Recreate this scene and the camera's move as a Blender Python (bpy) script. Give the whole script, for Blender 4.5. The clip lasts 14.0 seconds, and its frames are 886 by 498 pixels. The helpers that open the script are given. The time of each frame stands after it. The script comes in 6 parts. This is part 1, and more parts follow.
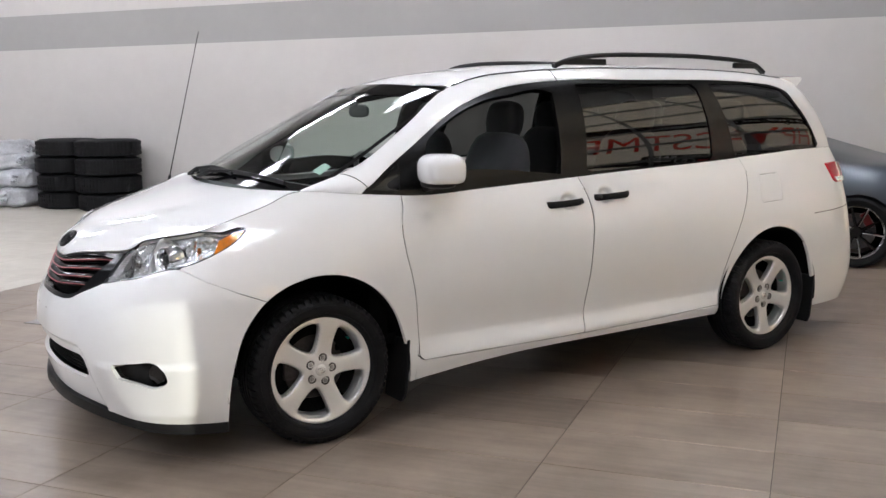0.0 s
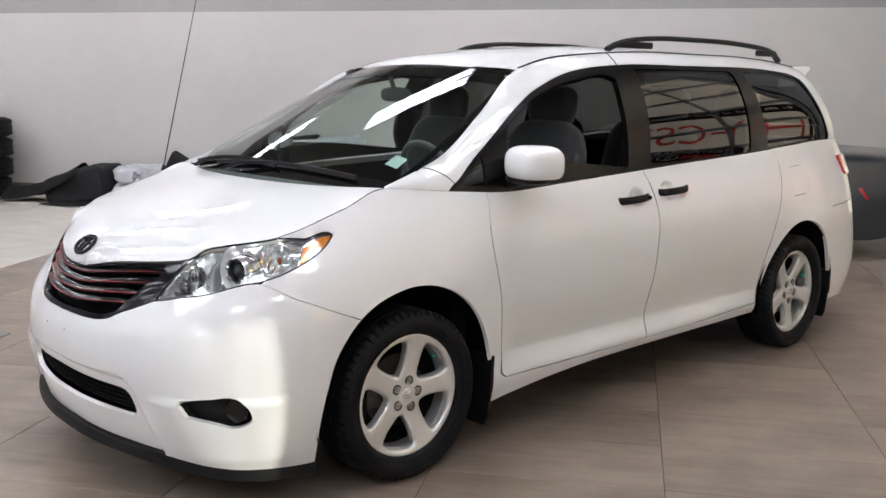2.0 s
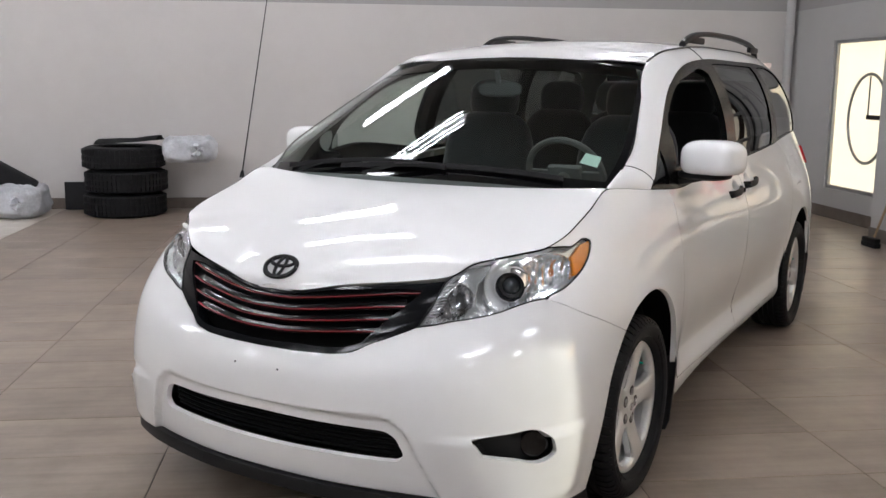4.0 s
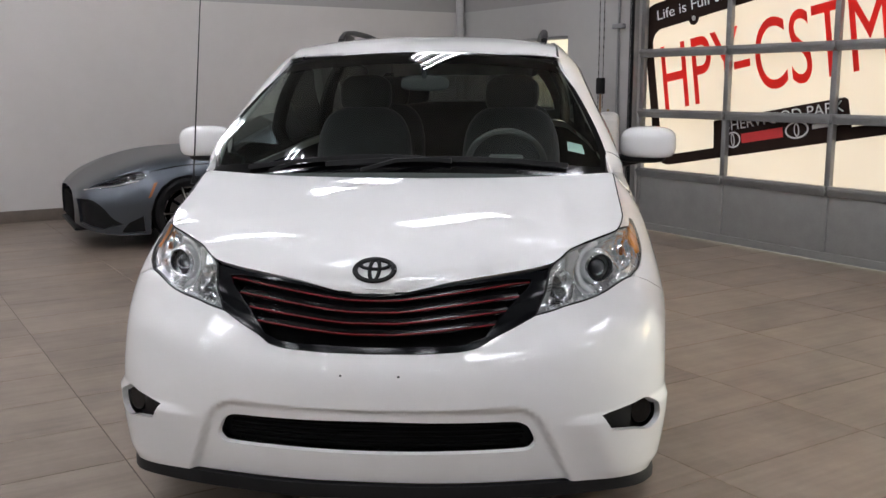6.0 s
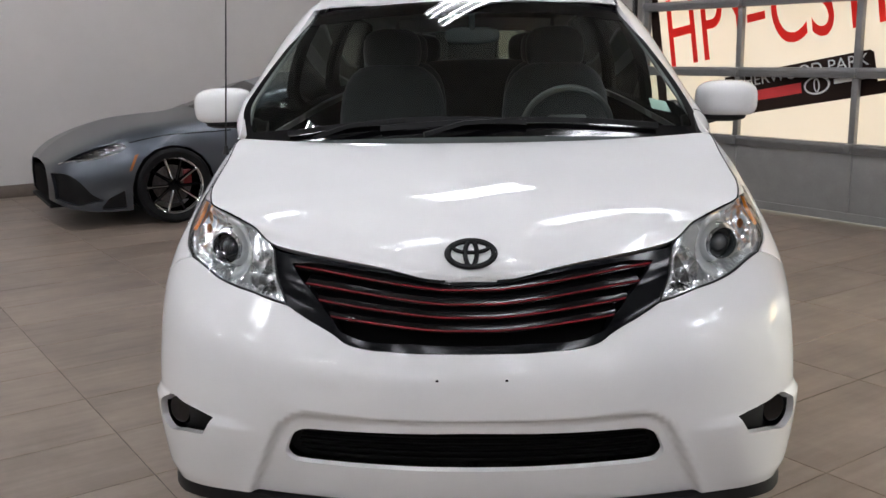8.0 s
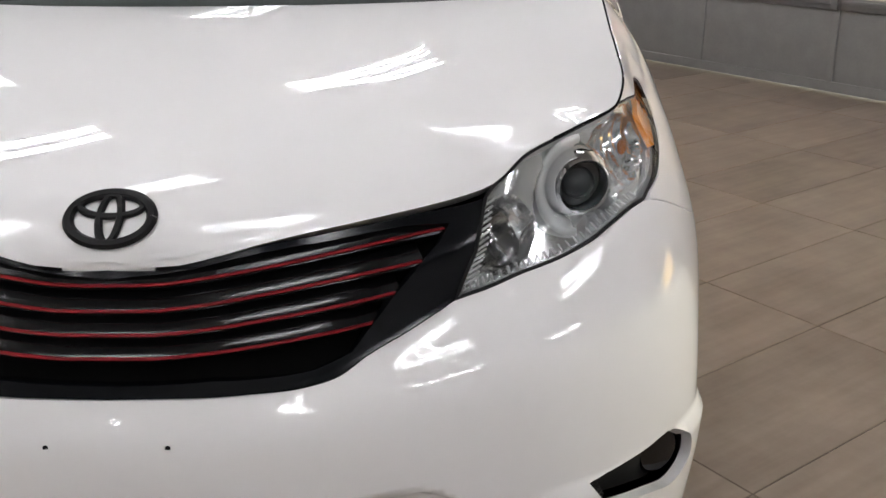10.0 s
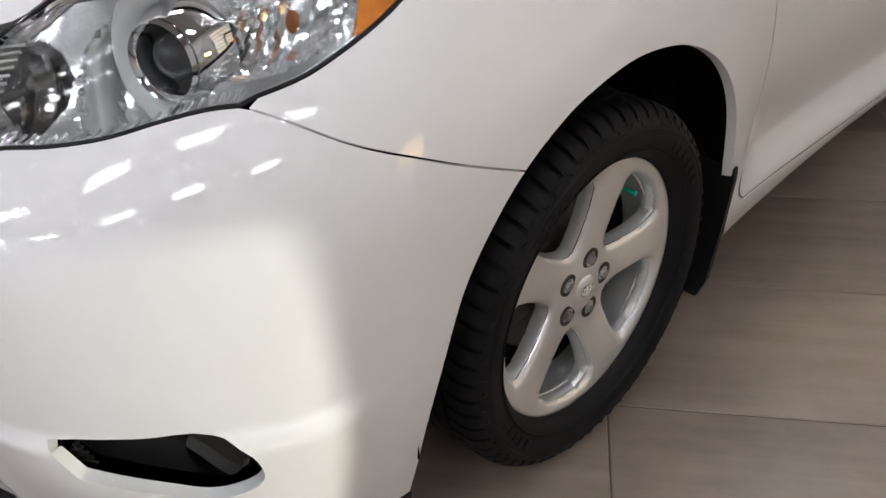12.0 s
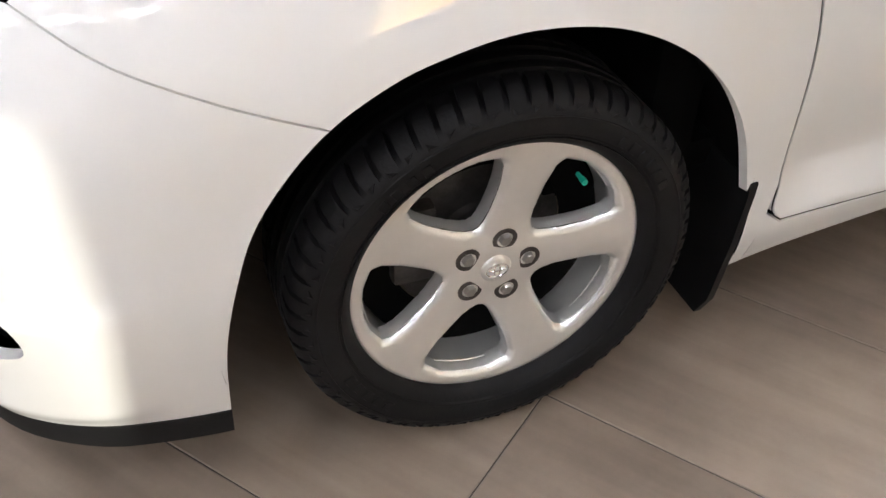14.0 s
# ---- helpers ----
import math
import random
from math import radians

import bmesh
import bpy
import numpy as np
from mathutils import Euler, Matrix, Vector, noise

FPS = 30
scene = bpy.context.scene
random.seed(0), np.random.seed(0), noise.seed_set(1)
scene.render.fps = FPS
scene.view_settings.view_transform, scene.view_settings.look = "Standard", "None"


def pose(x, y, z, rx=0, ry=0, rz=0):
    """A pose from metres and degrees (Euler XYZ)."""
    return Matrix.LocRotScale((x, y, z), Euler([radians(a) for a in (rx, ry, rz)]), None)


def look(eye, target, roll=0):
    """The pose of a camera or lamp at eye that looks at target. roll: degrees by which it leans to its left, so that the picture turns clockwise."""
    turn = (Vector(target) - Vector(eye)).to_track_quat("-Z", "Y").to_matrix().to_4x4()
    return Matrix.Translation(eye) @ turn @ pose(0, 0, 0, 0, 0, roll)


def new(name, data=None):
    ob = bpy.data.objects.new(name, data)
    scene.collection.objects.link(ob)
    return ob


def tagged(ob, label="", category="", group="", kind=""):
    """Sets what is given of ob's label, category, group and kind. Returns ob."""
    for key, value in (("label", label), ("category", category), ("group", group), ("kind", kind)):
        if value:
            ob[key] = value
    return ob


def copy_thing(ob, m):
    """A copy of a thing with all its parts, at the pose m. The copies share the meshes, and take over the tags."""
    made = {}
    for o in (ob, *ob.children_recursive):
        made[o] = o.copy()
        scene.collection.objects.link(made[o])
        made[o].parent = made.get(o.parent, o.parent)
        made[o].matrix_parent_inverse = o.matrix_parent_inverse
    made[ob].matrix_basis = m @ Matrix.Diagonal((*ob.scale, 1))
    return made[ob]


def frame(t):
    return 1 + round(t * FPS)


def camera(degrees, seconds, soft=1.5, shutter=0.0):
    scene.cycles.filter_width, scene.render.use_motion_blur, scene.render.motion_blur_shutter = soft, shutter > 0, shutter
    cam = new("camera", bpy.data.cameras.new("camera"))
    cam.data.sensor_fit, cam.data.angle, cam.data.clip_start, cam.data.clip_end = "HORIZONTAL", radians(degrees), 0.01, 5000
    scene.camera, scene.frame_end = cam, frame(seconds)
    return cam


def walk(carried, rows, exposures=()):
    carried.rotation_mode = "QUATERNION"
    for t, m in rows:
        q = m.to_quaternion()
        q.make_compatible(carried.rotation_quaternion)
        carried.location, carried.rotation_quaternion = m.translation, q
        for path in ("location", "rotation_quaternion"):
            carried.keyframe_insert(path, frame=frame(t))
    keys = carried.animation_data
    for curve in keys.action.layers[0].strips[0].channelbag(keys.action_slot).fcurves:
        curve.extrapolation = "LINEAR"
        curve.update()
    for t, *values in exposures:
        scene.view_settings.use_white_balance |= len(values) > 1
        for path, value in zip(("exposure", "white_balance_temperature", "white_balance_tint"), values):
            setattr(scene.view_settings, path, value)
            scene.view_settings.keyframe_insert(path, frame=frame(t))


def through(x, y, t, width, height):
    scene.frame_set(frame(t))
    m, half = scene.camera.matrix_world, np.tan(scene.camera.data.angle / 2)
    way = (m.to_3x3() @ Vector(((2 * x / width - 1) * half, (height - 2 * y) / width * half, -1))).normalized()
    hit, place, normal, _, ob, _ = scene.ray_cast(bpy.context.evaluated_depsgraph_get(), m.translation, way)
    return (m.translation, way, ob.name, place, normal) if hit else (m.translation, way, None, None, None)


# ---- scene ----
cam = camera(50.2, 14.0)
PATH = [
    (0, (1.744, 4.807, 1.544), (0.699, 3.128, 1.243), -0.6),
    (0.5, (1.738, 4.752, 1.528), (0.687, 3.077, 1.226), -0.5),
    (1, (1.78, 4.54, 1.52), (0.677, 2.901, 1.207), -0.1),
    (1.5, (2.059, 4.14, 1.565), (0.838, 2.591, 1.233), 0.3),
    (2, (2.312, 3.707, 1.559), (0.993, 2.242, 1.219), 0.5),
    (2.5, (2.559, 3.243, 1.564), (1.156, 1.858, 1.223), 0.7),
    (3, (2.855, 2.872, 1.567), (1.369, 1.576, 1.229), 0.6),
    (3.2, (2.961, 2.725, 1.553), (1.441, 1.469, 1.217), 0.5),
    (5.3, (3.669, 0.937, 1.502), (1.746, 0.508, 1.163), 0.5),
    (5.5, (3.719, 0.801, 1.481), (1.78, 0.446, 1.146), 0.3),
    (6, (3.809, 0.465, 1.503), (1.845, 0.299, 1.163), -0.1),
    (6.5, (3.687, 0.206, 1.472), (1.718, 0.149, 1.124), -0.3),
    (7, (3.601, 0.069, 1.46), (1.631, 0.024, 1.116), -0.4),
    (7.2, (3.586, 0.02, 1.46), (1.617, -0.025, 1.116), -0.6),
    (9.3, (2.599, 0.094, 1.444), (0.695, 0.026, 0.835), -0.9),
    (9.5, (2.476, 0.152, 1.425), (0.58, 0.109, 0.79), -0.8),
    (10, (2.2, 0.532, 1.378), (0.332, 0.476, 0.665), -0.7),
    (10.5, (1.95, 0.821, 1.34), (0.172, 0.558, 0.464), 0.5),
    (11, (1.671, 1.115, 1.337), (0.004, 0.547, 0.388), 0.0),
    (11.5, (1.458, 1.464, 1.314), (-0.05, 0.631, 0.298), -0.0),
    (12, (1.173, 1.698, 1.308), (-0.051, 0.537, 0.233), 0.0),
    (12.5, (0.83, 1.825, 1.321), (-0.183, 0.541, 0.171), 0.5),
    (13, (0.651, 1.889, 1.314), (-0.141, 0.565, 0.041), 1.2),
    (13.5, (0.533, 1.955, 1.382), (-0.033, 0.573, 0.052), 1.4),
    (14, (0.504, 1.954, 1.358), (-0.063, 0.545, 0.057), 1.5),
]
EXPOSURES = [(0, 1.4, 6280, 10), (2, 1.40, 6280, 10), (3, 1.27, 6350, 10), (5.5, .95, 6400, 10), (7, .87, 6350, 10), (9.5, .95, 6500, 10), (10.3, .84, 6750, 10), (11.0, 1.1, 6850, 10), (11.5, 1.15, 6600, 10), (12.5, 1.45, 6350, 10), (13.0, 1.92, 6400, 10), (13.5, 2.05, 6400, 10), (14, 1.83, 6450, 10)]
walk(cam, [(t, look(eye, target, roll)) for t, eye, target, roll in PATH], EXPOSURES)

# ---------------------------------------------------------------- world and exposure
world = bpy.data.worlds.new("sky")
scene.world = world
world.use_nodes = True
wn = world.node_tree.nodes
wn.clear()
w_out, w_bg, w_sky = wn.new("ShaderNodeOutputWorld"), wn.new("ShaderNodeBackground"), wn.new("ShaderNodeTexSky")
w_sky.sky_type, w_sky.sun_disc, w_sky.sun_elevation, w_sky.sun_rotation = "NISHITA", False, radians(8.4), radians(-21)
w_bg.inputs["Strength"].default_value = 0.15
world.node_tree.links.new(w_sky.outputs["Color"], w_bg.inputs["Color"])
world.node_tree.links.new(w_bg.outputs["Background"], w_out.inputs["Surface"])
sun_data = bpy.data.lights.new("sun", "SUN")
sun_data.energy, sun_data.angle, sun_data.color = 2.5, radians(0.6), (1.0, 0.965, 0.78)
sun = new("sun", sun_data)
sun.matrix_world = look((-3.545 + .6, 9.236 + .95, 1.46 + .45), (.6, .95, .45))
TUBE_POWER = 38.0

# ---------------------------------------------------------------- materials
def mat(name, color, rough=0.5, metal=0.0, vary=0.0, scale=8.0, bump=0.0, bump_scale=60.0, coat=0.0, stretch=None, color2=None, sheen=0.0, spec=0.5, transmission=0.0):
    m = bpy.data.materials.new(name)
    m.use_nodes = True
    nt = m.node_tree
    b = nt.nodes["Principled BSDF"]
    b.inputs["Base Color"].default_value = (*color, 1)
    b.inputs["Roughness"].default_value, b.inputs["Metallic"].default_value = rough, metal
    b.inputs["Coat Weight"].default_value, b.inputs["Coat Roughness"].default_value = coat, 0.004
    b.inputs["Sheen Weight"].default_value = sheen
    b.inputs["Specular IOR Level"].default_value = spec
    if vary or bump:
        tc, mp = nt.nodes.new("ShaderNodeTexCoord"), nt.nodes.new("ShaderNodeMapping")
        nt.links.new(tc.outputs["Object"], mp.inputs["Vector"])
        if stretch:
            mp.inputs["Scale"].default_value = stretch
    if vary:
        n1, n2 = nt.nodes.new("ShaderNodeTexNoise"), nt.nodes.new("ShaderNodeTexNoise")
        n1.inputs["Scale"].default_value, n2.inputs["Scale"].default_value = scale, scale * 7.3
        n1.inputs["Detail"].default_value = 6
        add, ramp = nt.nodes.new("ShaderNodeMath"), nt.nodes.new("ShaderNodeValToRGB")
        add.operation = "MULTIPLY_ADD"
        add.inputs[1].default_value = 0.35
        for n in (n1, n2):
            nt.links.new(mp.outputs["Vector"], n.inputs["Vector"])
        nt.links.new(n2.outputs["Fac"], add.inputs[0])
        nt.links.new(n1.outputs["Fac"], add.inputs[2])
        c2 = color2 or tuple(c * (1 + vary) for c in color)
        ramp.color_ramp.elements[0].position, ramp.color_ramp.elements[1].position = 0.5, 0.85
        ramp.color_ramp.elements[0].color = (*(c * (1 - vary) for c in color), 1)
        ramp.color_ramp.elements[1].color = (*c2, 1)
        nt.links.new(add.outputs["Value"], ramp.inputs["Fac"])
        nt.links.new(ramp.outputs["Color"], b.inputs["Base Color"])
    if bump:
        n3, bm_ = nt.nodes.new("ShaderNodeTexNoise"), nt.nodes.new("ShaderNodeBump")
        n3.inputs["Scale"].default_value, n3.inputs["Detail"].default_value = bump_scale, 4
        bm_.inputs["Strength"].default_value, bm_.inputs["Distance"].default_value = bump, 0.002
        nt.links.new(mp.outputs["Vector"], n3.inputs["Vector"])
        nt.links.new(n3.outputs["Fac"], bm_.inputs["Height"])
        nt.links.new(bm_.outputs["Normal"], b.inputs["Normal"])
    return m


def glow(name, color, strength):
    m = bpy.data.materials.new(name)
    m.use_nodes = True
    b = m.node_tree.nodes["Principled BSDF"]
    b.inputs["Base Color"].default_value = (*color, 1)
    b.inputs["Emission Color"].default_value, b.inputs["Emission Strength"].default_value = (*color, 1), strength
    return m


def pane_mat(name, tint, f0=.045, rough=0.0):
    """Thin glass: what lies behind shows through, tinted, and it mirrors by Fresnel."""
    m = bpy.data.materials.new(name)
    m.use_nodes = True
    nt = m.node_tree
    nt.nodes.clear()
    o, mix = nt.nodes.new("ShaderNodeOutputMaterial"), nt.nodes.new("ShaderNodeMixShader")
    tr, gl, fr = nt.nodes.new("ShaderNodeBsdfTransparent"), nt.nodes.new("ShaderNodeBsdfGlossy"), nt.nodes.new("ShaderNodeLayerWeight")
    up, ad = nt.nodes.new("ShaderNodeMath"), nt.nodes.new("ShaderNodeMath")
    up.operation, ad.operation = "POWER", "MULTIPLY_ADD"
    up.inputs[1].default_value, ad.inputs[1].default_value, ad.inputs[2].default_value = 5.0, .95 - f0, f0
    tr.inputs["Color"].default_value = (*tint, 1)
    gl.inputs["Roughness"].default_value, fr.inputs["Blend"].default_value = rough, .5
    nt.links.new(fr.outputs["Facing"], up.inputs[0])
    nt.links.new(up.outputs["Value"], ad.inputs[0])
    nt.links.new(ad.outputs["Value"], mix.inputs["Fac"])
    nt.links.new(tr.outputs["BSDF"], mix.inputs[1])
    nt.links.new(gl.outputs["BSDF"], mix.inputs[2])
    nt.links.new(mix.outputs["Shader"], o.inputs["Surface"])
    return m


def film_mat(name, color, through=0.6):
    """Printed film that daylight shines through."""
    m = bpy.data.materials.new(name)
    m.use_nodes = True
    nt = m.node_tree
    nt.nodes.clear()
    o, mix = nt.nodes.new("ShaderNodeOutputMaterial"), nt.nodes.new("ShaderNodeMixShader")
    d, t = nt.nodes.new("ShaderNodeBsdfDiffuse"), nt.nodes.new("ShaderNodeBsdfTranslucent")
    noise_, ramp, tc = nt.nodes.new("ShaderNodeTexNoise"), nt.nodes.new("ShaderNodeValToRGB"), nt.nodes.new("ShaderNodeTexCoord")
    noise_.inputs["Scale"].default_value = 0.8
    ramp.color_ramp.elements[0].color, ramp.color_ramp.elements[1].color = (*(c * .9 for c in color), 1), (*color, 1)
    nt.links.new(tc.outputs["Object"], noise_.inputs["Vector"])
    nt.links.new(noise_.outputs["Fac"], ramp.inputs["Fac"])
    mix.inputs["Fac"].default_value = through
    nt.links.new(ramp.outputs["Color"], d.inputs["Color"])
    nt.links.new(ramp.outputs["Color"], t.inputs["Color"])
    nt.links.new(d.outputs["BSDF"], mix.inputs[1])
    nt.links.new(t.outputs["BSDF"], mix.inputs[2])
    nt.links.new(mix.outputs["Shader"], o.inputs["Surface"])
    return m


def tile_mat(name, dark, light, rough):
    """Stone-look porcelain with veins along its length, each tile cut from another place of the pattern."""
    m = bpy.data.materials.new(name)
    m.use_nodes = True
    nt = m.node_tree
    b = nt.nodes["Principled BSDF"]
    tc, mp, oi = nt.nodes.new("ShaderNodeTexCoord"), nt.nodes.new("ShaderNodeMapping"), nt.nodes.new("ShaderNodeObjectInfo")
    geo, mul = nt.nodes.new("ShaderNodeNewGeometry"), nt.nodes.new("ShaderNodeVectorMath")
    addr = nt.nodes.new("ShaderNodeMath")
    nt.links.new(oi.outputs["Random"], addr.inputs[0])
    nt.links.new(geo.outputs["Random Per Island"], addr.inputs[1])
    comb = nt.nodes.new("ShaderNodeCombineXYZ")
    for k in ("X", "Y", "Z"):
        nt.links.new(addr.outputs["Value"], comb.inputs[k])
    mul.operation = "MULTIPLY_ADD"
    mul.inputs[1].default_value = (37.0, 23.0, 51.0)
    nt.links.new(comb.outputs["Vector"], mul.inputs[0])
    nt.links.new(tc.outputs["Object"], mul.inputs[2])
    nt.links.new(mul.outputs["Vector"], mp.inputs["Vector"])
    mp.inputs["Rotation"].default_value = (0, 0, radians(5))
    mp.inputs["Scale"].default_value = (4.2, 1.0, 1.0)
    n2, n3 = (nt.nodes.new("ShaderNodeTexNoise") for _ in range(2))
    n1 = nt.nodes.new("ShaderNodeTexNoise")
    n1.inputs["Scale"].default_value, n1.inputs["Detail"].default_value, n1.inputs["Distortion"].default_value = 1.3, 5, .15
    n2.inputs["Scale"].default_value, n2.inputs["Detail"].default_value, n2.inputs["Roughness"].default_value = 2.4, 10, .66
    streak, smp = nt.nodes.new("ShaderNodeTexNoise"), nt.nodes.new("ShaderNodeMapping")
    smp.inputs["Rotation"].default_value, smp.inputs["Scale"].default_value = (0, 0, radians(9)), (26.0, 1.6, 1.0)
    streak.inputs["Scale"].default_value, streak.inputs["Detail"].default_value = 1.0, 4
    nt.links.new(mul.outputs["Vector"], smp.inputs["Vector"])
    nt.links.new(smp.outputs["Vector"], streak.inputs["Vector"])
    n3.inputs["Scale"].default_value, n3.inputs["Detail"].default_value = 60, 3
    nt.links.new(mp.outputs["Vector"], n1.inputs["Vector"])
    nt.links.new(mul.outputs["Vector"], n2.inputs["Vector"])
    nt.links.new(mul.outputs["Vector"], n3.inputs["Vector"])
    mixf = nt.nodes.new("ShaderNodeMath")
    mixf.operation = "MULTIPLY_ADD"
    mixf.inputs[1].default_value = 0.50
    nt.links.new(n1.outputs["Fac"], mixf.inputs[0])
    nt.links.new(n2.outputs["Fac"], mixf.inputs[2])
    tone = nt.nodes.new("ShaderNodeMath")
    tone.operation = "MULTIPLY_ADD"
    tone.inputs[1].default_value = 0.20
    nt.links.new(oi.outputs["Random"], tone.inputs[0])
    fine_ = nt.nodes.new("ShaderNodeMath")
    fine_.operation = "MULTIPLY_ADD"
    fine_.inputs[1].default_value = 0.42
    nt.links.new(streak.outputs["Fac"], fine_.inputs[0])
    nt.links.new(mixf.outputs["Value"], fine_.inputs[2])
    nt.links.new(fine_.outputs["Value"], tone.inputs[2])
    ramp = nt.nodes.new("ShaderNodeValToRGB")
    level = nt.nodes.new("ShaderNodeMath")
    level.operation = "MULTIPLY_ADD"
    level.inputs[1].default_value, level.inputs[2].default_value = 1.55, -1.14
    nt.links.new(tone.outputs["Value"], level.inputs[0])
    ramp.color_ramp.elements[0].color, ramp.color_ramp.elements[1].color = (*dark, 1), (*light, 1)
    nt.links.new(level.outputs["Value"], ramp.inputs["Fac"])
    nt.links.new(ramp.outputs["Color"], b.inputs["Base Color"])
    rr = nt.nodes.new("ShaderNodeMath")
    rr.operation = "MULTIPLY_ADD"
    rr.inputs[1].default_value, rr.inputs[2].default_value = 0.05, rough + .03
    nt.links.new(n1.outputs["Fac"], rr.inputs[0])
    nt.links.new(rr.outputs["Value"], b.inputs["Roughness"])
    bp = nt.nodes.new("ShaderNodeBump")
    bp.inputs["Strength"].default_value, bp.inputs["Distance"].default_value = .12, .001
    nt.links.new(n3.outputs["Fac"], bp.inputs["Height"])
    nt.links.new(bp.outputs["Normal"], b.inputs["Normal"])
    return m


PAINT = mat("pearl_white_paint", (.80, .80, .79), .5, coat=1.0, vary=.012, scale=2.0, spec=.15)
BLACK_GLOSS = mat("gloss_black_plastic", (.003, .003, .0035), .07, spec=.45, coat=.0, vary=.1)
BLACK = mat("black_plastic", (.008, .008, .0085), .5, spec=.22, vary=.15, bump=.15, bump_scale=300)
SURROUND = mat("satin_black_grille_surround", (.0035, .004, .005), .13, spec=.30, vary=.1)
BAR = mat("black_grille_bar_plastic", (.004, .004, .0045), .17, spec=.45, vary=.1)
PILLAR = mat("satin_black_pillar_film", (.005, .0048, .0046), .25, spec=.20, vary=.1)
DARK = mat("unlit_black_inner", (.003, .003, .003), .9, vary=.2, spec=.1)
RUBBER = mat("tyre_rubber", (.0075, .0075, .0082), .60, spec=.20, vary=.25, scale=14, bump=.25, bump_scale=160)
SILVER = mat("silver_wheel_paint", (.88, .88, .865), .30, metal=.74, coat=.4, vary=.03)
CHROME = mat("chrome", (.92, .92, .93), .05, metal=1.0, vary=.03)
CHROME_DULL = mat("satin_reflector", (.88, .88, .885), .16, metal=.7, vary=.1, scale=40)
SATIN = mat("dark_satin_housing", (.80, .80, .80), .24, metal=.6, vary=.1, scale=30)
NUT = mat("lug_nut_steel", (.42, .41, .40), .3, metal=.9, vary=.1, scale=60)
STEEL = mat("brake_steel", (.10, .092, .088), .45, metal=.8, vary=.25, scale=30)
RED = mat("red_pinstripe", (.26, .010, .016), .35, vary=.05)
CALIPER = mat("dark_red_caliper_paint", (.16, .008, .010), .4, vary=.05)
AMBER = mat("amber_lens", (.80, .25, .03), .12, coat=1.0, vary=.15, scale=60)
AMBER_DIM = mat("dim_amber_marker", (.36, .12, .035), .2, coat=.6, vary=.15, scale=60)
RED_LENS = mat("red_tail_lens", (.55, .02, .03), .12, coat=1.0, vary=.1)
DOOR_GLASS = pane_mat("grey_door_glass", (.66, .67, .68))
CLEAR = pane_mat("clear_lens", (.93, .95, .95))
GLASS = pane_mat("green_tinted_windscreen", (.78, .86, .82), .08)
GLASS_SIDE = pane_mat("light_tinted_glass", (.78, .83, .80), .06)
GLASS_DARK = pane_mat("dark_privacy_glass", (.10, .105, .10), .08)
FABRIC = mat("grey_seat_cloth", (.036, .036, .039), .9, vary=.15, bump=.5, bump_scale=400, sheen=.3)
TRIM = mat("dark_grey_cabin_plastic", (.05, .052, .054), .6, vary=.1, bump=.2, bump_scale=300)
WHEEL_GREY = mat("grey_steering_wheel_vinyl", (.11, .11, .107), .5, vary=.06)
LENS_DARK = mat("dark_projector_glass", (.035, .038, .042), .06, coat=.6, vary=.1)
MIRROR = mat("faceted_reflector_metal", (.90, .90, .905), .13, metal=.85, vary=.05, scale=40)
# chrome with the reflection of a dark room put into its colour
CHROME_REFL_DARK = mat("chrome_with_dark_reflection", (.30, .295, .29), .12, metal=.95, vary=.15, scale=40)
TRIM_LIGHT = mat("light_grey_cabin_lining", (.42, .42, .41), .8, vary=.08)
WALL = mat("beige_wall_paint", (.500, .474, .451), .75, vary=.035, scale=.7, bump=.15, bump_scale=90)
BAND = mat("grey_band_paint", (.31, .298, .285), .7, vary=.03, scale=.8, bump=.12, bump_scale=90)
FAR_WALL = mat("grey_far_wall_paint", (.30, .30, .295), .75, vary=.04, scale=.7)
TRAY = mat("grey_lamp_metal", (.20, .20, .20), .5, vary=.05)
WALL_GREY = mat("grey_wall_paint", (.42, .41, .395), .7, vary=.03, scale=.8, bump=.12, bump_scale=90)
SKIRT = mat("taupe_skirting_tile", (.13, .105, .085), .45, vary=.12)
CEIL = mat("white_ceiling_metal", (.26, .26, .26), .7, vary=.1)
GROUT = mat("brown_grout", (.075, .062, .052), .9, vary=.15, scale=20)
TILE = tile_mat("taupe_stone_tile", (.150, .116, .089), (.345, .276, .217), .28)
TILE_PALE = tile_mat("pale_stone_tile", (.46, .42, .36), (.64, .60, .53), .33)
ALU = mat("door_aluminium", (.30, .30, .30), .42, metal=.6, vary=.08, bump=.05)
PANEL = mat("grey_door_panel", (.27, .265, .255), .5, vary=.06, bump=.12, bump_scale=50)
TUBE = glow("fluorescent_tube", (.95, .945, 1.0), TUBE_POWER)
COVER = mat("brushed_steel_cover", (.25, .25, .255), .4, metal=.4, vary=.1, scale=20)
WHITE_METAL = mat("white_lamp_metal", (.7, .7, .69), .5, vary=.03)
FILM = film_mat("cream_printed_film", (.80, .77, .745), .70)
FILM_RED = film_mat("red_printed_film", (.90, .13, .12), .80)
FILM_DARK = film_mat("dark_printed_film", (.045, .03, .026), .3)
FILM_WHITE = film_mat("white_printed_film", (.88, .87, .84), .75)
PRINT_WHITE = mat("white_printed_ink", (.90, .89, .87), .5, vary=.02)
PRINT_RED = mat("red_printed_ink", (.75, .05, .05), .5, vary=.03)
YARD = mat("outside_asphalt", (.16, .155, .15), .9, vary=.2, scale=3)
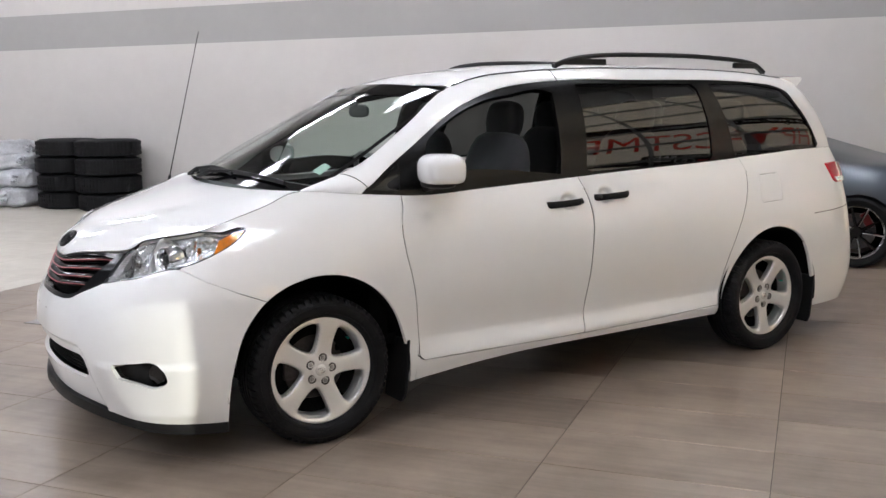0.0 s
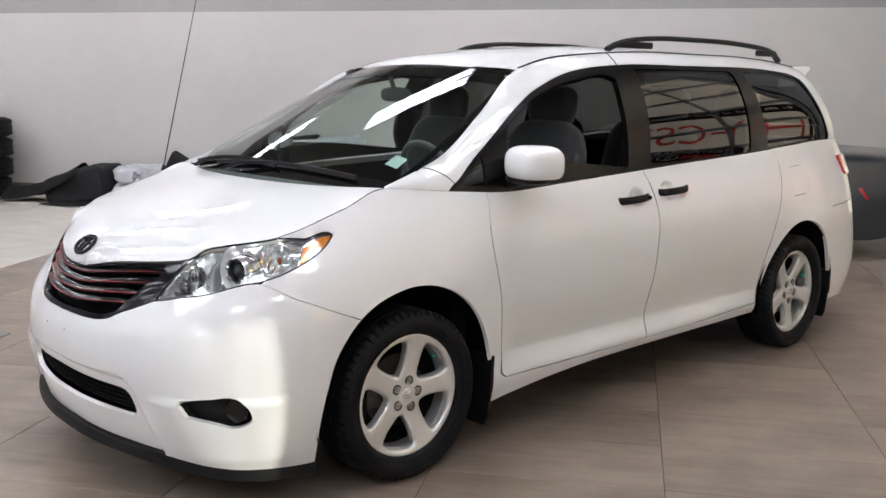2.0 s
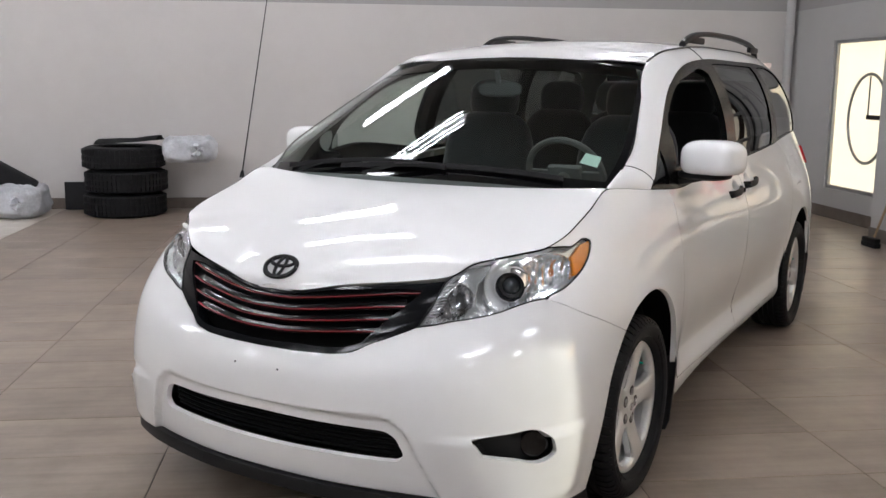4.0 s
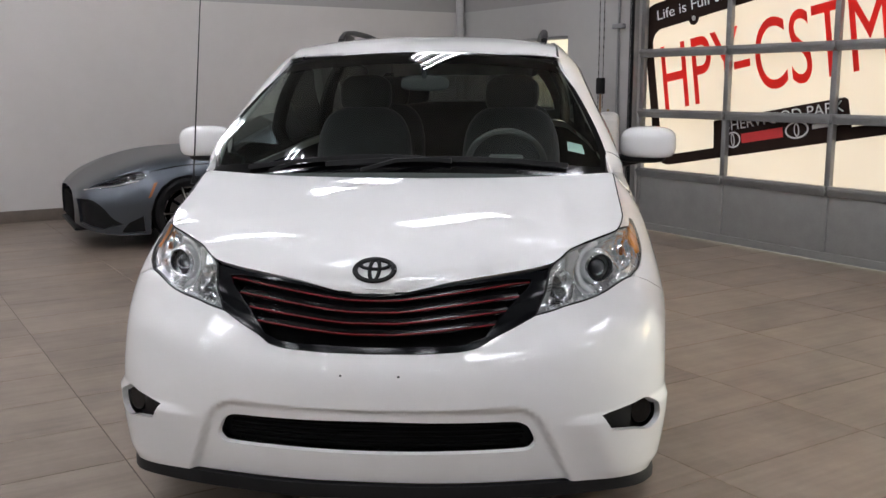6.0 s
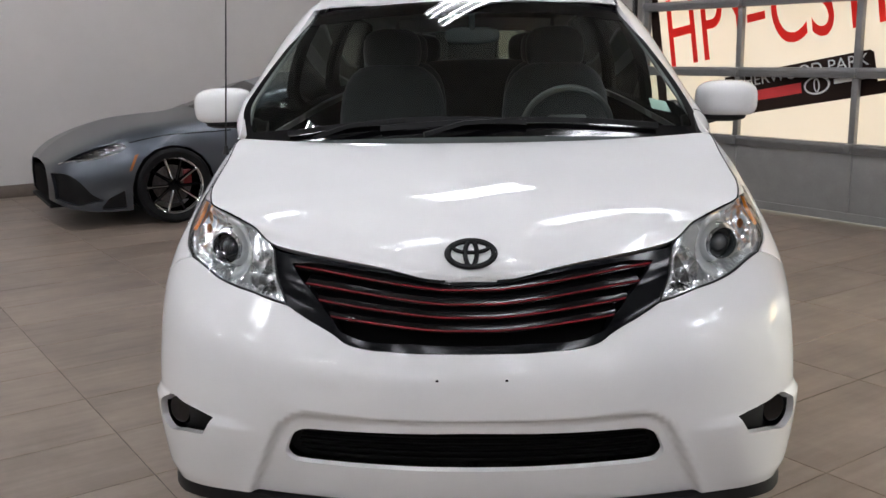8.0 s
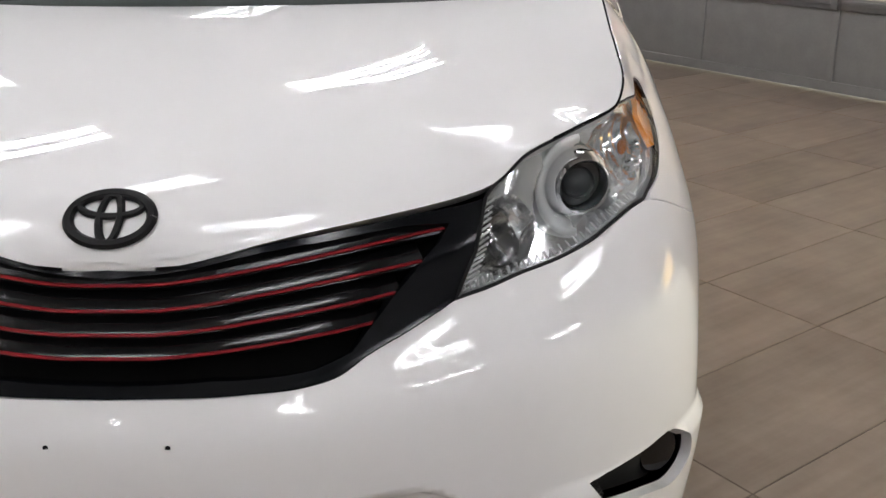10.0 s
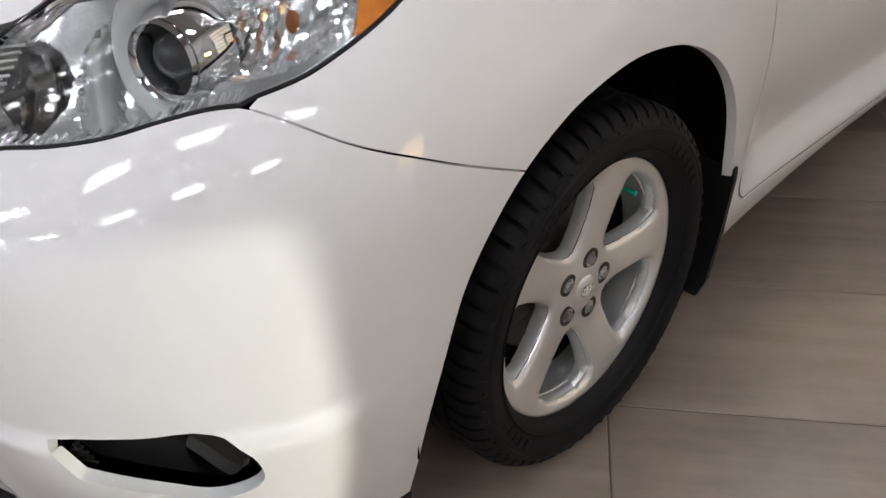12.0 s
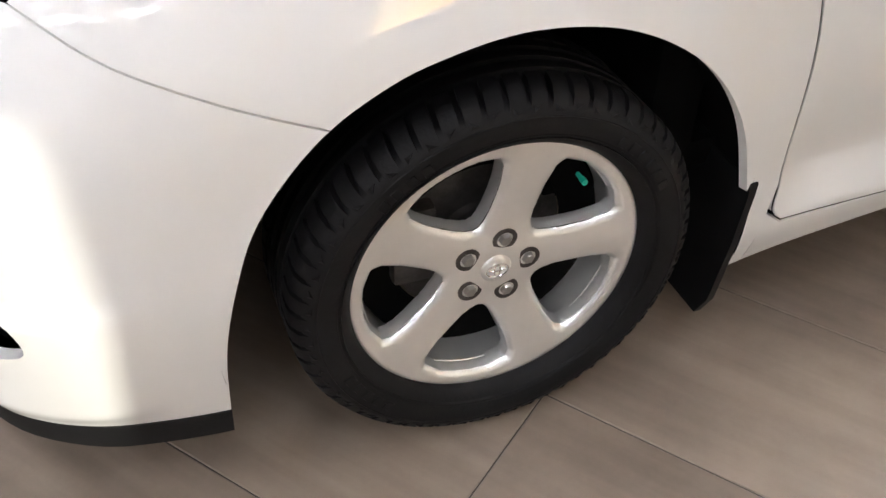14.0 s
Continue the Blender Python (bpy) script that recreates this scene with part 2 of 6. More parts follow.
BAG = mat("white_plastic_bag", (.47, .48, .50), .32, vary=.22, scale=5, bump=.5, bump_scale=25)
FELT = mat("black_felt_mat", (.012, .012, .013), .95, vary=.2, bump=.4, bump_scale=200)
GREY_PAINT = mat("dark_grey_metallic_paint", (.085, .096, .112), .30, metal=.8, coat=.4, vary=.06, scale=300)
WHITE_PAINT = mat("white_gloss_post_paint", (.68, .67, .65), .4, vary=.05)
STICKER = mat("pale_green_sticker", (.55, .72, .66), .5, vary=.05)
CAP_GREEN = mat("green_valve_cap", (.01, .42, .30), .4, vary=.05)
WOOD = mat("broom_wood", (.30, .21, .12), .6, vary=.2, scale=30)
BROWN = mat("brown_rope", (.25, .15, .08), .8, vary=.2)


# ---------------------------------------------------------------- mesh helpers
def mesh_object(name, verts, faces, material, parent=None, smooth=True, label="", normals=None):
    me = bpy.data.meshes.new(name)
    me.from_pydata([tuple(map(float, v)) for v in verts], [], [tuple(map(int, f)) for f in faces])
    me.materials.append(material)
    me.polygons.foreach_set("use_smooth", [smooth] * len(me.polygons))
    if normals is not None:
        me.normals_split_custom_set_from_vertices([tuple(map(float, n)) for n in normals])
    ob = new(name, me)
    if parent is not None:
        ob.parent = parent
    if label:
        tagged(ob, label)
    return ob


def part(name, bm, material, parent=None, label="", smooth=False):
    """Link a bmesh as one mesh object under a thing or a part."""
    me = bpy.data.meshes.new(name)
    bmesh.ops.recalc_face_normals(bm, faces=bm.faces)
    bm.to_mesh(me)
    bm.free()
    me.materials.append(material)
    me.polygons.foreach_set("use_smooth", [True] * len(me.polygons))
    if not smooth:
        me.set_sharp_from_angle(angle=radians(38))
    ob = new(name, me)
    if parent is not None:
        ob.parent = parent
    if label:
        tagged(ob, label)
    return ob


def box(bm, centre, size, bevel=0.0, turn=None, segments=2):
    r = bmesh.ops.create_cube(bm, size=1.0)
    m = Matrix.Translation(centre) @ (turn or Matrix()) @ Matrix.Diagonal((*size, 1))
    bmesh.ops.transform(bm, matrix=m, verts=r["verts"])
    if bevel:
        es = list({e for v in r["verts"] for e in v.link_edges})
        bmesh.ops.bevel(bm, geom=es, offset=bevel, segments=segments, affect="EDGES", profile=.6)
    return bm


def rod(bm, a, b, r1, r2=None, n=12):
    a, b = Vector(a), Vector(b)
    d = b - a
    m = Matrix.Translation((a + b) / 2) @ d.to_track_quat("Z", "Y").to_matrix().to_4x4()
    bmesh.ops.create_cone(bm, cap_ends=True, segments=n, radius1=r1, radius2=r1 if r2 is None else r2, depth=d.length, matrix=m)
    return bm


def spin(bm, profile, n=48, axis="y", centre=(0, 0, 0), closed=True):
    """Turn a profile of (radius, along) about an axis through centre."""
    rings = []
    for k in range(n):
        a = 2 * math.pi * k / n
        ring = []
        for r, t in profile:
            p = {"y": (r * math.cos(a), t, r * math.sin(a)), "z": (r * math.cos(a), r * math.sin(a), t), "x": (t, r * math.cos(a), r * math.sin(a))}[axis]
            ring.append(bm.verts.new(Vector(p) + Vector(centre)))
        rings.append(ring)
    m = len(profile)
    for k in range(n):
        a, b = rings[k], rings[(k + 1) % n]
        for j in range(m if closed else m - 1):
            bm.faces.new((a[j], b[j], b[(j + 1) % m], a[(j + 1) % m]))
    return bm


def sweep(bm, path, section, ups=None, closed=False, cap=True):
    """Carry a closed section of (across, up) along a path; ups: the up direction at each point."""
    path = [Vector(p) for p in path]
    rings = []
    for i, p in enumerate(path):
        d = (path[min(i + 1, len(path) - 1)] - path[max(i - 1, 0)]).normalized()
        up = Vector(ups[i]) if ups else Vector((0, 0, 1))
        side = d.cross(up).normalized()
        up = side.cross(d).normalized()
        rings.append([bm.verts.new(p + side * s + up * t) for s, t in section])
    m = len(section)
    for a, b in zip(rings, rings[1:]):
        for j in range(m):
            bm.faces.new((a[j], a[(j + 1) % m], b[(j + 1) % m], b[j]))
    if cap:
        bm.faces.new(rings[0][::-1])
        bm.faces.new(rings[-1])
    return bm


def round_section(r, n=8, squash=1.0):
    return [(r * math.cos(2 * math.pi * k / n), r * squash * math.sin(2 * math.pi * k / n)) for k in range(n)]


def blob(bm, centre, half, p=3.0, nu=24, nv=14, turn=None):
    """A rounded block (superellipsoid)."""
    def sp(v, e):
        return math.copysign(abs(v) ** e, v)
    e = 2.0 / p
    turn = turn or Matrix()
    rings = []
    for j in range(1, nv):
        f = -math.pi / 2 + math.pi * j / nv
        rings.append([bm.verts.new(Vector(centre) + turn @ Vector((half[0] * sp(math.cos(f), e) * sp(math.cos(2 * math.pi * i / nu), e), half[1] * sp(math.cos(f), e) * sp(math.sin(2 * math.pi * i / nu), e), half[2] * sp(math.sin(f), e)))) for i in range(nu)])
    bot = bm.verts.new(Vector(centre) + turn @ Vector((0, 0, -half[2])))
    top = bm.verts.new(Vector(centre) + turn @ Vector((0, 0, half[2])))
    for a, b in zip(rings, rings[1:]):
        for i in range(nu):
            bm.faces.new((a[i], a[(i + 1) % nu], b[(i + 1) % nu], b[i]))
    for i in range(nu):
        bm.faces.new((bot, rings[0][(i + 1) % nu], rings[0][i]))
        bm.faces.new((top, rings[-1][i], rings[-1][(i + 1) % nu]))
    return bm


def thing(name, label, category, at=None, group="", kind=""):
    ob = new(name)
    ob.empty_display_size = .2
    if at is not None:
        ob.matrix_basis = at
    return tagged(ob, label, category, group, kind)


# ---------------------------------------------------------------- body surface of the van
# The van points along +x, its front axle at x = 0, its left side at +y. Lofted from lines that run
# from the middle of the nose round the corner and along the side to the middle of the tail.
ST = np.array([0, .12, .25, .52, .74, .92, 1.06, 1.24, 1.46, 1.70, 1.98, 2.28, 2.58, 2.90, 3.70, 4.38, 4.78, 5.28, 5.62, 5.95, 6.55])
L0 = [(1.000, 0, .245), (.998, .12, .245), (.985, .25, .243), (.930, .51, .240), (.845, .725, .230), (.745, .868, .216), (.612, .926, .200), (.445, .938, .186), (.2, .945, .185), (0, .95, .19), (-.3, .945, .20), (-.6, .925, .225), (-.9, .922, .25), (-1.2, .922, .265), (-2.0, .925, .275), (-2.65, .93, .28), (-3.05, .935, .25), (-3.55, .92, .22), (-3.9, .85, .22), (-4.08, .60, .22), (-4.12, 0, .22)]
L1 = [(1.022, 0, .33), (1.020, .12, .33), (1.008, .25, .33), (.953, .505, .328), (.862, .722, .320), (.755, .866, .310), (.620, .944, .299), (.45, .962, .29), (.2, .972, .29), (0, .975, .29), (-.3, .967, .29), (-.6, .95, .31), (-.9, .945, .318), (-1.2, .945, .322), (-2.0, .945, .327), (-2.65, .95, .33), (-3.05, .96, .32), (-3.55, .945, .31), (-3.93, .87, .31), (-4.14, .60, .31), (-4.18, 0, .31)]
L2 = [(1.036, 0, .47), (1.034, .12, .47), (1.022, .25, .47), (.968, .50, .47), (.881, .721, .47), (.767, .873, .47), (.635, .957, .47), (.455, .985, .48), (.2, .998, .50), (0, .998, .51), (-.3, .985, .50), (-.6, .943, .43), (-.9, .926, .42), (-1.2, .923, .42), (-2.0, .926, .43), (-2.65, .950, .45), (-3.05, .982, .51), (-3.55, .957, .50), (-3.95, .885, .48), (-4.18, .60, .48), (-4.22, 0, .48)]
L3 = [(1.030, 0, .60), (1.028, .12, .60), (1.014, .25, .605), (.945, .50, .645), (.858, .707, .665), (.740, .858, .68), (.610, .942, .69), (.44, .985, .70), (.2, 1.002, .72), (0, 1.003, .73), (-.3, .992, .71), (-.6, .972, .69), (-.9, .968, .69), (-1.2, .968, .69), (-2.0, .972, .69), (-2.65, .977, .70), (-3.05, .987, .73), (-3.55, .957, .71), (-3.94, .875, .68), (-4.17, .60, .68), (-4.21, 0, .68)]
L4 = [(1.000, 0, .675), (.997, .12, .676), (.975, .25, .688), (.850, .51, .772), (.770, .67, .805), (.672, .81, .835), (.56, .895, .85), (.42, .945, .86), (.2, .972, .87), (0, .98, .88), (-.3, .98, .875), (-.6, .975, .87), (-.9, .972, .87), (-1.2, .972, .87), (-2.0, .976, .87), (-2.65, .972, .88), (-3.05, .965, .88), (-3.55, .935, .88), (-3.92, .855, .87), (-4.14, .60, .87), (-4.18, 0, .87)]
L5 = [(.967, 0, .77), (.964, .12, .773), (.930, .25, .795), (.805, .535, .853), (.705, .66, .89), (.60, .765, .93), (.50, .835, .955), (.38, .885, .965), (.2, .912, 1.0), (0, .925, 1.03), (-.3, .940, 1.03), (-.6, .944, 1.02), (-.9, .942, 1.025), (-1.2, .938, 1.03), (-2.0, .928, 1.05), (-2.65, .918, 1.07), (-3.05, .900, 1.07), (-3.55, .865, 1.08), (-3.90, .80, 1.08), (-4.09, .58, 1.08), (-4.13, 0, 1.08)]
L6 = [(.932, 0, .862), (.926, .09, .864), (.885, .25, .892), (.736, .566, .928), (.684, .632, .972), (.585, .727, .993), (.500, .804, 1.013), (.37, .828, 1.052), (.2, .826, 1.105), (.03, .822, 1.162), (-.27, .892, 1.138), (-.6, .902, 1.117), (-.9, .898, 1.130), (-1.2, .892, 1.143), (-2.0, .878, 1.178), (-2.65, .853, 1.200), (-3.05, .826, 1.218), (-3.55, .795, 1.238), (-3.86, .74, 1.24), (-4.02, .54, 1.24), (-4.07, 0, 1.24)]
LR = [(.02, .813, 1.168), (-.27, .794, 1.262), (-.58, .720, 1.440), (-.9, .632, 1.635), (-1.2, .632, 1.702), (-2.0, .625, 1.742), (-2.65, .615, 1.742), (-3.05, .605, 1.732), (-3.55, .57, 1.695), (-3.70, .52, 1.682), (-3.76, .38, 1.682), (-3.79, 0, 1.684)]


def pchip(t, k, p):
    """Smooth curve through the points p at the knots k, with no overshoot."""
    k, p = np.asarray(k, float), np.asarray(p, float)
    h, d = np.diff(k), np.diff(p, axis=0) / np.diff(k)[:, None]
    m = np.zeros_like(p)
    w1, w2 = (2 * h[1:] + h[:-1])[:, None], (h[1:] + 2 * h[:-1])[:, None]
    same = d[1:] * d[:-1] > 0
    with np.errstate(divide="ignore", invalid="ignore"):
        m[1:-1] = np.where(same, (w1 + w2) / (w1 / d[:-1] + w2 / d[1:]), 0)
    m[0], m[-1] = d[0], d[-1]
    t = np.clip(t, k[0], k[-1])
    i = np.clip(np.searchsorted(k, t, side="right") - 1, 0, len(k) - 2)
    s = ((t - k[i]) / h[i])[:, None]
    hh = h[i][:, None]
    return ((1 + 2 * s) * (1 - s) ** 2 * p[i] + s * (1 - s) ** 2 * hh * m[i] + s * s * (3 - 2 * s) * p[i + 1] + s * s * (s - 1) * hh * m[i + 1])


def curve1(pairs, t):
    """A smooth one-valued curve through (t, value) pairs."""
    pairs = sorted(pairs)
    return pchip(np.atleast_1d(np.asarray(t, float)), [a for a, b in pairs], [[b] for a, b in pairs])[:, 0]


def blur(g, axis, n, ends=False):
    """Soften a grid of points along one axis, the ends held; ends: mirrored past its first row, in y."""
    for _ in range(n):
        g = np.moveaxis(g, axis, 0)
        f = g.copy()
        f[1:-1] = .25 * g[:-2] + .5 * g[1:-1] + .25 * g[2:]
        if ends:
            f[0] = .5 * g[0] + .5 * g[1] * np.array([1, 0, 1])
        g = np.moveaxis(f, 0, axis)
    return g


class Sheet:
    """A smooth surface on a regular grid of (u, v), with look-up both ways."""

    def __init__(self, grid, us, vs, sign=1):
        self.g, self.us, self.vs = grid, us, vs
        du, dv = np.gradient(grid, axis=0), np.gradient(grid, axis=1)
        n = np.cross(du, dv)
        self.n = sign * n / np.maximum(np.linalg.norm(n, axis=2, keepdims=True), 1e-9)

    def _at(self, a, uv):
        uv = np.atleast_2d(np.asarray(uv, float))
        fu = np.clip((uv[:, 0] - self.us[0]) / (self.us[1] - self.us[0]), 0, len(self.us) - 1.001)
        fv = np.clip((uv[:, 1] - self.vs[0]) / (self.vs[1] - self.vs[0]), 0, len(self.vs) - 1.001)
        i, j = fu.astype(int), fv.astype(int)
        s, t = (fu - i)[:, None], (fv - j)[:, None]
        return (1 - s) * (1 - t) * a[i, j] + s * (1 - t) * a[i + 1, j] + (1 - s) * t * a[i, j + 1] + s * t * a[i + 1, j + 1]

    def at(self, uv):
        return self._at(self.g, uv)

    def normal(self, uv):
        n = self._at(self.n, uv)
        return n / np.maximum(np.linalg.norm(n, axis=1, keepdims=True), 1e-9)

    def uv(self, pts, w=(1, 1, 1)):
        """The (u, v) of the surface's points nearest to pts, each axis weighted by w."""
        w = np.asarray(w, float)
        flat = self.g.reshape(-1, 3) * w
        out = []
        for p in np.atleast_2d(np.asarray(pts, float)) * w:
            k = np.argmin(((flat - p) ** 2).sum(1))
            q = np.array([self.us[k // len(self.vs)], self.vs[k % len(self.vs)]])
            e = 1e-3
            for _ in range(4):
                b = self.at([q, q + [e, 0], q + [0, e]]) * w
                J = np.stack([(b[1] - b[0]) / e, (b[2] - b[0]) / e], 1)
                step = np.linalg.lstsq(J, p - b[0], rcond=None)[0]
                q = q + np.clip(step, -.03, .03)
                q = np.clip(q, [self.us[0], self.vs[0]], [self.us[-1], self.vs[-1]])
            out.append(q)
        return np.array(out)


def hull_sheet():
    us = np.linspace(0, ST[-1], 660)
    vk = np.array([0, .09, .25, .42, .58, .75, .92])
    vs = np.linspace(0, vk[-1], 140)
    lines = np.stack([pchip(us, ST, l) for l in (L0, L1, L2, L3, L4, L5, L6)], 0)
    g = np.stack([pchip(vs, vk, lines[:, i]) for i in range(len(us))], 0)
    g = blur(blur(g, 1, 60), 0, 14, True)
    # bumper: a recess round the lower grille and a ledge under the fog lamps
    x, y, z = g[..., 0], g[..., 1], g[..., 2]
    n = Sheet(g, us, vs).n

    def soft(t):
        t = np.clip(t, 0, 1)
        return t * t * (3 - 2 * t)
    gx, gz, rc = .538 + (.47 - z) * .42 - y, .510 - z, .075
    corner_ = np.where((gx < rc) & (gz < rc), rc - np.hypot(rc - gx, rc - gz), np.minimum(gx, gz))
    chin = soft(corner_ / .013)
    ledge = soft((y - (.555 + (.47 - z) * .42)) / .15) * soft((.458 + .06 * (y - .6) - z) / .016) * soft((z - .20) / .06) * soft((x - .50) / .14)
    peak = .425 + .01 * np.sin((x + .5) * 1.5)
    waist = np.where(z > peak, np.clip((.66 - z) / (.66 - peak), 0, 1) ** 1.6, np.clip((z - .325) / (peak - .325), 0, 1)) * soft((-.46 - x) / .16) * soft((x + 2.66) / .16) * (y > .5)
    cups = np.zeros_like(x)
    for cx, cz in ((-1.455, 1.035), (-1.72, 1.055)):
        r = np.hypot((x - cx) / .062, (z - cz) / .046)
        cups += soft((1 - r) / .55) * (y > .5)
    g = g - n * (.022 * chin - .015 * ledge + .024 * cups + .013 * waist)[..., None]
    return Sheet(g, us, vs)


def glass_sheet():
    us = np.linspace(ST[9], ST[-1], 460)
    low, top = pchip(us, ST, L6), pchip(us, ST[9:], LR)
    vs = np.linspace(0, 1, 120)
    f, h = vs ** 2.0, 1 - (1 - vs) ** 1.22
    mix = np.stack([h, f, h], 1)[None]
    g = low[:, None] + (top - low)[:, None] * mix
    return Sheet(blur(blur(g, 0, 8), 1, 6), us, vs * .62)


def edge_at(line, xs, upto):
    """Where a line crosses each x: its y and z."""
    p = pchip(np.linspace(0, upto, 1500), ST, line)
    o = np.argsort(p[:, 0])
    return np.interp(xs, p[o, 0], p[o, 1]), np.interp(xs, p[o, 0], p[o, 2])


HOOD_MID = [(.935, .862), (.915, .897), (.88, .935), (.80, .984), (.65, 1.036), (.45, 1.0895), (.25, 1.1343), (.17, 1.150), (-.1, 1.175)]


def hood_sheet():
    """u: along x from the nose to the cowl; v: across, from the left edge to the right, -1 to 1."""
    ks = np.linspace(0, 1, 260)
    vs = np.linspace(-1, 1, 201)
    xs = .9335 - .915 * ks ** 1.35
    ye, ze = edge_at(L6, xs, 1.78)
    a = np.abs(vs)[None]
    x = xs[:, None] + np.clip((ks[:, None] - .3) / .7, 0, 1) ** 2 * .15 * (1 - a ** 2)
    # height along the middle: the rounded nose, then one even curve
    nose = curve1([(-p, q) for p, q in HOOD_MID], -x.ravel()).reshape(x.shape)
    even = np.polyval(np.polyfit((.84, .80, .65, .45, .25, .17, .05), (.961, .984, 1.036, 1.0895, 1.1343, 1.150, 1.170), 4), x)
    f = np.clip((.80 - x) / .12, 0, 1)
    f = f * f * (3 - 2 * f)
    zc = nose * (1 - f) + even * f
    cut = np.polyval(np.polyfit(xs[xs < .62], ze[xs < .62], 3), xs)
    f = np.clip((.62 - xs) / .10, 0, 1)
    zi = (ze * (1 - f) + cut * f)[:, None]
    o = np.argsort(xs)
    low = np.interp(x, xs[o], zi[o, 0])
    b = np.abs(ye[:, None] * vs[None]) / np.maximum(np.interp(x, xs[o], ye[o]), 1e-3)
    z = zc + (np.minimum(low, zc) - zc) * np.clip(b, 0, 1) ** 2.05 + (ze[:, None] - zi) * a ** 16
    # soften the waves that would show in the paint, the edges held
    zs = blur(blur(z[:, :, None], 0, 500), 1, 160)[:, :, 0]
    w = np.clip((1 - a) / .14, 0, 1) * np.clip(ks[:, None] / .12, 0, 1)
    w = w * w * (3 - 2 * w)
    z = z * (1 - w) + zs * w
    g = np.stack([x, ye[:, None] * vs[None], z], 2)
    return Sheet(g, ks, vs, -1)


def screen_sheet():
    """Windscreen; u: from its foot to its head, v: across."""
    us, vs = np.linspace(0, 1, 120), np.linspace(-1, 1, 161)
    a2 = vs[None] ** 2
    u = us[:, None]
    # its side edge, swept back round the corner
    xe, ye, ze = (np.polyval(np.polyfit(*zip(*[(k, p[i]) for k, p in ((0, (.015, .812, 1.170)), (.2, (-.168, .812, 1.211)), (.31, (-.276, .794, 1.262)), (.43, (-.386, .768, 1.322)), (.6, (-.545, .730, 1.418)), (.8, (-.724, .683, 1.525)), (1, (-.90, .632, 1.635)))]), 3), us)[:, None] for i in range(3))
    xc = .165 - .965 * u + .02 * np.sin(u * np.pi)
    zc = 1.158 + .489 * u + .055 * np.sin(u * np.pi)
    x = xc + (xe - xc) * a2
    z = zc + (ze - zc) * np.abs(vs[None]) ** 2.1
    y = vs[None] * ye
    # one even bend both ways, so that the glass mirrors without waves
    rise = math.atan2(.489, .965)
    along, up = z * math.sin(rise) - x * math.cos(rise), z * math.cos(rise) + x * math.sin(rise)
    base = np.stack([np.ones_like(y), along, along ** 2, y ** 2, along * y ** 2], 2).reshape(-1, 5)
    w = (.25 + np.maximum(np.abs(vs[None]) ** 6, np.maximum(u ** 8, (1 - u) ** 8)) + 0 * y).ravel()
    fit_ = np.linalg.lstsq(base * w[:, None], up.ravel() * w, rcond=None)[0]
    up = (base @ fit_).reshape(y.shape)
    x, z = up * math.sin(rise) - along * math.cos(rise), along * math.sin(rise) + up * math.cos(rise)
    return Sheet(np.stack([x, y, z], 2), us, vs, -1)


def roof_sheet():
    us, vs = np.linspace(0, 1, 260), np.linspace(-1, 1, 161)
    a2 = vs[None] ** 2
    u = us[:, None]
    x = (-.80 - .10 * a2) * (1 - u) + (-3.80 + .10 * a2) * u
    p = pchip(np.linspace(ST[12], ST[19], 800), ST[9:], LR)
    o = np.argsort(p[:, 0])
    ye = np.interp(x, p[o, 0], p[o, 1])
    ze = np.interp(x, p[o, 0], p[o, 2])
    zc = curve1([(-4.0, 1.655), (-3.75, 1.69), (-3.4, 1.735), (-2.7, 1.775), (-2.0, 1.785), (-1.5, 1.770), (-1.15, 1.730), (-.8, 1.647), (-.6, 1.60)], x.ravel()).reshape(x.shape)
    z = zc + (ze - zc) * np.abs(vs[None]) ** 2.8
    return Sheet(np.stack([x, ye * vs[None], z], 2), us * 3, vs, -1)

# ---------------------------------------------------------------- the showroom
# Its walls and tiles stand at an angle to the van: a runs along (.8, .6), b along (-.6, .8).
ROOM = Matrix.Rotation(math.atan2(.6, .8), 4, "Z")
WA, WB, A_END, B_END, TOP = -8.1, 5.12, 10.0, -15.0, 5.6
WR, JOG = 5.56, -5.23   # the wall left of the doors stands further back


def rm(a, b, z=0.0, turn=0.0):
    return ROOM @ pose(a, b, z, 0, 0, turn)


def setting(name, bm, material, label, category, smooth=False):
    ob = part(name, bm, material, None, label, smooth)
    ob.matrix_basis = ROOM.copy()
    return tagged(ob, label, category, kind="structure")


def slab(lo, hi, bevel=0.0):
    bm = bmesh.new()
    return box(bm, [(p + q) / 2 for p, q in zip(lo, hi)], [q - p for p, q in zip(lo, hi)], bevel)


floor = setting("floor", slab((WA - .3, B_END - .3, -.15), (A_END + .3, WR + .3, -.003)), GROUT, "brown grouted floor of large stone-look tiles", "floor")
setting("wall_west", slab((WA - .25, B_END, 0), (WA, WR + .25, 2.51)), WALL, "plain beige painted showroom wall", "wall")
setting("wall_west_band", slab((WA - .25, B_END, 2.51), (WA, WR + .25, 3.06)), BAND, "grey painted band along the beige wall", "wall")
setting("wall_west_upper", slab((WA - .25, B_END, 3.06), (WA, WR + .25, TOP)), WALL, "beige painted wall above a grey band", "wall")
setting("baseboard", slab((WA, B_END, 0), (WA + .014, WR - .012, .135), .003), SKIRT, "taupe tile skirting along the beige wall", "skirting")
setting("wall_south", slab((WA - .25, B_END - .25, 0), (A_END + .25, B_END, TOP)), FAR_WALL, "plain grey painted end wall", "wall")
setting("wall_east", slab((A_END, B_END, 0), (A_END + .25, WR + .25, TOP)), FAR_WALL, "plain grey painted side wall", "wall")
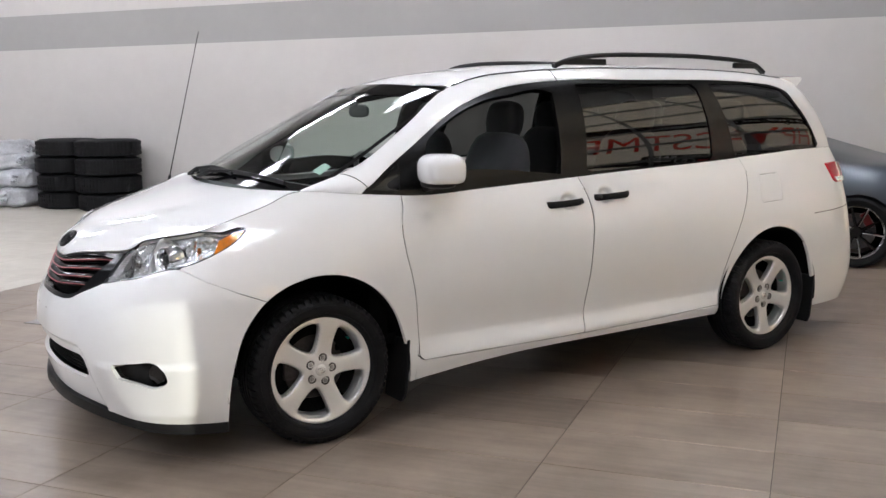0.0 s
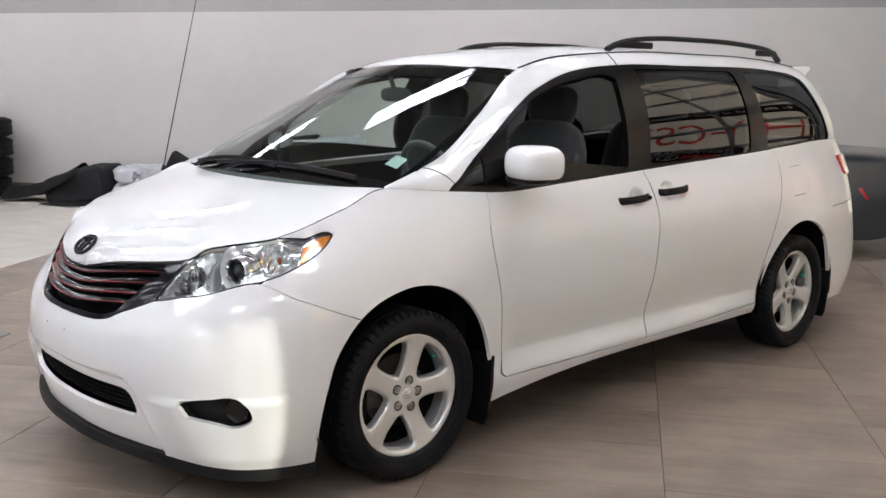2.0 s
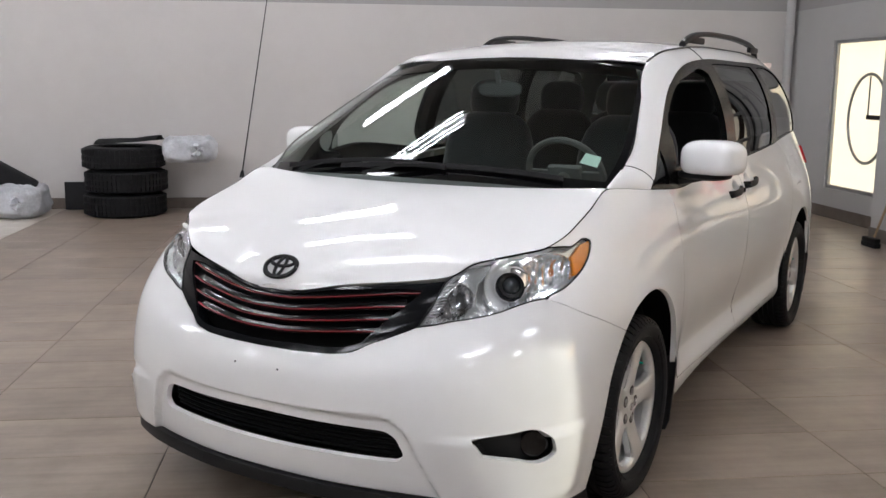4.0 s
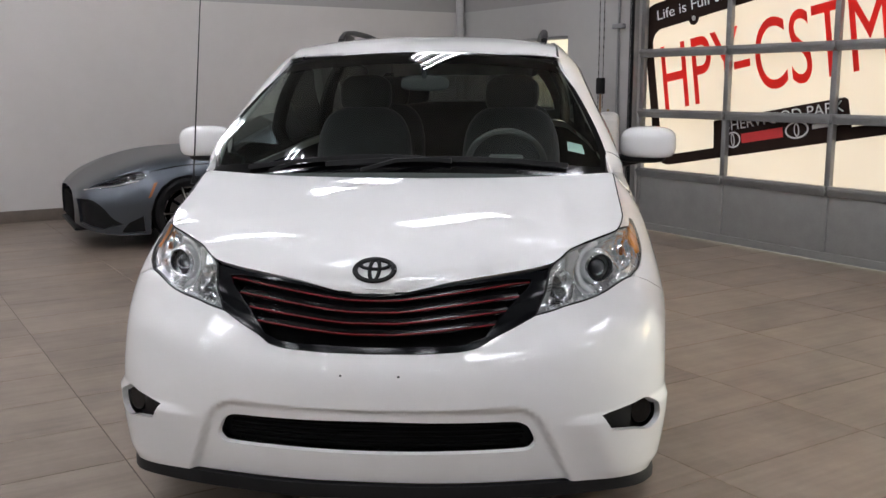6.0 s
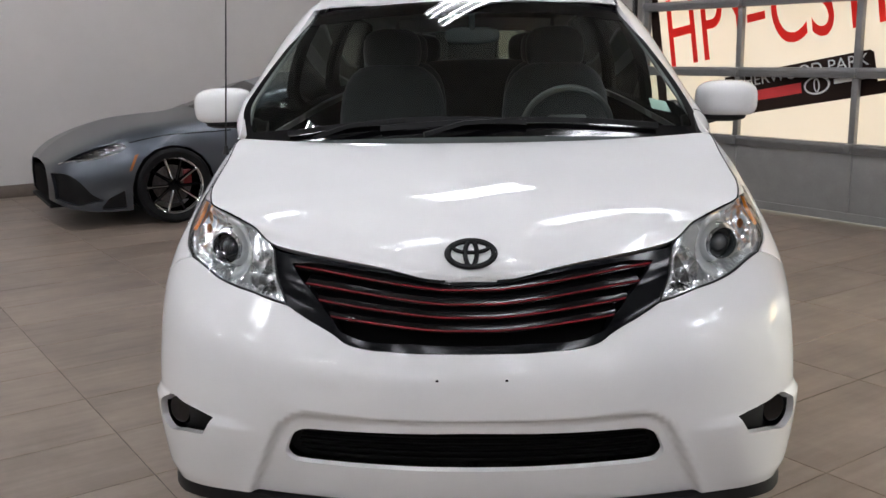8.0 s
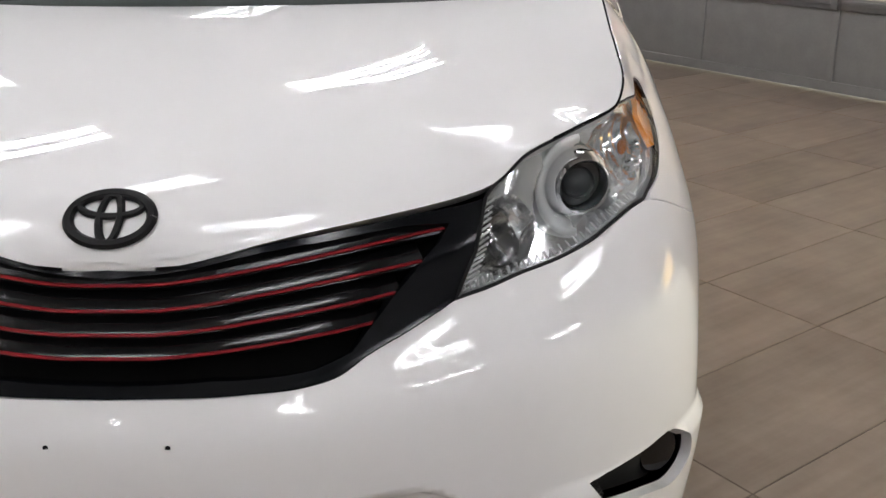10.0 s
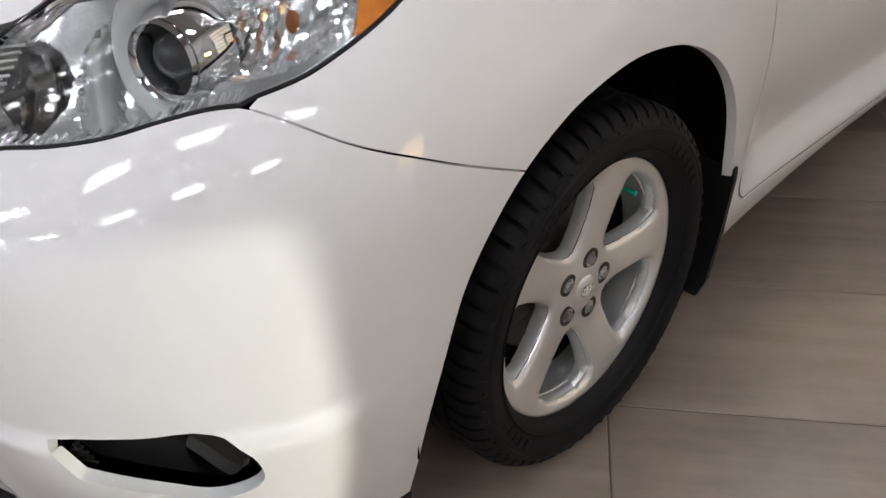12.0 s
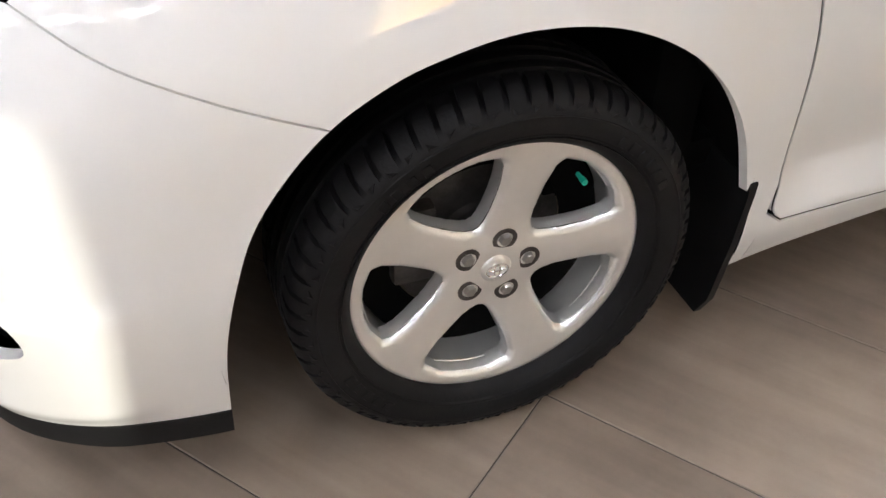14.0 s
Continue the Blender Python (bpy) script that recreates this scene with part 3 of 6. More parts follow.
setting("ceiling", slab((WA - .25, B_END - .25, TOP), (A_END + .25, WR + .25, TOP + .2)), CEIL, "white painted sheet ceiling", "ceiling")

# wall with the roller doors, and the recessed piece with one window
D1, D2, DTOP, D2TOP = (-4.075, 1.70), (2.35, 3.375), 4.27, 2.04
WIN = (-7.05, -5.45, .35, 2.10)


def blocks(*pairs, bevel=0.0):
    bm = bmesh.new()
    for lo, hi in pairs:
        box(bm, [(p + q) / 2 for p, q in zip(lo, hi)], [q - p for p, q in zip(lo, hi)], bevel)
    return bm


setting("wall_north", blocks(((JOG, WB, 0), (D1[0], WR + .25, TOP)), ((D1[0], WB, DTOP), (D1[1], WB + .25, TOP)), ((D1[1], WB, 0), (D2[0], WB + .25, TOP)),
                             ((D2[0], WB, D2TOP), (D2[1], WB + .25, TOP)), ((D2[1], WB, 0), (A_END, WB + .25, TOP))), WALL_GREY, "grey painted wall with glazed overhead doors", "wall")
setting("wall_recess", blocks(((WA, WR, 0), (WIN[0], WR + .25, 2.51)), ((WIN[0], WR, 0), (WIN[1], WR + .25, WIN[2])), ((WIN[0], WR, WIN[3]), (WIN[1], WR + .25, 2.51)),
                              ((WIN[1], WR, 0), (JOG, WR + .25, 2.51))), WALL_GREY, "grey painted wall with a fixed window", "wall")
setting("wall_recess_band", slab((WA, WR, 2.51), (JOG, WR + .25, 3.06)), BAND, "grey painted band above a window", "wall")
setting("wall_recess_upper", slab((WA, WR, 3.06), (JOG, WR + .25, TOP)), WALL_GREY, "grey painted wall above a band", "wall")
setting("baseboard_north", blocks(((WA, WR - .012, 0), (JOG, WR, .135)), ((JOG - .012, WB - .012, 0), (D1[0] - .20, WB, .135)), ((D1[1] + .12, WB - .012, 0), (D2[0] - .02, WB, .135)), bevel=.003), SKIRT, "taupe tile skirting along the grey wall", "skirting")
setting("ground", slab((-60, WB + .26, -.2), (60, 70, -.16)), YARD, "grey asphalt yard outside the doors", "ground")


def overhead_door(lo, hi, name):
    """A sectional door: one solid bottom section, glazed sections above, with stiles at the bays."""
    d = thing(name, "grey aluminium overhead door with glazed upper sections", "door", ROOM.copy(), kind="structure")
    n = round((hi - lo) / 1.155)
    step, rows = (hi - lo) / n, 7
    h = DTOP / rows
    for r in range(rows):
        z0, z1 = r * h, (r + 1) * h
        bm = bmesh.new()
        if r == 0:
            box(bm, ((lo + hi) / 2, WB + .05, h / 2 - .005), (hi - lo, .04, h - .03), .004)
            for k in range(n + 1):
                x = min(max(lo + k * step, lo + .03), hi - .03)
                box(bm, (x, WB + .024, h / 2), (.045, .016, h - .08), .004)
            box(bm, ((lo + hi) / 2, WB + .022, .045), (hi - lo, .02, .07), .005)
            part("bottom_section", bm, PANEL, d, "solid grey ribbed bottom section")
        else:
            for k in range(n + 1):
                x = min(max(lo + k * step, lo + .03), hi - .03)
                box(bm, (x, WB + .045, (z0 + z1) / 2), (.055, .05, h - .06), .006)
            part("stile", bm, ALU, d)
        if r:
            bm = bmesh.new()
            box(bm, ((lo + hi) / 2, WB + .04, z0 - .0), (hi - lo, .06, .085), .012)
            box(bm, ((lo + hi) / 2, WB + .005, z0 + .012), (hi - lo, .012, .03), .005)
            part("rail", bm, ALU, d)
            bm = bmesh.new()
            for k in range(1, n):
                box(bm, (lo + k * step, WB - .012, z0), (.05, .04, .075), .006)
                rod(bm, (lo + k * step - .035, WB - .02, z0), (lo + k * step + .035, WB - .02, z0), .012)
            part("hinge", bm, ALU, d)
    return d


overhead_door(*D1, "door_1")

# half-glazed yard door, never in view; pane sized to shape the bumper's sun patch
door_2 = thing("door_2", "unseen grey steel yard door, its pane shaping the sun patch", "door", ROOM.copy(), kind="structure")
GZ0, GZ1 = .8825, 1.4925
bm = bmesh.new()
for lo, hi in (((D2[0] + .04, WB + .04, .01), (D2[1] - .04, WB + .085, GZ0)), ((D2[0] + .04, WB + .04, GZ1), (D2[1] - .04, WB + .085, D2TOP - .04)), ((D2[0] + .04, WB + .04, GZ0), (D2[0] + .055, WB + .085, GZ1)), ((D2[1] - .055, WB + .04, GZ0), (D2[1] - .04, WB + .085, GZ1))):
    box(bm, [(p + q) / 2 for p, q in zip(lo, hi)], [q - p for p, q in zip(lo, hi)])
part("leaf", bm, PANEL, door_2)
part("pane", slab((D2[0] + .055, WB + .06, GZ0), (D2[1] - .055, WB + .066, GZ1)), DOOR_GLASS, door_2)
bm = bmesh.new()
for lo, hi in (((D2[0], WB - .012, 0), (D2[0] + .04, WB + .12, D2TOP)), ((D2[1] - .04, WB - .012, 0), (D2[1], WB + .12, D2TOP)), ((D2[0] + .04, WB - .012, D2TOP - .04), (D2[1] - .04, WB + .12, D2TOP))):
    box(bm, [(p + q) / 2 for p, q in zip(lo, hi)], [q - p for p, q in zip(lo, hi)], .004)
part("door_frame", bm, ALU, door_2)
bm = rod(bmesh.new(), (D2[1] - .12, WB - .02, 1.02), (D2[1] - .25, WB - .02, 1.02), .010)
rod(bm, (D2[1] - .12, WB + .04, 1.02), (D2[1] - .12, WB - .03, 1.02), .012)
part("door_handle", bm, STEEL, door_2)

# door frame and track at the jambs
for x in (D1[0] - .05, D1[1] + .05):
    bm = bmesh.new()
    box(bm, (x, WB - .03, DTOP / 2), (.09, .06, DTOP), .008)
    box(bm, (x + (.03 if x < 0 else -.03), WB - .08, DTOP / 2), (.03, .05, DTOP), .006)
    setting("door_track", bm, ALU, "grey steel overhead door track", "door track")

setting("door_seal", box(bmesh.new(), (D1[0] - .012, WB - .095, DTOP / 2), (.05, .02, DTOP), .004), RUBBER, "black rubber seal beside the overhead door", "door seal")

# printed film on the outside of the glass
sign = thing("printed_sign", "cream translucent sign with red letters on a glazed door", "sign", ROOM.copy())
part("film", slab((D1[0], WB + .10, .60), (D1[1], WB + .102, DTOP)), FILM, sign, "cream translucent film")


def slanted(pts, off, t=.0015):
    """A flat printed shape from its outline (a, z) on the film."""
    bm = bmesh.new()
    vs = [bm.verts.new((a, WB + .10 - off, z)) for a, z in pts]
    f = bm.faces.new(vs)
    r = bmesh.ops.extrude_face_region(bm, geom=[f])
    bmesh.ops.translate(bm, vec=(0, t, 0), verts=[v for v in r["geom"] if isinstance(v, bmesh.types.BMVert)])
    return bm


# lamps: four tubes under a white tray
def tube_lamp(at):
    lamp = thing("ceiling_lamp", "white hanging lamp with four lit fluorescent tubes", "lamp", at, "ceiling lamps")
    bm = bmesh.new()
    box(bm, (0, 0, .05), (.52, 1.56, .05), .008)
    for x in (-.26, .26):
        box(bm, (x, 0, .02), (.012, 1.56, .07))
    part("tray", bm, TRAY, lamp)
    for x in (-.205, -.085, .085, .205):
        bm = bmesh.new()
        rod(bm, (x, -.74, .0), (x, .74, .0), .009, n=8)
        part("tube", bm, TUBE, lamp)
    for y in (-.6, .6):
        bm = bmesh.new()
        rod(bm, (0, y, .07), (0, y, TOP - 5.0), .006, n=6)
        part("hanger", bm, ALU, lamp)
    return lamp


LAMPS = [(a, b) for b in (-11.5, -8.0, -4.5, -1.0, 2.5) for a in (-6.1, -3.3, -.5, 2.3, 5.1, 7.9)]
first_lamp = None
for a, b in LAMPS:
    m = rm(a, b, 5.0)
    if first_lamp is None:
        first_lamp = tube_lamp(m)
    else:
        copy_thing(first_lamp, m)

# ---------------------------------------------------------------- the white minivan
HULL, SIDE, HOOD, SCREEN, ROOF = hull_sheet(), glass_sheet(), hood_sheet(), screen_sheet(), roof_sheet()


def inside(pts, loop):
    """Which of pts lie within a closed loop."""
    x, y = pts[:, 0], pts[:, 1]
    odd = np.zeros(len(pts), bool)
    for (x0, y0), (x1, y1) in zip(loop, np.roll(loop, -1, axis=0)):
        cut = (y0 > y) != (y1 > y)
        if y0 != y1:
            odd ^= cut & (x < (x1 - x0) * (y - y0) / (y1 - y0) + x0)
    return odd


def dense(loop, step):
    out = []
    for p, q in zip(loop, np.roll(loop, -1, axis=0)):
        n = max(1, int(np.linalg.norm(q - p) / step + .5))
        out += [p + (q - p) * k / n for k in range(n)]
    return np.array(out)


def inset(loop, d):
    """Draw a loop in by d; points on the van's middle line stay there."""
    area = .5 * np.sum(loop[:, 0] * np.roll(loop[:, 1], -1) - np.roll(loop[:, 0], -1) * loop[:, 1])
    e0 = loop - np.roll(loop, 1, axis=0)
    e1 = np.roll(loop, -1, axis=0) - loop
    n = sum(np.stack([-e[:, 1], e[:, 0]], 1) / np.maximum(np.linalg.norm(e, axis=1, keepdims=True), 1e-9) for e in (e0, e1))
    n /= np.maximum(np.linalg.norm(n, axis=1, keepdims=True), .4)
    return loop + n * d * np.sign(area)


def sheet_mesh(sheet, loop, holes=(), step=.03, gap=.0014, depth=.02, lift=0.0):
    """Vertices, faces and normals of the part of a sheet within a loop, its rim turned in by depth."""
    from mathutils.geometry import delaunay_2d_cdt
    loops = []
    for k, l in enumerate([loop, *holes]):
        l = dense(np.asarray(l, float), step * .5)
        if gap:
            m = inset(l, gap if k == 0 else -gap)
            mid = l[:, 0] < 1e-6
            m[mid, 0] = 0.0
            l = m
        loops.append(l)
    lo, hi = loops[0].min(0), loops[0].max(0)
    gx, gy = np.meshgrid(np.arange(lo[0] + step * .37, hi[0], step), np.arange(lo[1] + step * .41, hi[1], step), indexing="ij")
    gx = gx + (np.arange(gx.shape[1]) % 2)[None] * step * .5
    grid = np.stack([gx.ravel(), gy.ravel()], 1)
    ok = inside(grid, loops[0])
    for l in loops[1:]:
        ok &= ~inside(grid, l)
    grid = grid[ok]
    rim = np.concatenate(loops)
    if len(grid):
        d2 = np.min(((grid[:, None] - rim[None]) ** 2).sum(2), axis=1)
        grid = grid[d2 > (step * .42) ** 2]
    edges, k = [], 0
    for l in loops:
        edges += [(k + i, k + (i + 1) % len(l)) for i in range(len(l))]
        k += len(l)
    pts = np.concatenate([rim, grid])
    vs, _, fs, _, _, _ = delaunay_2d_cdt([Vector(p) for p in pts], edges, [], 0, 1e-7)
    uv = np.array([tuple(v) for v in vs])
    fs = np.array([f for f in fs if len(f) == 3])
    c = uv[fs].mean(1)
    ok = inside(c, loops[0])
    for l in loops[1:]:
        ok &= ~inside(c, l)
    fs = fs[ok]
    p, n = sheet.at(uv), sheet.normal(uv)
    p = p + n * lift
    q = p[fs]
    wrong = (np.cross(q[:, 1] - q[:, 0], q[:, 2] - q[:, 0]) * n[fs[:, 0]]).sum(1) < 0
    fs[wrong] = fs[wrong][:, ::-1]
    fs = [tuple(f) for f in fs]
    if depth:
        k, base = 0, len(p)
        ep, en = [p], [n]
        for li, l in enumerate(loops):
            a, na = sheet.at(l), sheet.normal(l)
            a = a + na * lift
            t = np.roll(a, -1, axis=0) - np.roll(a, 1, axis=0)
            out = np.cross(t, na)
            out /= np.maximum(np.linalg.norm(out, axis=1, keepdims=True), 1e-9)
            area = .5 * np.sum(l[:, 0] * np.roll(l[:, 1], -1) - np.roll(l[:, 0], -1) * l[:, 1])
            ep += [a, a - na * depth]
            m = len(l)
            for i in range(m):
                j = (i + 1) % m
                if l[i, 0] < 1e-6 and l[j, 0] < 1e-6:
                    continue
                fs.append((base + i, base + m + i, base + m + j, base + j) if area > 0 else (base + j, base + m + j, base + m + i, base + i))
            s = 1.0 if area > 0 else -1.0
            en += [.75 * s * out + .25 * na] * 2
            base += 2 * m
        p, n = np.concatenate(ep), np.concatenate(en)
        n = n / np.maximum(np.linalg.norm(n, axis=1, keepdims=True), 1e-9)
    return p, fs, n


def panel(name, sheet, loop, material, parent, side=1, holes=(), both=False, label="", **kw):
    """One body panel; side -1: on the van's right; both: the half and its mirror image as one."""
    p, fs, n = sheet_mesh(sheet, loop, holes, **kw)
    flip = np.array([1, -1, 1])
    if both:
        n = n.copy()
        n[np.abs(p[:, 1]) < 1e-4, 1] *= 0
        k = len(p)
        p, n = np.concatenate([p, p * flip]), np.concatenate([n, n * flip])
        fs = fs + [tuple(i + k for i in f[::-1]) for f in fs]
    elif side < 0:
        p, n, fs = p * flip, n * flip, [f[::-1] for f in fs]
    if sheet in (SIDE, SCREEN, ROOF):
        # the far side of the greenhouse stands a little wider
        k = np.clip((p[:, 2] - 1.13) / .15, 0, 1) * np.clip(-p[:, 1] / .55, 0, 1)
        p = p.copy()
        p[:, 1] -= .062 * k * k * (3 - 2 * k)
    return mesh_object(name, p, fs, material, parent, True, label, n)


def hull3(pts):
    return HULL.uv(pts)


def hull_side(pts):
    """Places on the flank from (x, z)."""
    return HULL.uv([(x, .96, z) for x, z in pts], (1, .05, 1))


VT = HULL.vs[-1]


def curved(uv, per=6):
    """Round a run of places off into a smooth curve through them."""
    uv = np.asarray(uv, float)
    t = np.concatenate([[0], np.cumsum(np.linalg.norm(np.diff(uv, axis=0), axis=1))])
    m = np.gradient(uv, t, axis=0)
    out = [uv[:1]]
    for i in range(len(uv) - 1):
        s = (np.arange(1, per + 1) / per)[:, None]
        h = t[i + 1] - t[i]
        out.append((1 + 2 * s) * (1 - s) ** 2 * uv[i] + s * (1 - s) ** 2 * h * m[i] + s * s * (3 - 2 * s) * uv[i + 1] + s * s * (s - 1) * h * m[i + 1])
    return np.vstack(out)


van = thing("minivan", "white minivan with black roof rails and silver five-spoke wheels", "minivan")

ARCH_F = hull_side([(.447, .19), (.436, .372), (.412, .48), (.378, .575), (.335, .642), (.272, .709), (.191, .757), (.10, .785), (-.03, .796), (-.125, .779), (-.210, .742), (-.325, .645), (-.393, .535), (-.430, .435), (-.459, .33), (-.47, .21)])
ARCH_F[0, 1] = ARCH_F[-1, 1] = 0
ARCH_F = curved(ARCH_F)
ARCH_R = hull_side([(-2.60, .22), (-2.622, .35), (-2.65, .45), (-2.70, .56), (-2.755, .635), (-2.83, .705), (-2.92, .755), (-3.03, .78), (-3.13, .776), (-3.23, .748), (-3.325, .69), (-3.39, .60), (-3.43, .50), (-3.465, .40), (-3.485, .22)])
ARCH_R[0, 1] = ARCH_R[-1, 1] = 0
ARCH_R = curved(ARCH_R)
SEAM = hull3([(.272, .998, .709), (.36, .988, .745), (.429, .972, .775), (.529, .925, .82), (.58, .873, .850), (.603, .85, .863)])
LAMP_LOW = hull3([(.603, .85, .866), (.631, .823, .862), (.675, .784, .849), (.722, .735, .828), (.765, .675, .812), (.794, .618, .80), (.828, .555, .785), (.848, .509, .776)])
LAMP_REAR = np.vstack([hull3([(.589, .851, .872), (.536, .876, .889), (.493, .885, .905), (.42, .893, .937), (.357, .887, .970), (.318, .876, 1.0), (.306, .868, 1.013), (.318, .856, 1.022), (.413, .845, 1.008)])])
LAMP_TOP = hull3([(.500, .804, 1.013), (.557, .757, 1.002), (.585, .727, .993), (.624, .692, .986), (.661, .66, .981), (.689, .628, .972), (.709, .598, .952), (.728, .572, .932), (.752, .558, .916)])
LAMP_IN = hull3([(.780, .550, .88), (.806, .541, .841), (.828, .525, .81)])
SEAM, LAMP_LOW, LAMP_REAR, LAMP_TOP = (curved(l, 4) for l in (SEAM, LAMP_LOW, LAMP_REAR, LAMP_TOP))
LAMP = np.vstack([LAMP_LOW[1:], LAMP_IN[::-1], LAMP_TOP[::-1], LAMP_REAR[::-1]])
GRILLE_LOW = hull3([(.848, .509, .774), (.889, .445, .747), (.927, .377, .719), (.952, .340, .70), (.968, .295, .69), (.984, .209, .684), (.993, .1, .681), (.995, 0, .680)])
GRILLE_LOW[-1, 0] = 0
GRILLE_TOP = hull3([(.752, .558, .916), (.82, .43, .907), (.869, .311, .896), (.905, .18, .880), (.918, .135, .872), (.928, .10, .864), (.932, .06, .862), (.934, 0, .862)])
GRILLE_TOP[-1, 0] = 0
GRILLE_LOW, GRILLE_TOP = curved(GRILLE_LOW, 4), curved(GRILLE_TOP, 4)
GRILLE_LOW[-1, 0] = GRILLE_TOP[-1, 0] = 0
LG = hull3([(1.035, 0, .466), (.985, .43, .460), (.974, .468, .456), (.966, .492, .443), (.957, .512, .41), (.952, .520, .380), (.957, .507, .362), (.967, .46, .356), (1.025, 0, .353)])
LG = np.vstack([LG[:1], curved(LG[1:-1], 5), LG[-1:]])
LG[0, 0] = LG[-1, 0] = 0
FOG = hull3([(.868, .725, .452), (.80, .82, .470), (.735, .885, .478), (.702, .914, .448), (.693, .917, .406), (.730, .884, .382), (.785, .83, .396), (.848, .755, .410)])
FOG = curved(FOG, 4)

bumper = panel("front_bumper", HULL, np.vstack([[(0, 0)], ARCH_F[:31], SEAM[1:], LAMP_LOW[1:], GRILLE_LOW[1:], LG]), PAINT, van, holes=[FOG], both=True, step=.013, label="pearl white painted front bumper")
DOOR_F = hull_side([(-.452, 1.08), (-.427, .95), (-.437, .86), (-.476, .70), (-.502, .52), (-.516, .40), (-.522, .335), (-.546, .314)])
SPLIT = hull_side([(-1.568, .308), (-1.582, .5), (-1.593, .74), (-1.598, 1.013), (-1.575, 1.10)])
DOOR_R = hull_side([(-2.60, .340), (-2.61, .43), (-2.645, .58), (-2.70, .72), (-2.79, .90), (-2.862, 1.05), (-2.885, 1.13)])
DOOR_F, SPLIT, DOOR_R = curved(DOOR_F, 4), curved(SPLIT, 4), curved(DOOR_R, 4)
FUEL = HULL.uv([(x, .9, z) for x, z in ((-3.005, 1.10), (-3.17, 1.105), (-3.185, 1.095), (-3.165, .95), (-3.15, .94), (-2.975, .935), (-2.96, .945), (-2.99, 1.09))], (1, .05, 1))
uf, us_, ur = HULL.uv([(-.455, .89, 1.12), (-1.55, .88, 1.16), (-2.86, .83, 1.21)])[:, 0]
uh = LAMP_TOP[0, 0]
for s in (1, -1):
    panel("fender", HULL, np.vstack([SEAM, LAMP_REAR, [(uh, VT), (uf, VT)], DOOR_F[:21], hull_side([(-.507, .35), (-.50, .25)]), [(hull_side([(-.50, .25)])[0, 0], 0)], ARCH_F[::-1][:61]]), PAINT, van, s)
    d = panel("front_door", HULL, np.vstack([[(uf, VT)], DOOR_F, hull_side([(-.9, .311)]), SPLIT, [(us_, VT)]]), PAINT, van, s, step=.016, gap=.0034)
    e = panel("sliding_door", HULL, np.vstack([[(us_, VT)], SPLIT[::-1], hull_side([(-2.1, .320)]), DOOR_R, [(ur, VT)]]), PAINT, van, s, step=.016, gap=.0034)
    u0, u1 = hull_side([(-.50, .25)])[0, 0], ARCH_R[0, 0]
    panel("rocker_panel", HULL, np.vstack([[(u0, 0), (u1, 0)], hull_side([(-2.605, .336)]), hull_side([(-2.1, .317), (-1.57, .305), (-.9, .308), (-.545, .310), (-.52, .33), (-.50, .345)])]), PAINT, van, s)
    q = panel("quarter_panel", HULL, np.vstack([[(ur, VT)], DOOR_R[::-1][:-1], ARCH_R, [(ST[-1], 0), (ST[-1], VT)]]), PAINT, van, s, holes=[FUEL])
    panel("fuel_door", HULL, FUEL, PAINT, q, s, step=.02)

# dark joints round the doors
for s in (1, -1):
    sill = curved(np.vstack([DOOR_F[-1:], hull_side([(-.9, .309), (-1.25, .307)]), SPLIT[:1], hull_side([(-2.1, .318)]), DOOR_R[:1]]), 5)
    for line, r in ((DOOR_F[3:], .0013), (SPLIT, .0013), (DOOR_R, .0013), (sill, .0008)):
        pts = HULL.at(line) - HULL.normal(line) * .0014
        part("door_joint", sweep(bmesh.new(), [(x, s * y, z) for x, y, z in pts], round_section(r, 5), [(nx, s * ny, nz) for nx, ny, nz in HULL.normal(line)]), DARK, van)

# hood, screen, roof
panel("hood", HOOD, np.array([(0.020, -.999), (0.020, .999), (.25, .9985), (.42, .996), (.6, .9935), (1, .9935), (1, -.9935), (.6, -.9935), (.42, -.996), (.25, -.9985)]), PAINT, van, gap=0, step=.03, label="pearl white hood with light reflections")
panel("windscreen", SCREEN, np.array([(0, -1), (1, -1), (1, 1), (0, 1)]), GLASS, van, gap=0, step=.04, depth=0)
panel("roof", ROOF, np.array([(0, -1), (ROOF.us[-1], -1), (ROOF.us[-1], 1), (0, 1)]), PAINT, van, gap=0, step=.05)

# side glazing
BAND_LOW = [(-0.252, 0.89, 1.139), (-0.452, 0.9, 1.124), (-0.897, 0.898, 1.13), (-1.583, 0.886, 1.166), (-2.551, 0.858, 1.202), (-2.949, 0.833, 1.219), (-3.678, 0.78, 1.239)]
BAND_TOP = [(-3.695, 0.777, 1.267), (-3.646, 0.775, 1.343), (-3.577, 0.755, 1.451), (-3.51, 0.719, 1.546), (-3.477, 0.686, 1.604), (-3.387, 0.667, 1.641), (-3.145, 0.672, 1.666), (-2.654, 0.688, 1.68), (-2.018, 0.703, 1.678), (-1.551, 0.702, 1.671), (-1.297, 0.708, 1.65), (-1.066, 0.727, 1.604), (-0.832, 0.758, 1.512), (-0.63, 0.804, 1.39), (-0.421, 0.856, 1.261), (-0.276, 0.889, 1.163)]
bl, bt = SIDE.uv(BAND_LOW), SIDE.uv(BAND_TOP)
bl[:, 1] = 0
bt = curved(bt, 4)
GV, G0, G1 = SIDE.vs[-1], SIDE.us[0], SIDE.us[-1]
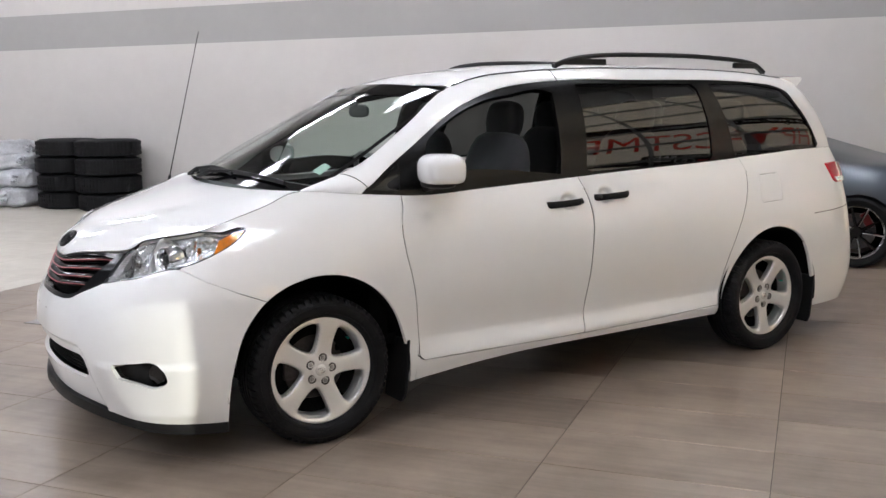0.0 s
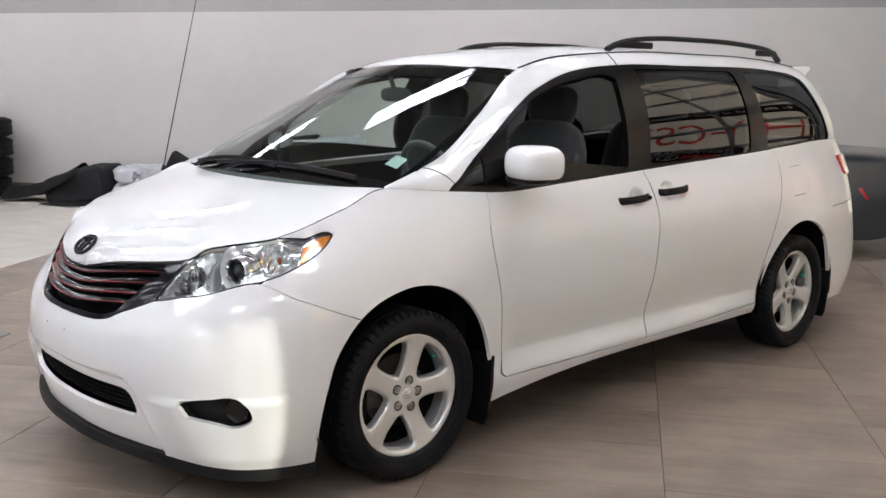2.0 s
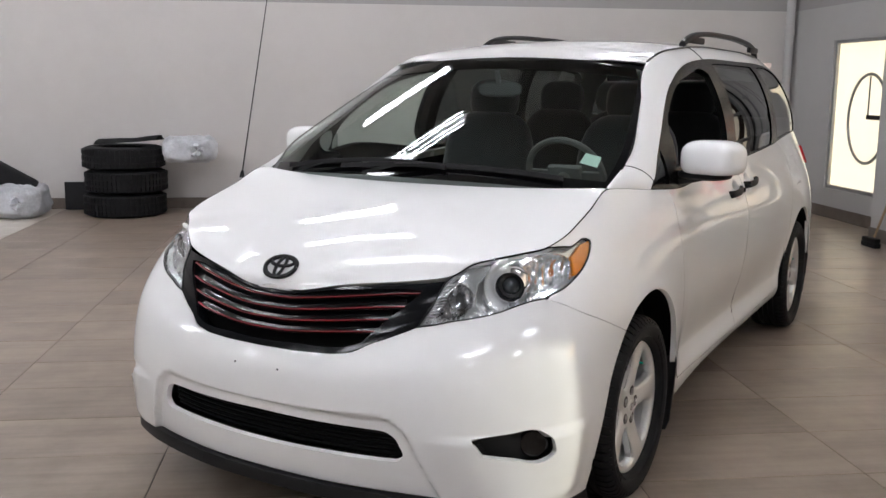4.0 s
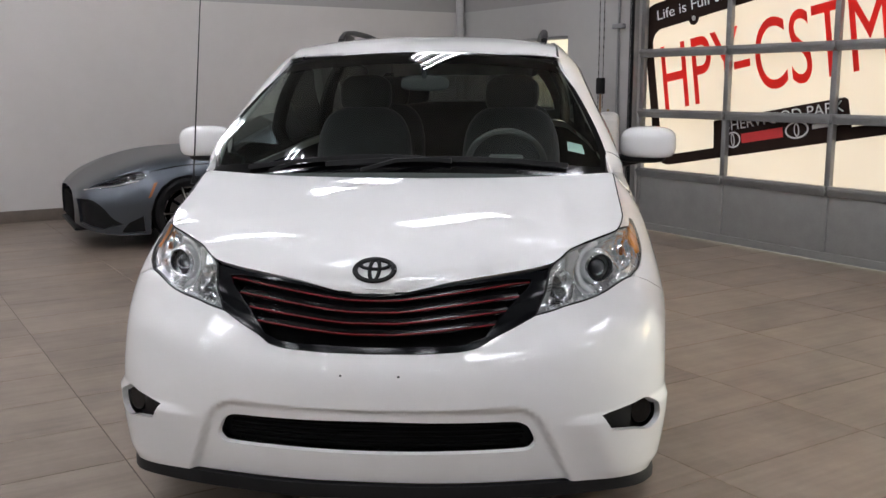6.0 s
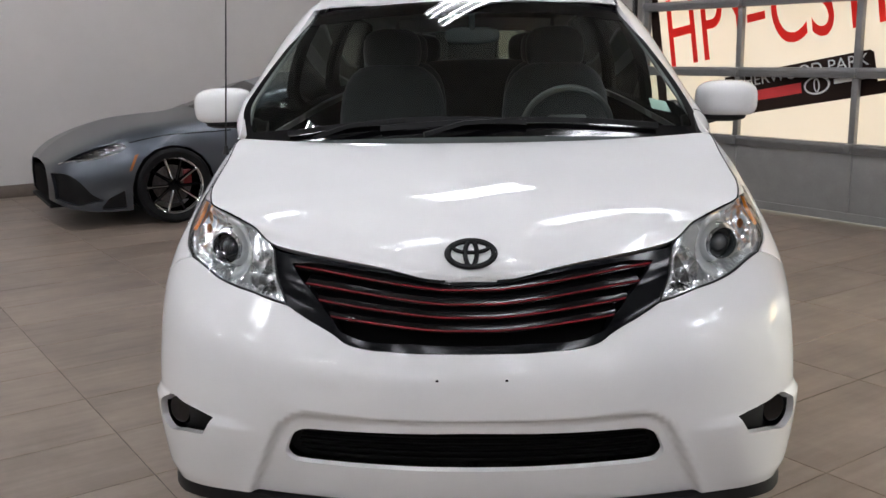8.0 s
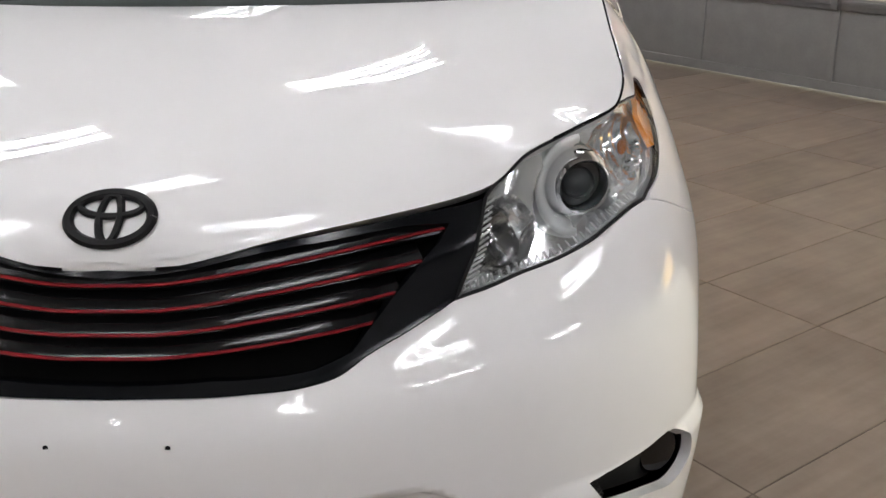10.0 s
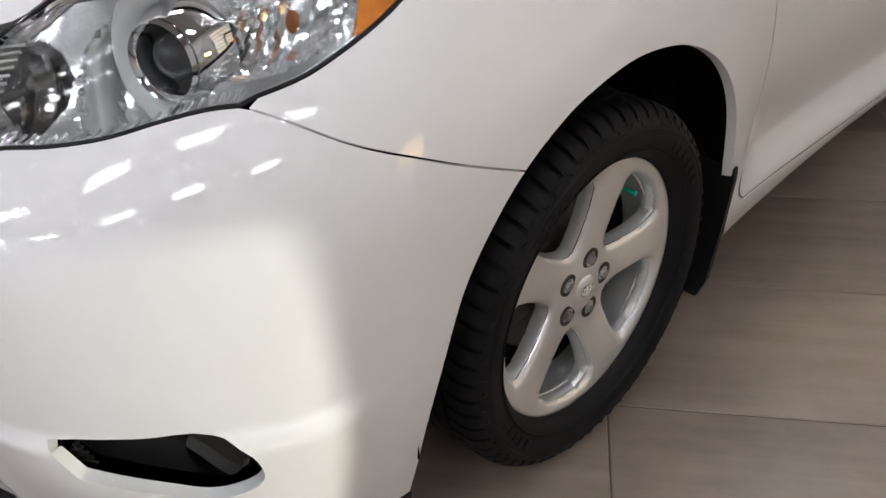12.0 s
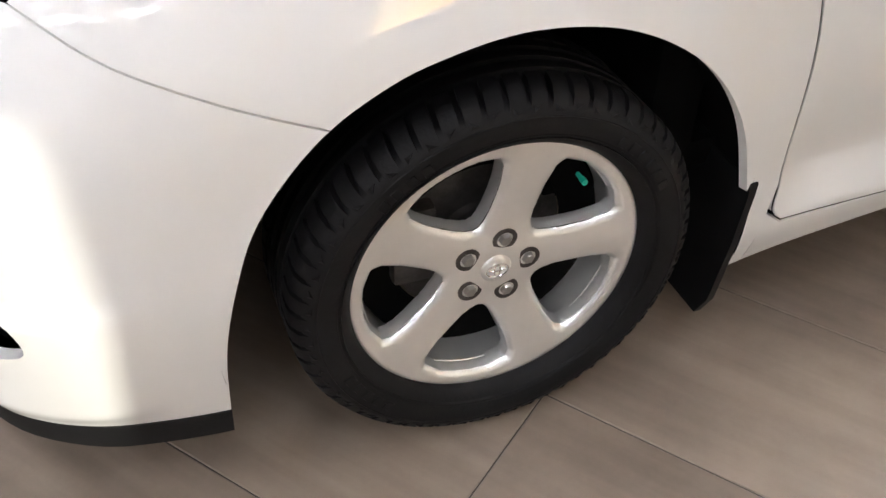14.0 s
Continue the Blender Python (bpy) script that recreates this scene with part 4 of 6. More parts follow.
PANES = {"front": [(-0.573, 0.892, 1.204), (-0.614, 0.867, 1.284), (-0.654, 0.823, 1.373), (-0.822, 0.781, 1.481), (-1.008, 0.758, 1.556), (-1.194, 0.75, 1.593), (-1.434, 0.744, 1.615), (-1.476, 0.756, 1.6), (-1.455, 0.818, 1.491), (-1.434, 0.888, 1.177)],
         "slide": [(-1.658, 0.725, 1.649), (-2.561, 0.713, 1.653), (-2.592, 0.733, 1.624), (-2.613, 0.854, 1.232), (-2.592, 0.856, 1.203), (-1.658, 0.884, 1.181), (-1.616, 0.885, 1.197)],
         "quarter": [(-2.716, 0.708, 1.653), (-3.133, 0.681, 1.656), (-3.408, 0.68, 1.622), (-3.456, 0.71, 1.571), (-3.647, 0.776, 1.334), (-3.667, 0.782, 1.244), (-2.822, 0.842, 1.224)],
         "vent": [(-0.299, 0.892, 1.154), (-0.465, 0.849, 1.283), (-0.451, 0.899, 1.144)]}
PANES = {k: SIDE.uv(v) for k, v in PANES.items()}
PANES['front'] = np.vstack([curved(PANES['front'][1:8], 4), PANES['front'][8:], PANES['front'][:1]])
for s in (1, -1):
    rear = [(G1, 0), (G1, .10), (5.62, .10), (5.70, .50), (G1, .50), (G1, GV), (G0, GV)]
    panel("roof_side", SIDE, np.vstack([[(G0, 0)], bl[:1], bt[::-1], bl[-1:], rear]), PAINT, van, s)
    band = panel("window_surround", SIDE, np.vstack([bl, bt]), PILLAR, van, s, holes=list(PANES.values()), depth=.03, label="black window pillars")
    for k, l in PANES.items():
        if k == "front" and s > 0:
            continue
        panel("window_pane", SIDE, l, GLASS_SIDE if k == "front" else BLACK_GLOSS if k == "vent" else GLASS_DARK, band, s, depth=0, gap=-.001, lift=-.006)
    panel("rear_window", SIDE, np.array([(5.60, .09), (G1, .09), (G1, .51), (5.68, .51)]), GLASS_DARK, van, s, depth=0, gap=0, lift=-.006)

# inner shell, so that nothing shows through the joints
loop = np.vstack([[(0, 0)], ARCH_F, ARCH_R, [(ST[-1], 0), (ST[-1], VT - .05), (uh + .1, VT - .05)], LAMP_REAR[::-1], SEAM[::-1][:1], LAMP_LOW[1:], GRILLE_LOW[1:], LG])
panel("inner_body", HULL, loop, DARK, van, holes=[FOG], both=True, gap=.004, depth=0, lift=-.022, step=.06)
bm = bmesh.new()
box(bm, (-1.55, 0, .33), (1.95, 1.76, .10), .02)
box(bm, (-1.75, 0, .33), (4.6, 1.20, .12), .02)
part("underbody", bm, DARK, van)
for s in (1, -1):
    for x0, r in ((0, .455), (-3.045, .44)):
        bm = bmesh.new()
        ring = []
        for y in (.48, .965):
            ring.append([bm.verts.new((x0 + r * math.cos(a), s * y, .345 + r * math.sin(a))) for a in np.linspace(radians(-9), radians(189), 40)])
        for i in range(39):
            bm.faces.new((ring[0][i], ring[0][i + 1], ring[1][i + 1], ring[1][i]))
        bm.faces.new(ring[0])
        part("wheel_liner", bm, DARK, van)

# grille
gl_loop = np.vstack([GRILLE_LOW, GRILLE_TOP[::-1][:-1], LAMP_IN])
grille = panel("grille", HULL, gl_loop, DARK, van, both=True, depth=0, gap=.003, lift=-.06, step=.04, label="black radiator grille with red pinstripes")
inner_edge = hull3([(.985, 0, .700), (.972, .15, .703), (.952, .30, .710), (.930, .355, .728), (.893, .398, .776), (.855, .445, .825), (.823, .487, .868), (.800, .50, .888)])
inner_edge[0, 0] = 0
inner_top = hull3([(.828, .43, .893), (.872, .311, .882), (.905, .18, .866), (.920, .10, .852), (.937, 0, .848)])
inner_top[-1, 0] = 0
panel("surround", HULL, np.vstack([GRILLE_LOW[:-1], [(0, GRILLE_LOW[-1, 1])], inner_edge, inner_top, GRILLE_TOP[::-1], LAMP_IN]), SURROUND, grille, both=True, depth=.045, gap=.0025, lift=-.004, step=.025)


def on_front(y, z, back=0.0):
    """A point of the nose at a given y and z, set back from its surface."""
    uv = HULL.uv([(.9, abs(y), z)], (.02, 1, 1))
    p, n = HULL.at(uv)[0], HULL.normal(uv)[0]
    p = p - n * back
    return (p[0], math.copysign(p[1], y) if y else 0.0, p[2])


for zc, ye, ze in ((.838, .496, .882), (.803, .462, .840), (.770, .428, .799), (.737, .396, .761)):
    half = []
    for k in range(13):
        y = ye * k / 12
        f = max(0.0, (y - .07) / (ye - .07))
        half.append((y, zc + (ze - zc) * f ** 1.05))
    ys = [(-y, z) for y, z in half[::-1]] + half[1:]
    ends = [.012 * min(1.0, max(0.0, (abs(y) - ye + .065) / .05)) for y, z in ys]  # tucked in behind the surround
    path = [on_front(y, z + .010, .024 + e) for (y, z), e in zip(ys, ends)]
    bm = bmesh.new()
    sweep(bm, path, [(-.034, -.012), (.010, -.012), (.019, -.009), (.021, -.005), (.016, .003), (-.004, .018), (-.012, .020), (-.034, .018)])
    part("bar", bm, BAR, grille)
    bm = bmesh.new()
    sweep(bm, [on_front(y, z + .002, .0045 + e) for (y, z), e in zip(ys, ends)], [(-.003, -.0012), (.003, -.0012), (.003, .0012), (-.003, .0012)])
    part("stripe", bm, RED, grille, "thin red pinstripe")

# lower grille, fog lamps, chin
lower = panel("lower_grille", HULL, LG, BLACK, van, both=True, depth=-.045, gap=-.012, lift=-.055, step=.03, label="black lower grille mesh")
for k in range(5):
    z = .375 + k * .018
    bm = bmesh.new()
    ymax = .49 - abs(z - .405) * .5
    sweep(bm, [on_front(y, z, .035) for y in np.linspace(-ymax, ymax, 25)], [(-.006, -.003), (.006, -.003), (.006, .003), (-.006, .003)])
    part("slat", bm, DARK, lower)
for s in (1, -1):
    fog = panel("fog_lamp_recess", HULL, FOG, BLACK, van, s, depth=-.042, gap=-.012, lift=-.05, step=.03, label="black fog lamp recess")
    bm = bmesh.new()
    c = Vector((.715, s * .862, .428))
    ax = Vector((.86, s * .5, 0)).normalized()
    rod(bm, c - ax * .05, c + ax * .012, .042, .046, 24)
    rod(bm, c + ax * .012, c + ax * .018, .046, .040, 24)
    part("fog_cover", bm, BLACK_GLOSS, fog)
    for k in range(6):
        bm = bmesh.new()
        z = .408 + k * .009
        a, b = on_front(s * (.775 - k * .004), z, .03), on_front(s * (.735 + k * .005), z, .03)
        rod(bm, a, b, .0025, n=6)
        part("rib", bm, BLACK, fog)
path = [tuple(p) for p in pchip(np.linspace(0, 1.225, 50), ST, L0)]
path = [(x, -y, z) for x, y, z in path[::-1]] + path[1:]
bm = bmesh.new()
sweep(bm, [(x - .012, y * .992, z - .022) for x, y, z in path], [(-.014, .024), (.012, .024), (.016, .004), (.016, -.018), (.006, -.024), (-.014, -.020)])
part("chin_spoiler", bm, BLACK, van, "black plastic chin spoiler")
for s in (1, -1):
    bm = bmesh.new()
    x, y, z = on_front(s * .0905, .617, -.0005)
    rod(bm, (x - .004, y, z), (x, y, z), .0042, n=10)
    part("plate_hole", bm, DARK, van)

# emblem: plain ovals on a shallow round field of the hood
em_uv = HOOD.uv([(.888, 0, .927)])
em_p, em_n = Vector(HOOD.at(em_uv)[0]), Vector(HOOD.normal(em_uv)[0])
em_t = Vector((0, 1, 0)).cross(em_n).normalized()
if em_t.z < 0:
    em_t = -em_t
def oval(cy, ct, ry, rt, r, n=40):
    bm = bmesh.new()
    pts = []
    for k in range(n + 1):
        a = 2 * math.pi * k / n
        q = em_p + Vector((0, cy + ry * math.cos(a), 0)) + em_t * (ct + rt * math.sin(a))
        uv = HOOD.uv([tuple(q)])
        pts.append(Vector(HOOD.at(uv)[0]) + Vector(HOOD.normal(uv)[0]) * .004)
    return sweep(bm, pts, round_section(r, 6, .8), [tuple(em_n)] * len(pts), cap=False)
emblem = part("emblem", oval(0, 0, .0625, .0435, .0088), BLACK, van, "black oval emblem")
part("emblem_oval", oval(0, 0, .0155, .041, .0064), BLACK, emblem)
part("emblem_oval", oval(0, .020, .047, .0185, .0064), BLACK, emblem)

bm = bmesh.new()
lip = [on_front(y, .866 + .06 * max(0, abs(y) - .07), .010) for y in np.linspace(-.068, .068, 13)]
sweep(bm, lip, [(-.012, -.007), (.002, -.007), (.006, .0), (.003, .013), (-.004, .016), (-.014, .014)])
part("hood_lip", bm, PAINT, van, smooth=True)

# headlights
for s in (1, -1):
    lamp = panel("headlight", HULL, LAMP, SATIN, van, s, depth=-.086, gap=.001, lift=-.090, step=.03, label="clear headlight with projector and amber side marker")
    panel("lens", HULL, LAMP, CLEAR, lamp, s, depth=0, gap=.005, lift=-.001, step=.02, label="clear plastic lens")
    ring = dense(inset(dense(LAMP, .02), .004), .015)
    pts = HULL.at(ring) - HULL.normal(ring) * .004
    bm = bmesh.new()
    sweep(bm, [(x, s * y, z) for x, y, z in [*pts, pts[0]]], round_section(.0032, 6), [(n[0], s * n[1], n[2]) for n in HULL.normal(np.vstack([ring, ring[:1]]))], cap=False)
    part("gasket", bm, BLACK, lamp)
    inner = inset(dense(LAMP, .02), .017)
    panel("chrome_skirt", HULL, LAMP, CHROME_DULL, lamp, s, holes=[inner], depth=.05, gap=.003, lift=-.016, step=.02, label="chrome skirt round the reflectors")
    amb = hull3([(.435, .875, .990), (.355, .862, 1.012), (.300, .866, 1.016), (.342, .884, .980), (.450, .890, .926), (.462, .886, .931)])
    panel("side_marker", HULL, amb, AMBER, lamp, s, depth=.01, gap=0, lift=-.010, step=.02, label="amber side marker lens")
    ax = Vector((.94, s * .30, .02)).normalized()
    c = Vector((.624, s * .727, .895))
    q = ax.to_track_quat("Y", "Z").to_matrix().to_4x4()
    m = Matrix.Translation(c) @ q
    bm = spin(bmesh.new(), [(.047, .0), (.051, .008), (.0475, .014), (.041, .006), (.040, -.05), (.047, -.05)], 40)
    bm.transform(m)
    part("projector_ring", bm, CHROME, lamp, "chrome projector ring")
    bm = bmesh.new()
    blob(bm, (0, 0, 0), (.030, .030, .030), 2, 24, 14)
    bm.transform(m @ Matrix.Translation((0, -.020, 0)))
    part("projector_lens", bm, LENS_DARK, lamp, "dark glass projector lens", smooth=True)
    bm = spin(bmesh.new(), [(.0001, -.032), (.041, -.032), (.041, -.036), (.0001, -.036)], 30, closed=False)
    bm.transform(m)
    part("projector_shade", bm, TRIM, lamp)
    bm = spin(bmesh.new(), [(.0505, .004), (.0535, .0), (.064, -.028), (.067, -.05), (.060, -.05)], 48)
    bm.transform(m)
    part("projector_shroud", bm, CHROME, lamp, "chrome shroud behind the projector")
    bm = spin(bmesh.new(), [(.057, -.030), (.061, -.004), (.070, .010), (.080, .015), (.085, .010), (.081, -.002), (.066, -.034)], 64)
    bmesh.ops.delete(bm, geom=[v for v in bm.verts if s * v.co.x < .006], context="VERTS")
    bm.transform(m @ Matrix.Translation((0, -.012, -.002)) @ Matrix.Diagonal((1.02, 1, 1.10, 1)))
    part("bezel", bm, WHITE_METAL, lamp, "satin silver crescent bezel", smooth=True)

    def bowl(p, cy, cz, ry, rz):
        return np.clip(1 - ((p[:, 1] - cy) / ry) ** 2 - ((p[:, 2] - cz) / rz) ** 2, 0, 1)
    p, fs, n = sheet_mesh(HULL, LAMP, step=.0085, gap=.011, depth=0)
    high, turn, eye = bowl(p, .588, .862, .062, .055), bowl(p, .812, .945, .060, .052), bowl(p, .727, .893, .074, .074)
    saw = np.abs((p[:, 1] / .019) % 2 - 1)
    fine = np.abs((p[:, 1] / .0095 + p[:, 2] / .05) % 2 - 1)
    d = .026 + .052 * high ** .7 + .034 * turn ** .7 + .062 * np.minimum(1, eye * 2.2)
    d += .010 * saw * np.minimum(1, high * 4) + .007 * fine * np.minimum(1, turn * 4)
    q = p - n * d[:, None]
    ob = mesh_object("reflector", q * [1, s, 1], fs if s > 0 else [f[::-1] for f in fs], MIRROR, lamp, False, "faceted chrome reflectors")
    # high-beam bowl set into them, its chrome darkened for the room it mirrors
    ring = HULL.uv([(.75, .588 + .046 * math.cos(t), .862 + .044 * math.sin(t) - .25 * .046 * math.cos(t)) for t in np.linspace(0, 2 * math.pi, 33)[:-1]], (.05, 1, 1))
    p, fs, n = sheet_mesh(HULL, ring, step=.008, gap=0, depth=0)
    high = bowl(p, .588, .862, .062, .055)
    d = .020 + .050 * high ** .7 + .012 * np.abs((p[:, 1] / .022 + p[:, 2] / .06) % 2 - 1)
    mesh_object("high_beam_bowl", (p - n * d[:, None]) * [1, s, 1], fs if s > 0 else [f[::-1] for f in fs], CHROME_REFL_DARK, lamp, False, "chrome high-beam bowl, dark room reflection in its colour")
    cc = Vector((.672, s * .585, .862))
    bm = rod(bmesh.new(), cc - ax * .03, cc + ax * .012, .013, .010, 16)
    rod(bm, cc + ax * .012, cc + ax * .022, .010, .004, 16)
    part("bulb_shield", bm, TRIM, lamp)
    bm = blob(bmesh.new(), (.500, s * .812, .930), (.009, .009, .015), 2, 12, 8)
    part("turn_bulb", bm, AMBER_DIM, lamp, "amber turn bulb")
    # fine ribs along the lower edge and on the inner wing
    for k in range(30):
        t = (k + .3) / 30
        lo = np.array([np.interp(t, np.linspace(0, 1, len(LAMP_LOW) - 1), LAMP_LOW[1:, i]) for i in (0, 1)]) + [0, .012]
        a, b = HULL.at([lo])[0] - HULL.normal([lo])[0] * .014, HULL.at([lo + [0, .022]])[0] - HULL.normal([lo + [0, .022]])[0] * .026
        part("flute", rod(bmesh.new(), (a[0], s * a[1], a[2]), (b[0], s * b[1], b[2]), .0023, n=6), CHROME_DULL, lamp)
    for k in range(15):
        t = .06 + .86 * k / 14
        e = np.array([np.interp(t, np.linspace(0, 1, 5), np.r_[LAMP_LOW[-1:, i], LAMP_IN[::-1, i], LAMP_TOP[-1:, i]]) for i in (0, 1)])
        a = HULL.at([e + [.012, .0]])[0] - HULL.normal([e + [.012, 0]])[0] * .010
        b = HULL.at([e + [.048, .004]])[0] - HULL.normal([e + [.048, .004]])[0] * .026
        part("flute", rod(bmesh.new(), (a[0], s * a[1], a[2]), (b[0], s * b[1], b[2]), .0021, n=6), SATIN, lamp)

# wheels
def polar(r, deg):
    a = radians(deg)
    return (-r * math.cos(a), r * math.sin(a))


def wheel_windows():
    side1 = [(.088, 4), (.096, 10), (.114, 16), (.14, 20), (.17, 22.5), (.204, 23), (.218, 21), (.2250, 12), (.2260, 4)]
    holes = []
    for k in range(5):
        mid = 5 + 36 + 72 * k
        holes.append(np.array([polar(r, mid + d) for r, d in side1] + [polar(r, mid - d) for r, d in side1[::-1]]))
    return holes


def wheel_sheet():
    """Face of the wheel: flat spokes that roll over into the windows, and a raised lip."""
    g = np.linspace(-.26, .26, 281)
    X, Z = np.meshgrid(g, g, indexing="ij")
    r = np.hypot(X, Z)
    y = curve1([(0, .072), (.035, .072), (.060, .069), (.09, .070), (.14, .076), (.19, .0815), (.222, .0838), (.2335, .0845), (.2380, .0850), (.2415, .0857), (.2440, .0860), (.2475, .0850), (.25, .084), (.40, .084)], r.ravel()).reshape(r.shape)
    pts = np.stack([X.ravel(), Z.ravel()], 1)
    d = np.full(len(pts), 9.0)
    for h in wheel_windows():
        e = dense(h, .003)
        dd = np.sqrt(((pts[:, :1] - e[None, :, 0]) ** 2 + (pts[:, 1:] - e[None, :, 1]) ** 2).min(1))
        dd[inside(pts, h)] *= -1
        d = np.minimum(d, dd)
    d = d.reshape(r.shape)
    roll = np.clip(1 - d / .010, 0, 1.6)
    y = y - .005 * (1 - np.clip(d / .034, 0, 1)) ** 2 * np.clip((.236 - r) / .02, 0, 1)
    y = y - .006 * roll ** 2 * np.clip((.236 - r) / .012, 0, 1)
    return Sheet(np.stack([X, y, Z], 2), g, g, -1)


WHEEL = wheel_sheet()


def make_wheel():
    t = np.linspace(0, 2 * np.pi, 160, endpoint=False)
    outer = np.stack([.2472 * np.cos(t), .2472 * np.sin(t)], 1)
    p, fs, n = sheet_mesh(WHEEL, outer, wheel_windows(), step=.006, gap=0, depth=.003)
    w = mesh_object("wheel", p, fs, SILVER, van, True, "silver five-spoke alloy wheel", n)
    # sloping walls from the face down to the back of each window
    for h in wheel_windows():
        h = dense(h, .006)
        rings = []
        for d_, back in ((0, .002), (.001, .006), (.0025, .014), (.0035, .024), (.0025, .027)):
            g = inset(h, d_)
            y = WHEEL.at(h)[:, 1] - back
            rings.append(np.stack([g[:, 0], y, g[:, 1]], 1))
        m = len(h)
        faces = [(a * m + k, a * m + (k + 1) % m, (a + 1) * m + (k + 1) % m, (a + 1) * m + k) for a in range(len(rings) - 1) for k in range(m)]
        bm = bmesh.new()
        vs = [bm.verts.new(v) for v in np.concatenate(rings)]
        for f in faces:
            bm.faces.new([vs[k] for k in f])
        part("spoke_wall", bm, SILVER, w, smooth=True)
    bm = spin(bmesh.new(), [(.2468, .0848), (.2485, .0838), (.2495, .078), (.2475, .072), (.246, .064), (.234, .055), (.228, -.08), (.222, -.08), (.2205, .03), (.2205, .054), (.230, .06)], 96)
    part("rim", bm, SILVER, w, smooth=False)
    prof = [(.2465, .078), (.251, .094), (.262, .106), (.285, .1155), (.300, .118), (.312, .1165), (.320, .112), (.327, .104), (.330, .092), (.331, .06), (.331, 0)]
    prof = prof + [(r, -t_) for r, t_ in prof[::-1][1:]] + [(.236, -.09), (.236, .058)]
    bm = spin(bmesh.new(), prof, 96)
    for y0, y1 in ((.020, .045), (-.045, -.020), (-.012, .012)):
        spin(bm, [(.328, y0), (.3455, y0 + .002), (.3455, y1 - .002), (.328, y1)], 72)
    for k in range(62):
        for sgn in (1, -1):
            a0, a1 = (2 * math.pi * (k + .08 + f) / 62 for f in (0, .74))
            vs = []
            for a in (a0, a1):
                for r, y in ((.316, .1140), (.334, .1045), (.343, .0905), (.3455, .078), (.3455, .053), (.327, .053)):
                    sk = (.1 - y) * .5
                    vs.append(bm.verts.new((r * math.cos(a + sk), sgn * y, r * math.sin(a + sk))))
            for j in range(5):
                bm.faces.new((vs[j], vs[j + 1], vs[j + 7], vs[j + 6]))
            bm.faces.new(vs[:6])
            bm.faces.new(vs[6:][::-1])
    for k in range(62):
        a0 = 2 * math.pi * k / 62
        vs = [bm.verts.new((r * math.cos(a0 + d), y, r * math.sin(a0 + d))) for r, d, y in ((.3155, .015, .1152), (.3255, .015, .1098), (.3155, .062, .1152) if k % 2 else (.3255, .062, .1098))]
        ap = bm.verts.new(sum((v.co for v in vs), Vector()) / 3 + Vector((0, .0032, 0)))
        for i in range(3):
            bm.faces.new((vs[i], vs[(i + 1) % 3], ap))
    for r in (.268, .274, .307):
        spin(bm, [(r, .1085 if r < .28 else .1165), (r + .0015, .1125 if r < .28 else .1185), (r + .003, .1085 if r < .28 else .1165)], 96)
    tyre = part("tyre", bm, RUBBER, w, "black rubber tyre with worn shoulder tread")
    for c0, n_ in ((28, 6), (205, 5), (118, 4)):
        for k in range(n_):
            a = radians(c0 + k * 5.2)
            bm = bmesh.new()
            box(bm, (0, 0, 0), (.016, .003, .018), .001, segments=1)
            bm.transform(Matrix.Translation((-.289 * math.cos(a), .1175, .289 * math.sin(a))) @ Matrix.Rotation(a - math.pi / 2, 4, "Y"))
            part("sidewall_bar", bm, RUBBER, w)
    for k in range(5):
        x, z = polar(.057, 5 + 72 * k)
        bm = spin(bmesh.new(), [(.0001, .0765), (.0085, .0765), (.0105, .0735), (.0125, .066), (.0125, .05), (.0001, .05)], 6, centre=(x, 0, z), closed=False)
        part("lug_nut", bm, NUT, w, "steel lug nut")
        # dark ring on the face, for the shade in the pocket round each nut
        bm = spin(bmesh.new(), [(.0140, .0716), (.0212, .0706), (.0212, .060), (.0140, .0585), (.0140, .064)], 20, centre=(x, 0, z))
        part("lug_seat_shade", bm, STEEL, w)
    bm = spin(bmesh.new(), [(.0001, .0775), (.018, .0770), (.025, .0745), (.0285, .070), (.0285, .06)], 32, closed=False)
    cap = part("hub_cap", bm, SILVER, w, "silver centre cap")
    for ry, rz in ((.019, .013), (.005, .0125), (.014, .0055)):
        bm = bmesh.new()
        pts = [(ry * math.cos(2 * math.pi * k / 24), .0775, rz * math.sin(2 * math.pi * k / 24) + (.004 if rz < .006 else 0)) for k in range(25)]
        sweep(bm, pts, round_section(.0014, 5), [(0, 1, 0)] * 25, cap=False)
        part("cap_oval", bm, CHROME, w)
    x, z = polar(.196, 41)
    bm = bmesh.new()
    rod(bm, (x, .038, z), (x, .056, z), .004, n=8)
    rod(bm, (x, .052, z), (x, .064, z), .0055, n=10)
    part("valve_cap", bm, CAP_GREEN, w, "green plastic valve cap")
    bm = spin(bmesh.new(), [(.0001, .0), (.07, .0), (.075, -.012), (.150, -.012), (.150, -.036), (.0001, -.036)], 48, closed=False)
    part("brake_disc", bm, STEEL, w)
    bm = bmesh.new()
    box(bm, (.118, -.018, .03), (.075, .07, .15), .012)
    part("brake_caliper", bm, STEEL, w)
    # black shield ring brought forward, standing for the shade behind the spokes
    bm = spin(bmesh.new(), [(.152, -.004), (.214, .004), (.216, -.004), (.152, -.012)], 48)
    part("dust_shield_shade", bm, DARK, w)
    return w


front_left = make_wheel()
front_left.matrix_basis = pose(0, .86, .347)
for x, s in ((-3.03, 1), (0, -1), (-3.03, -1)):
    w = copy_thing(front_left, pose(x, s * .86, .347, 0, (-20 if x else 0), 0 if s > 0 else 180))

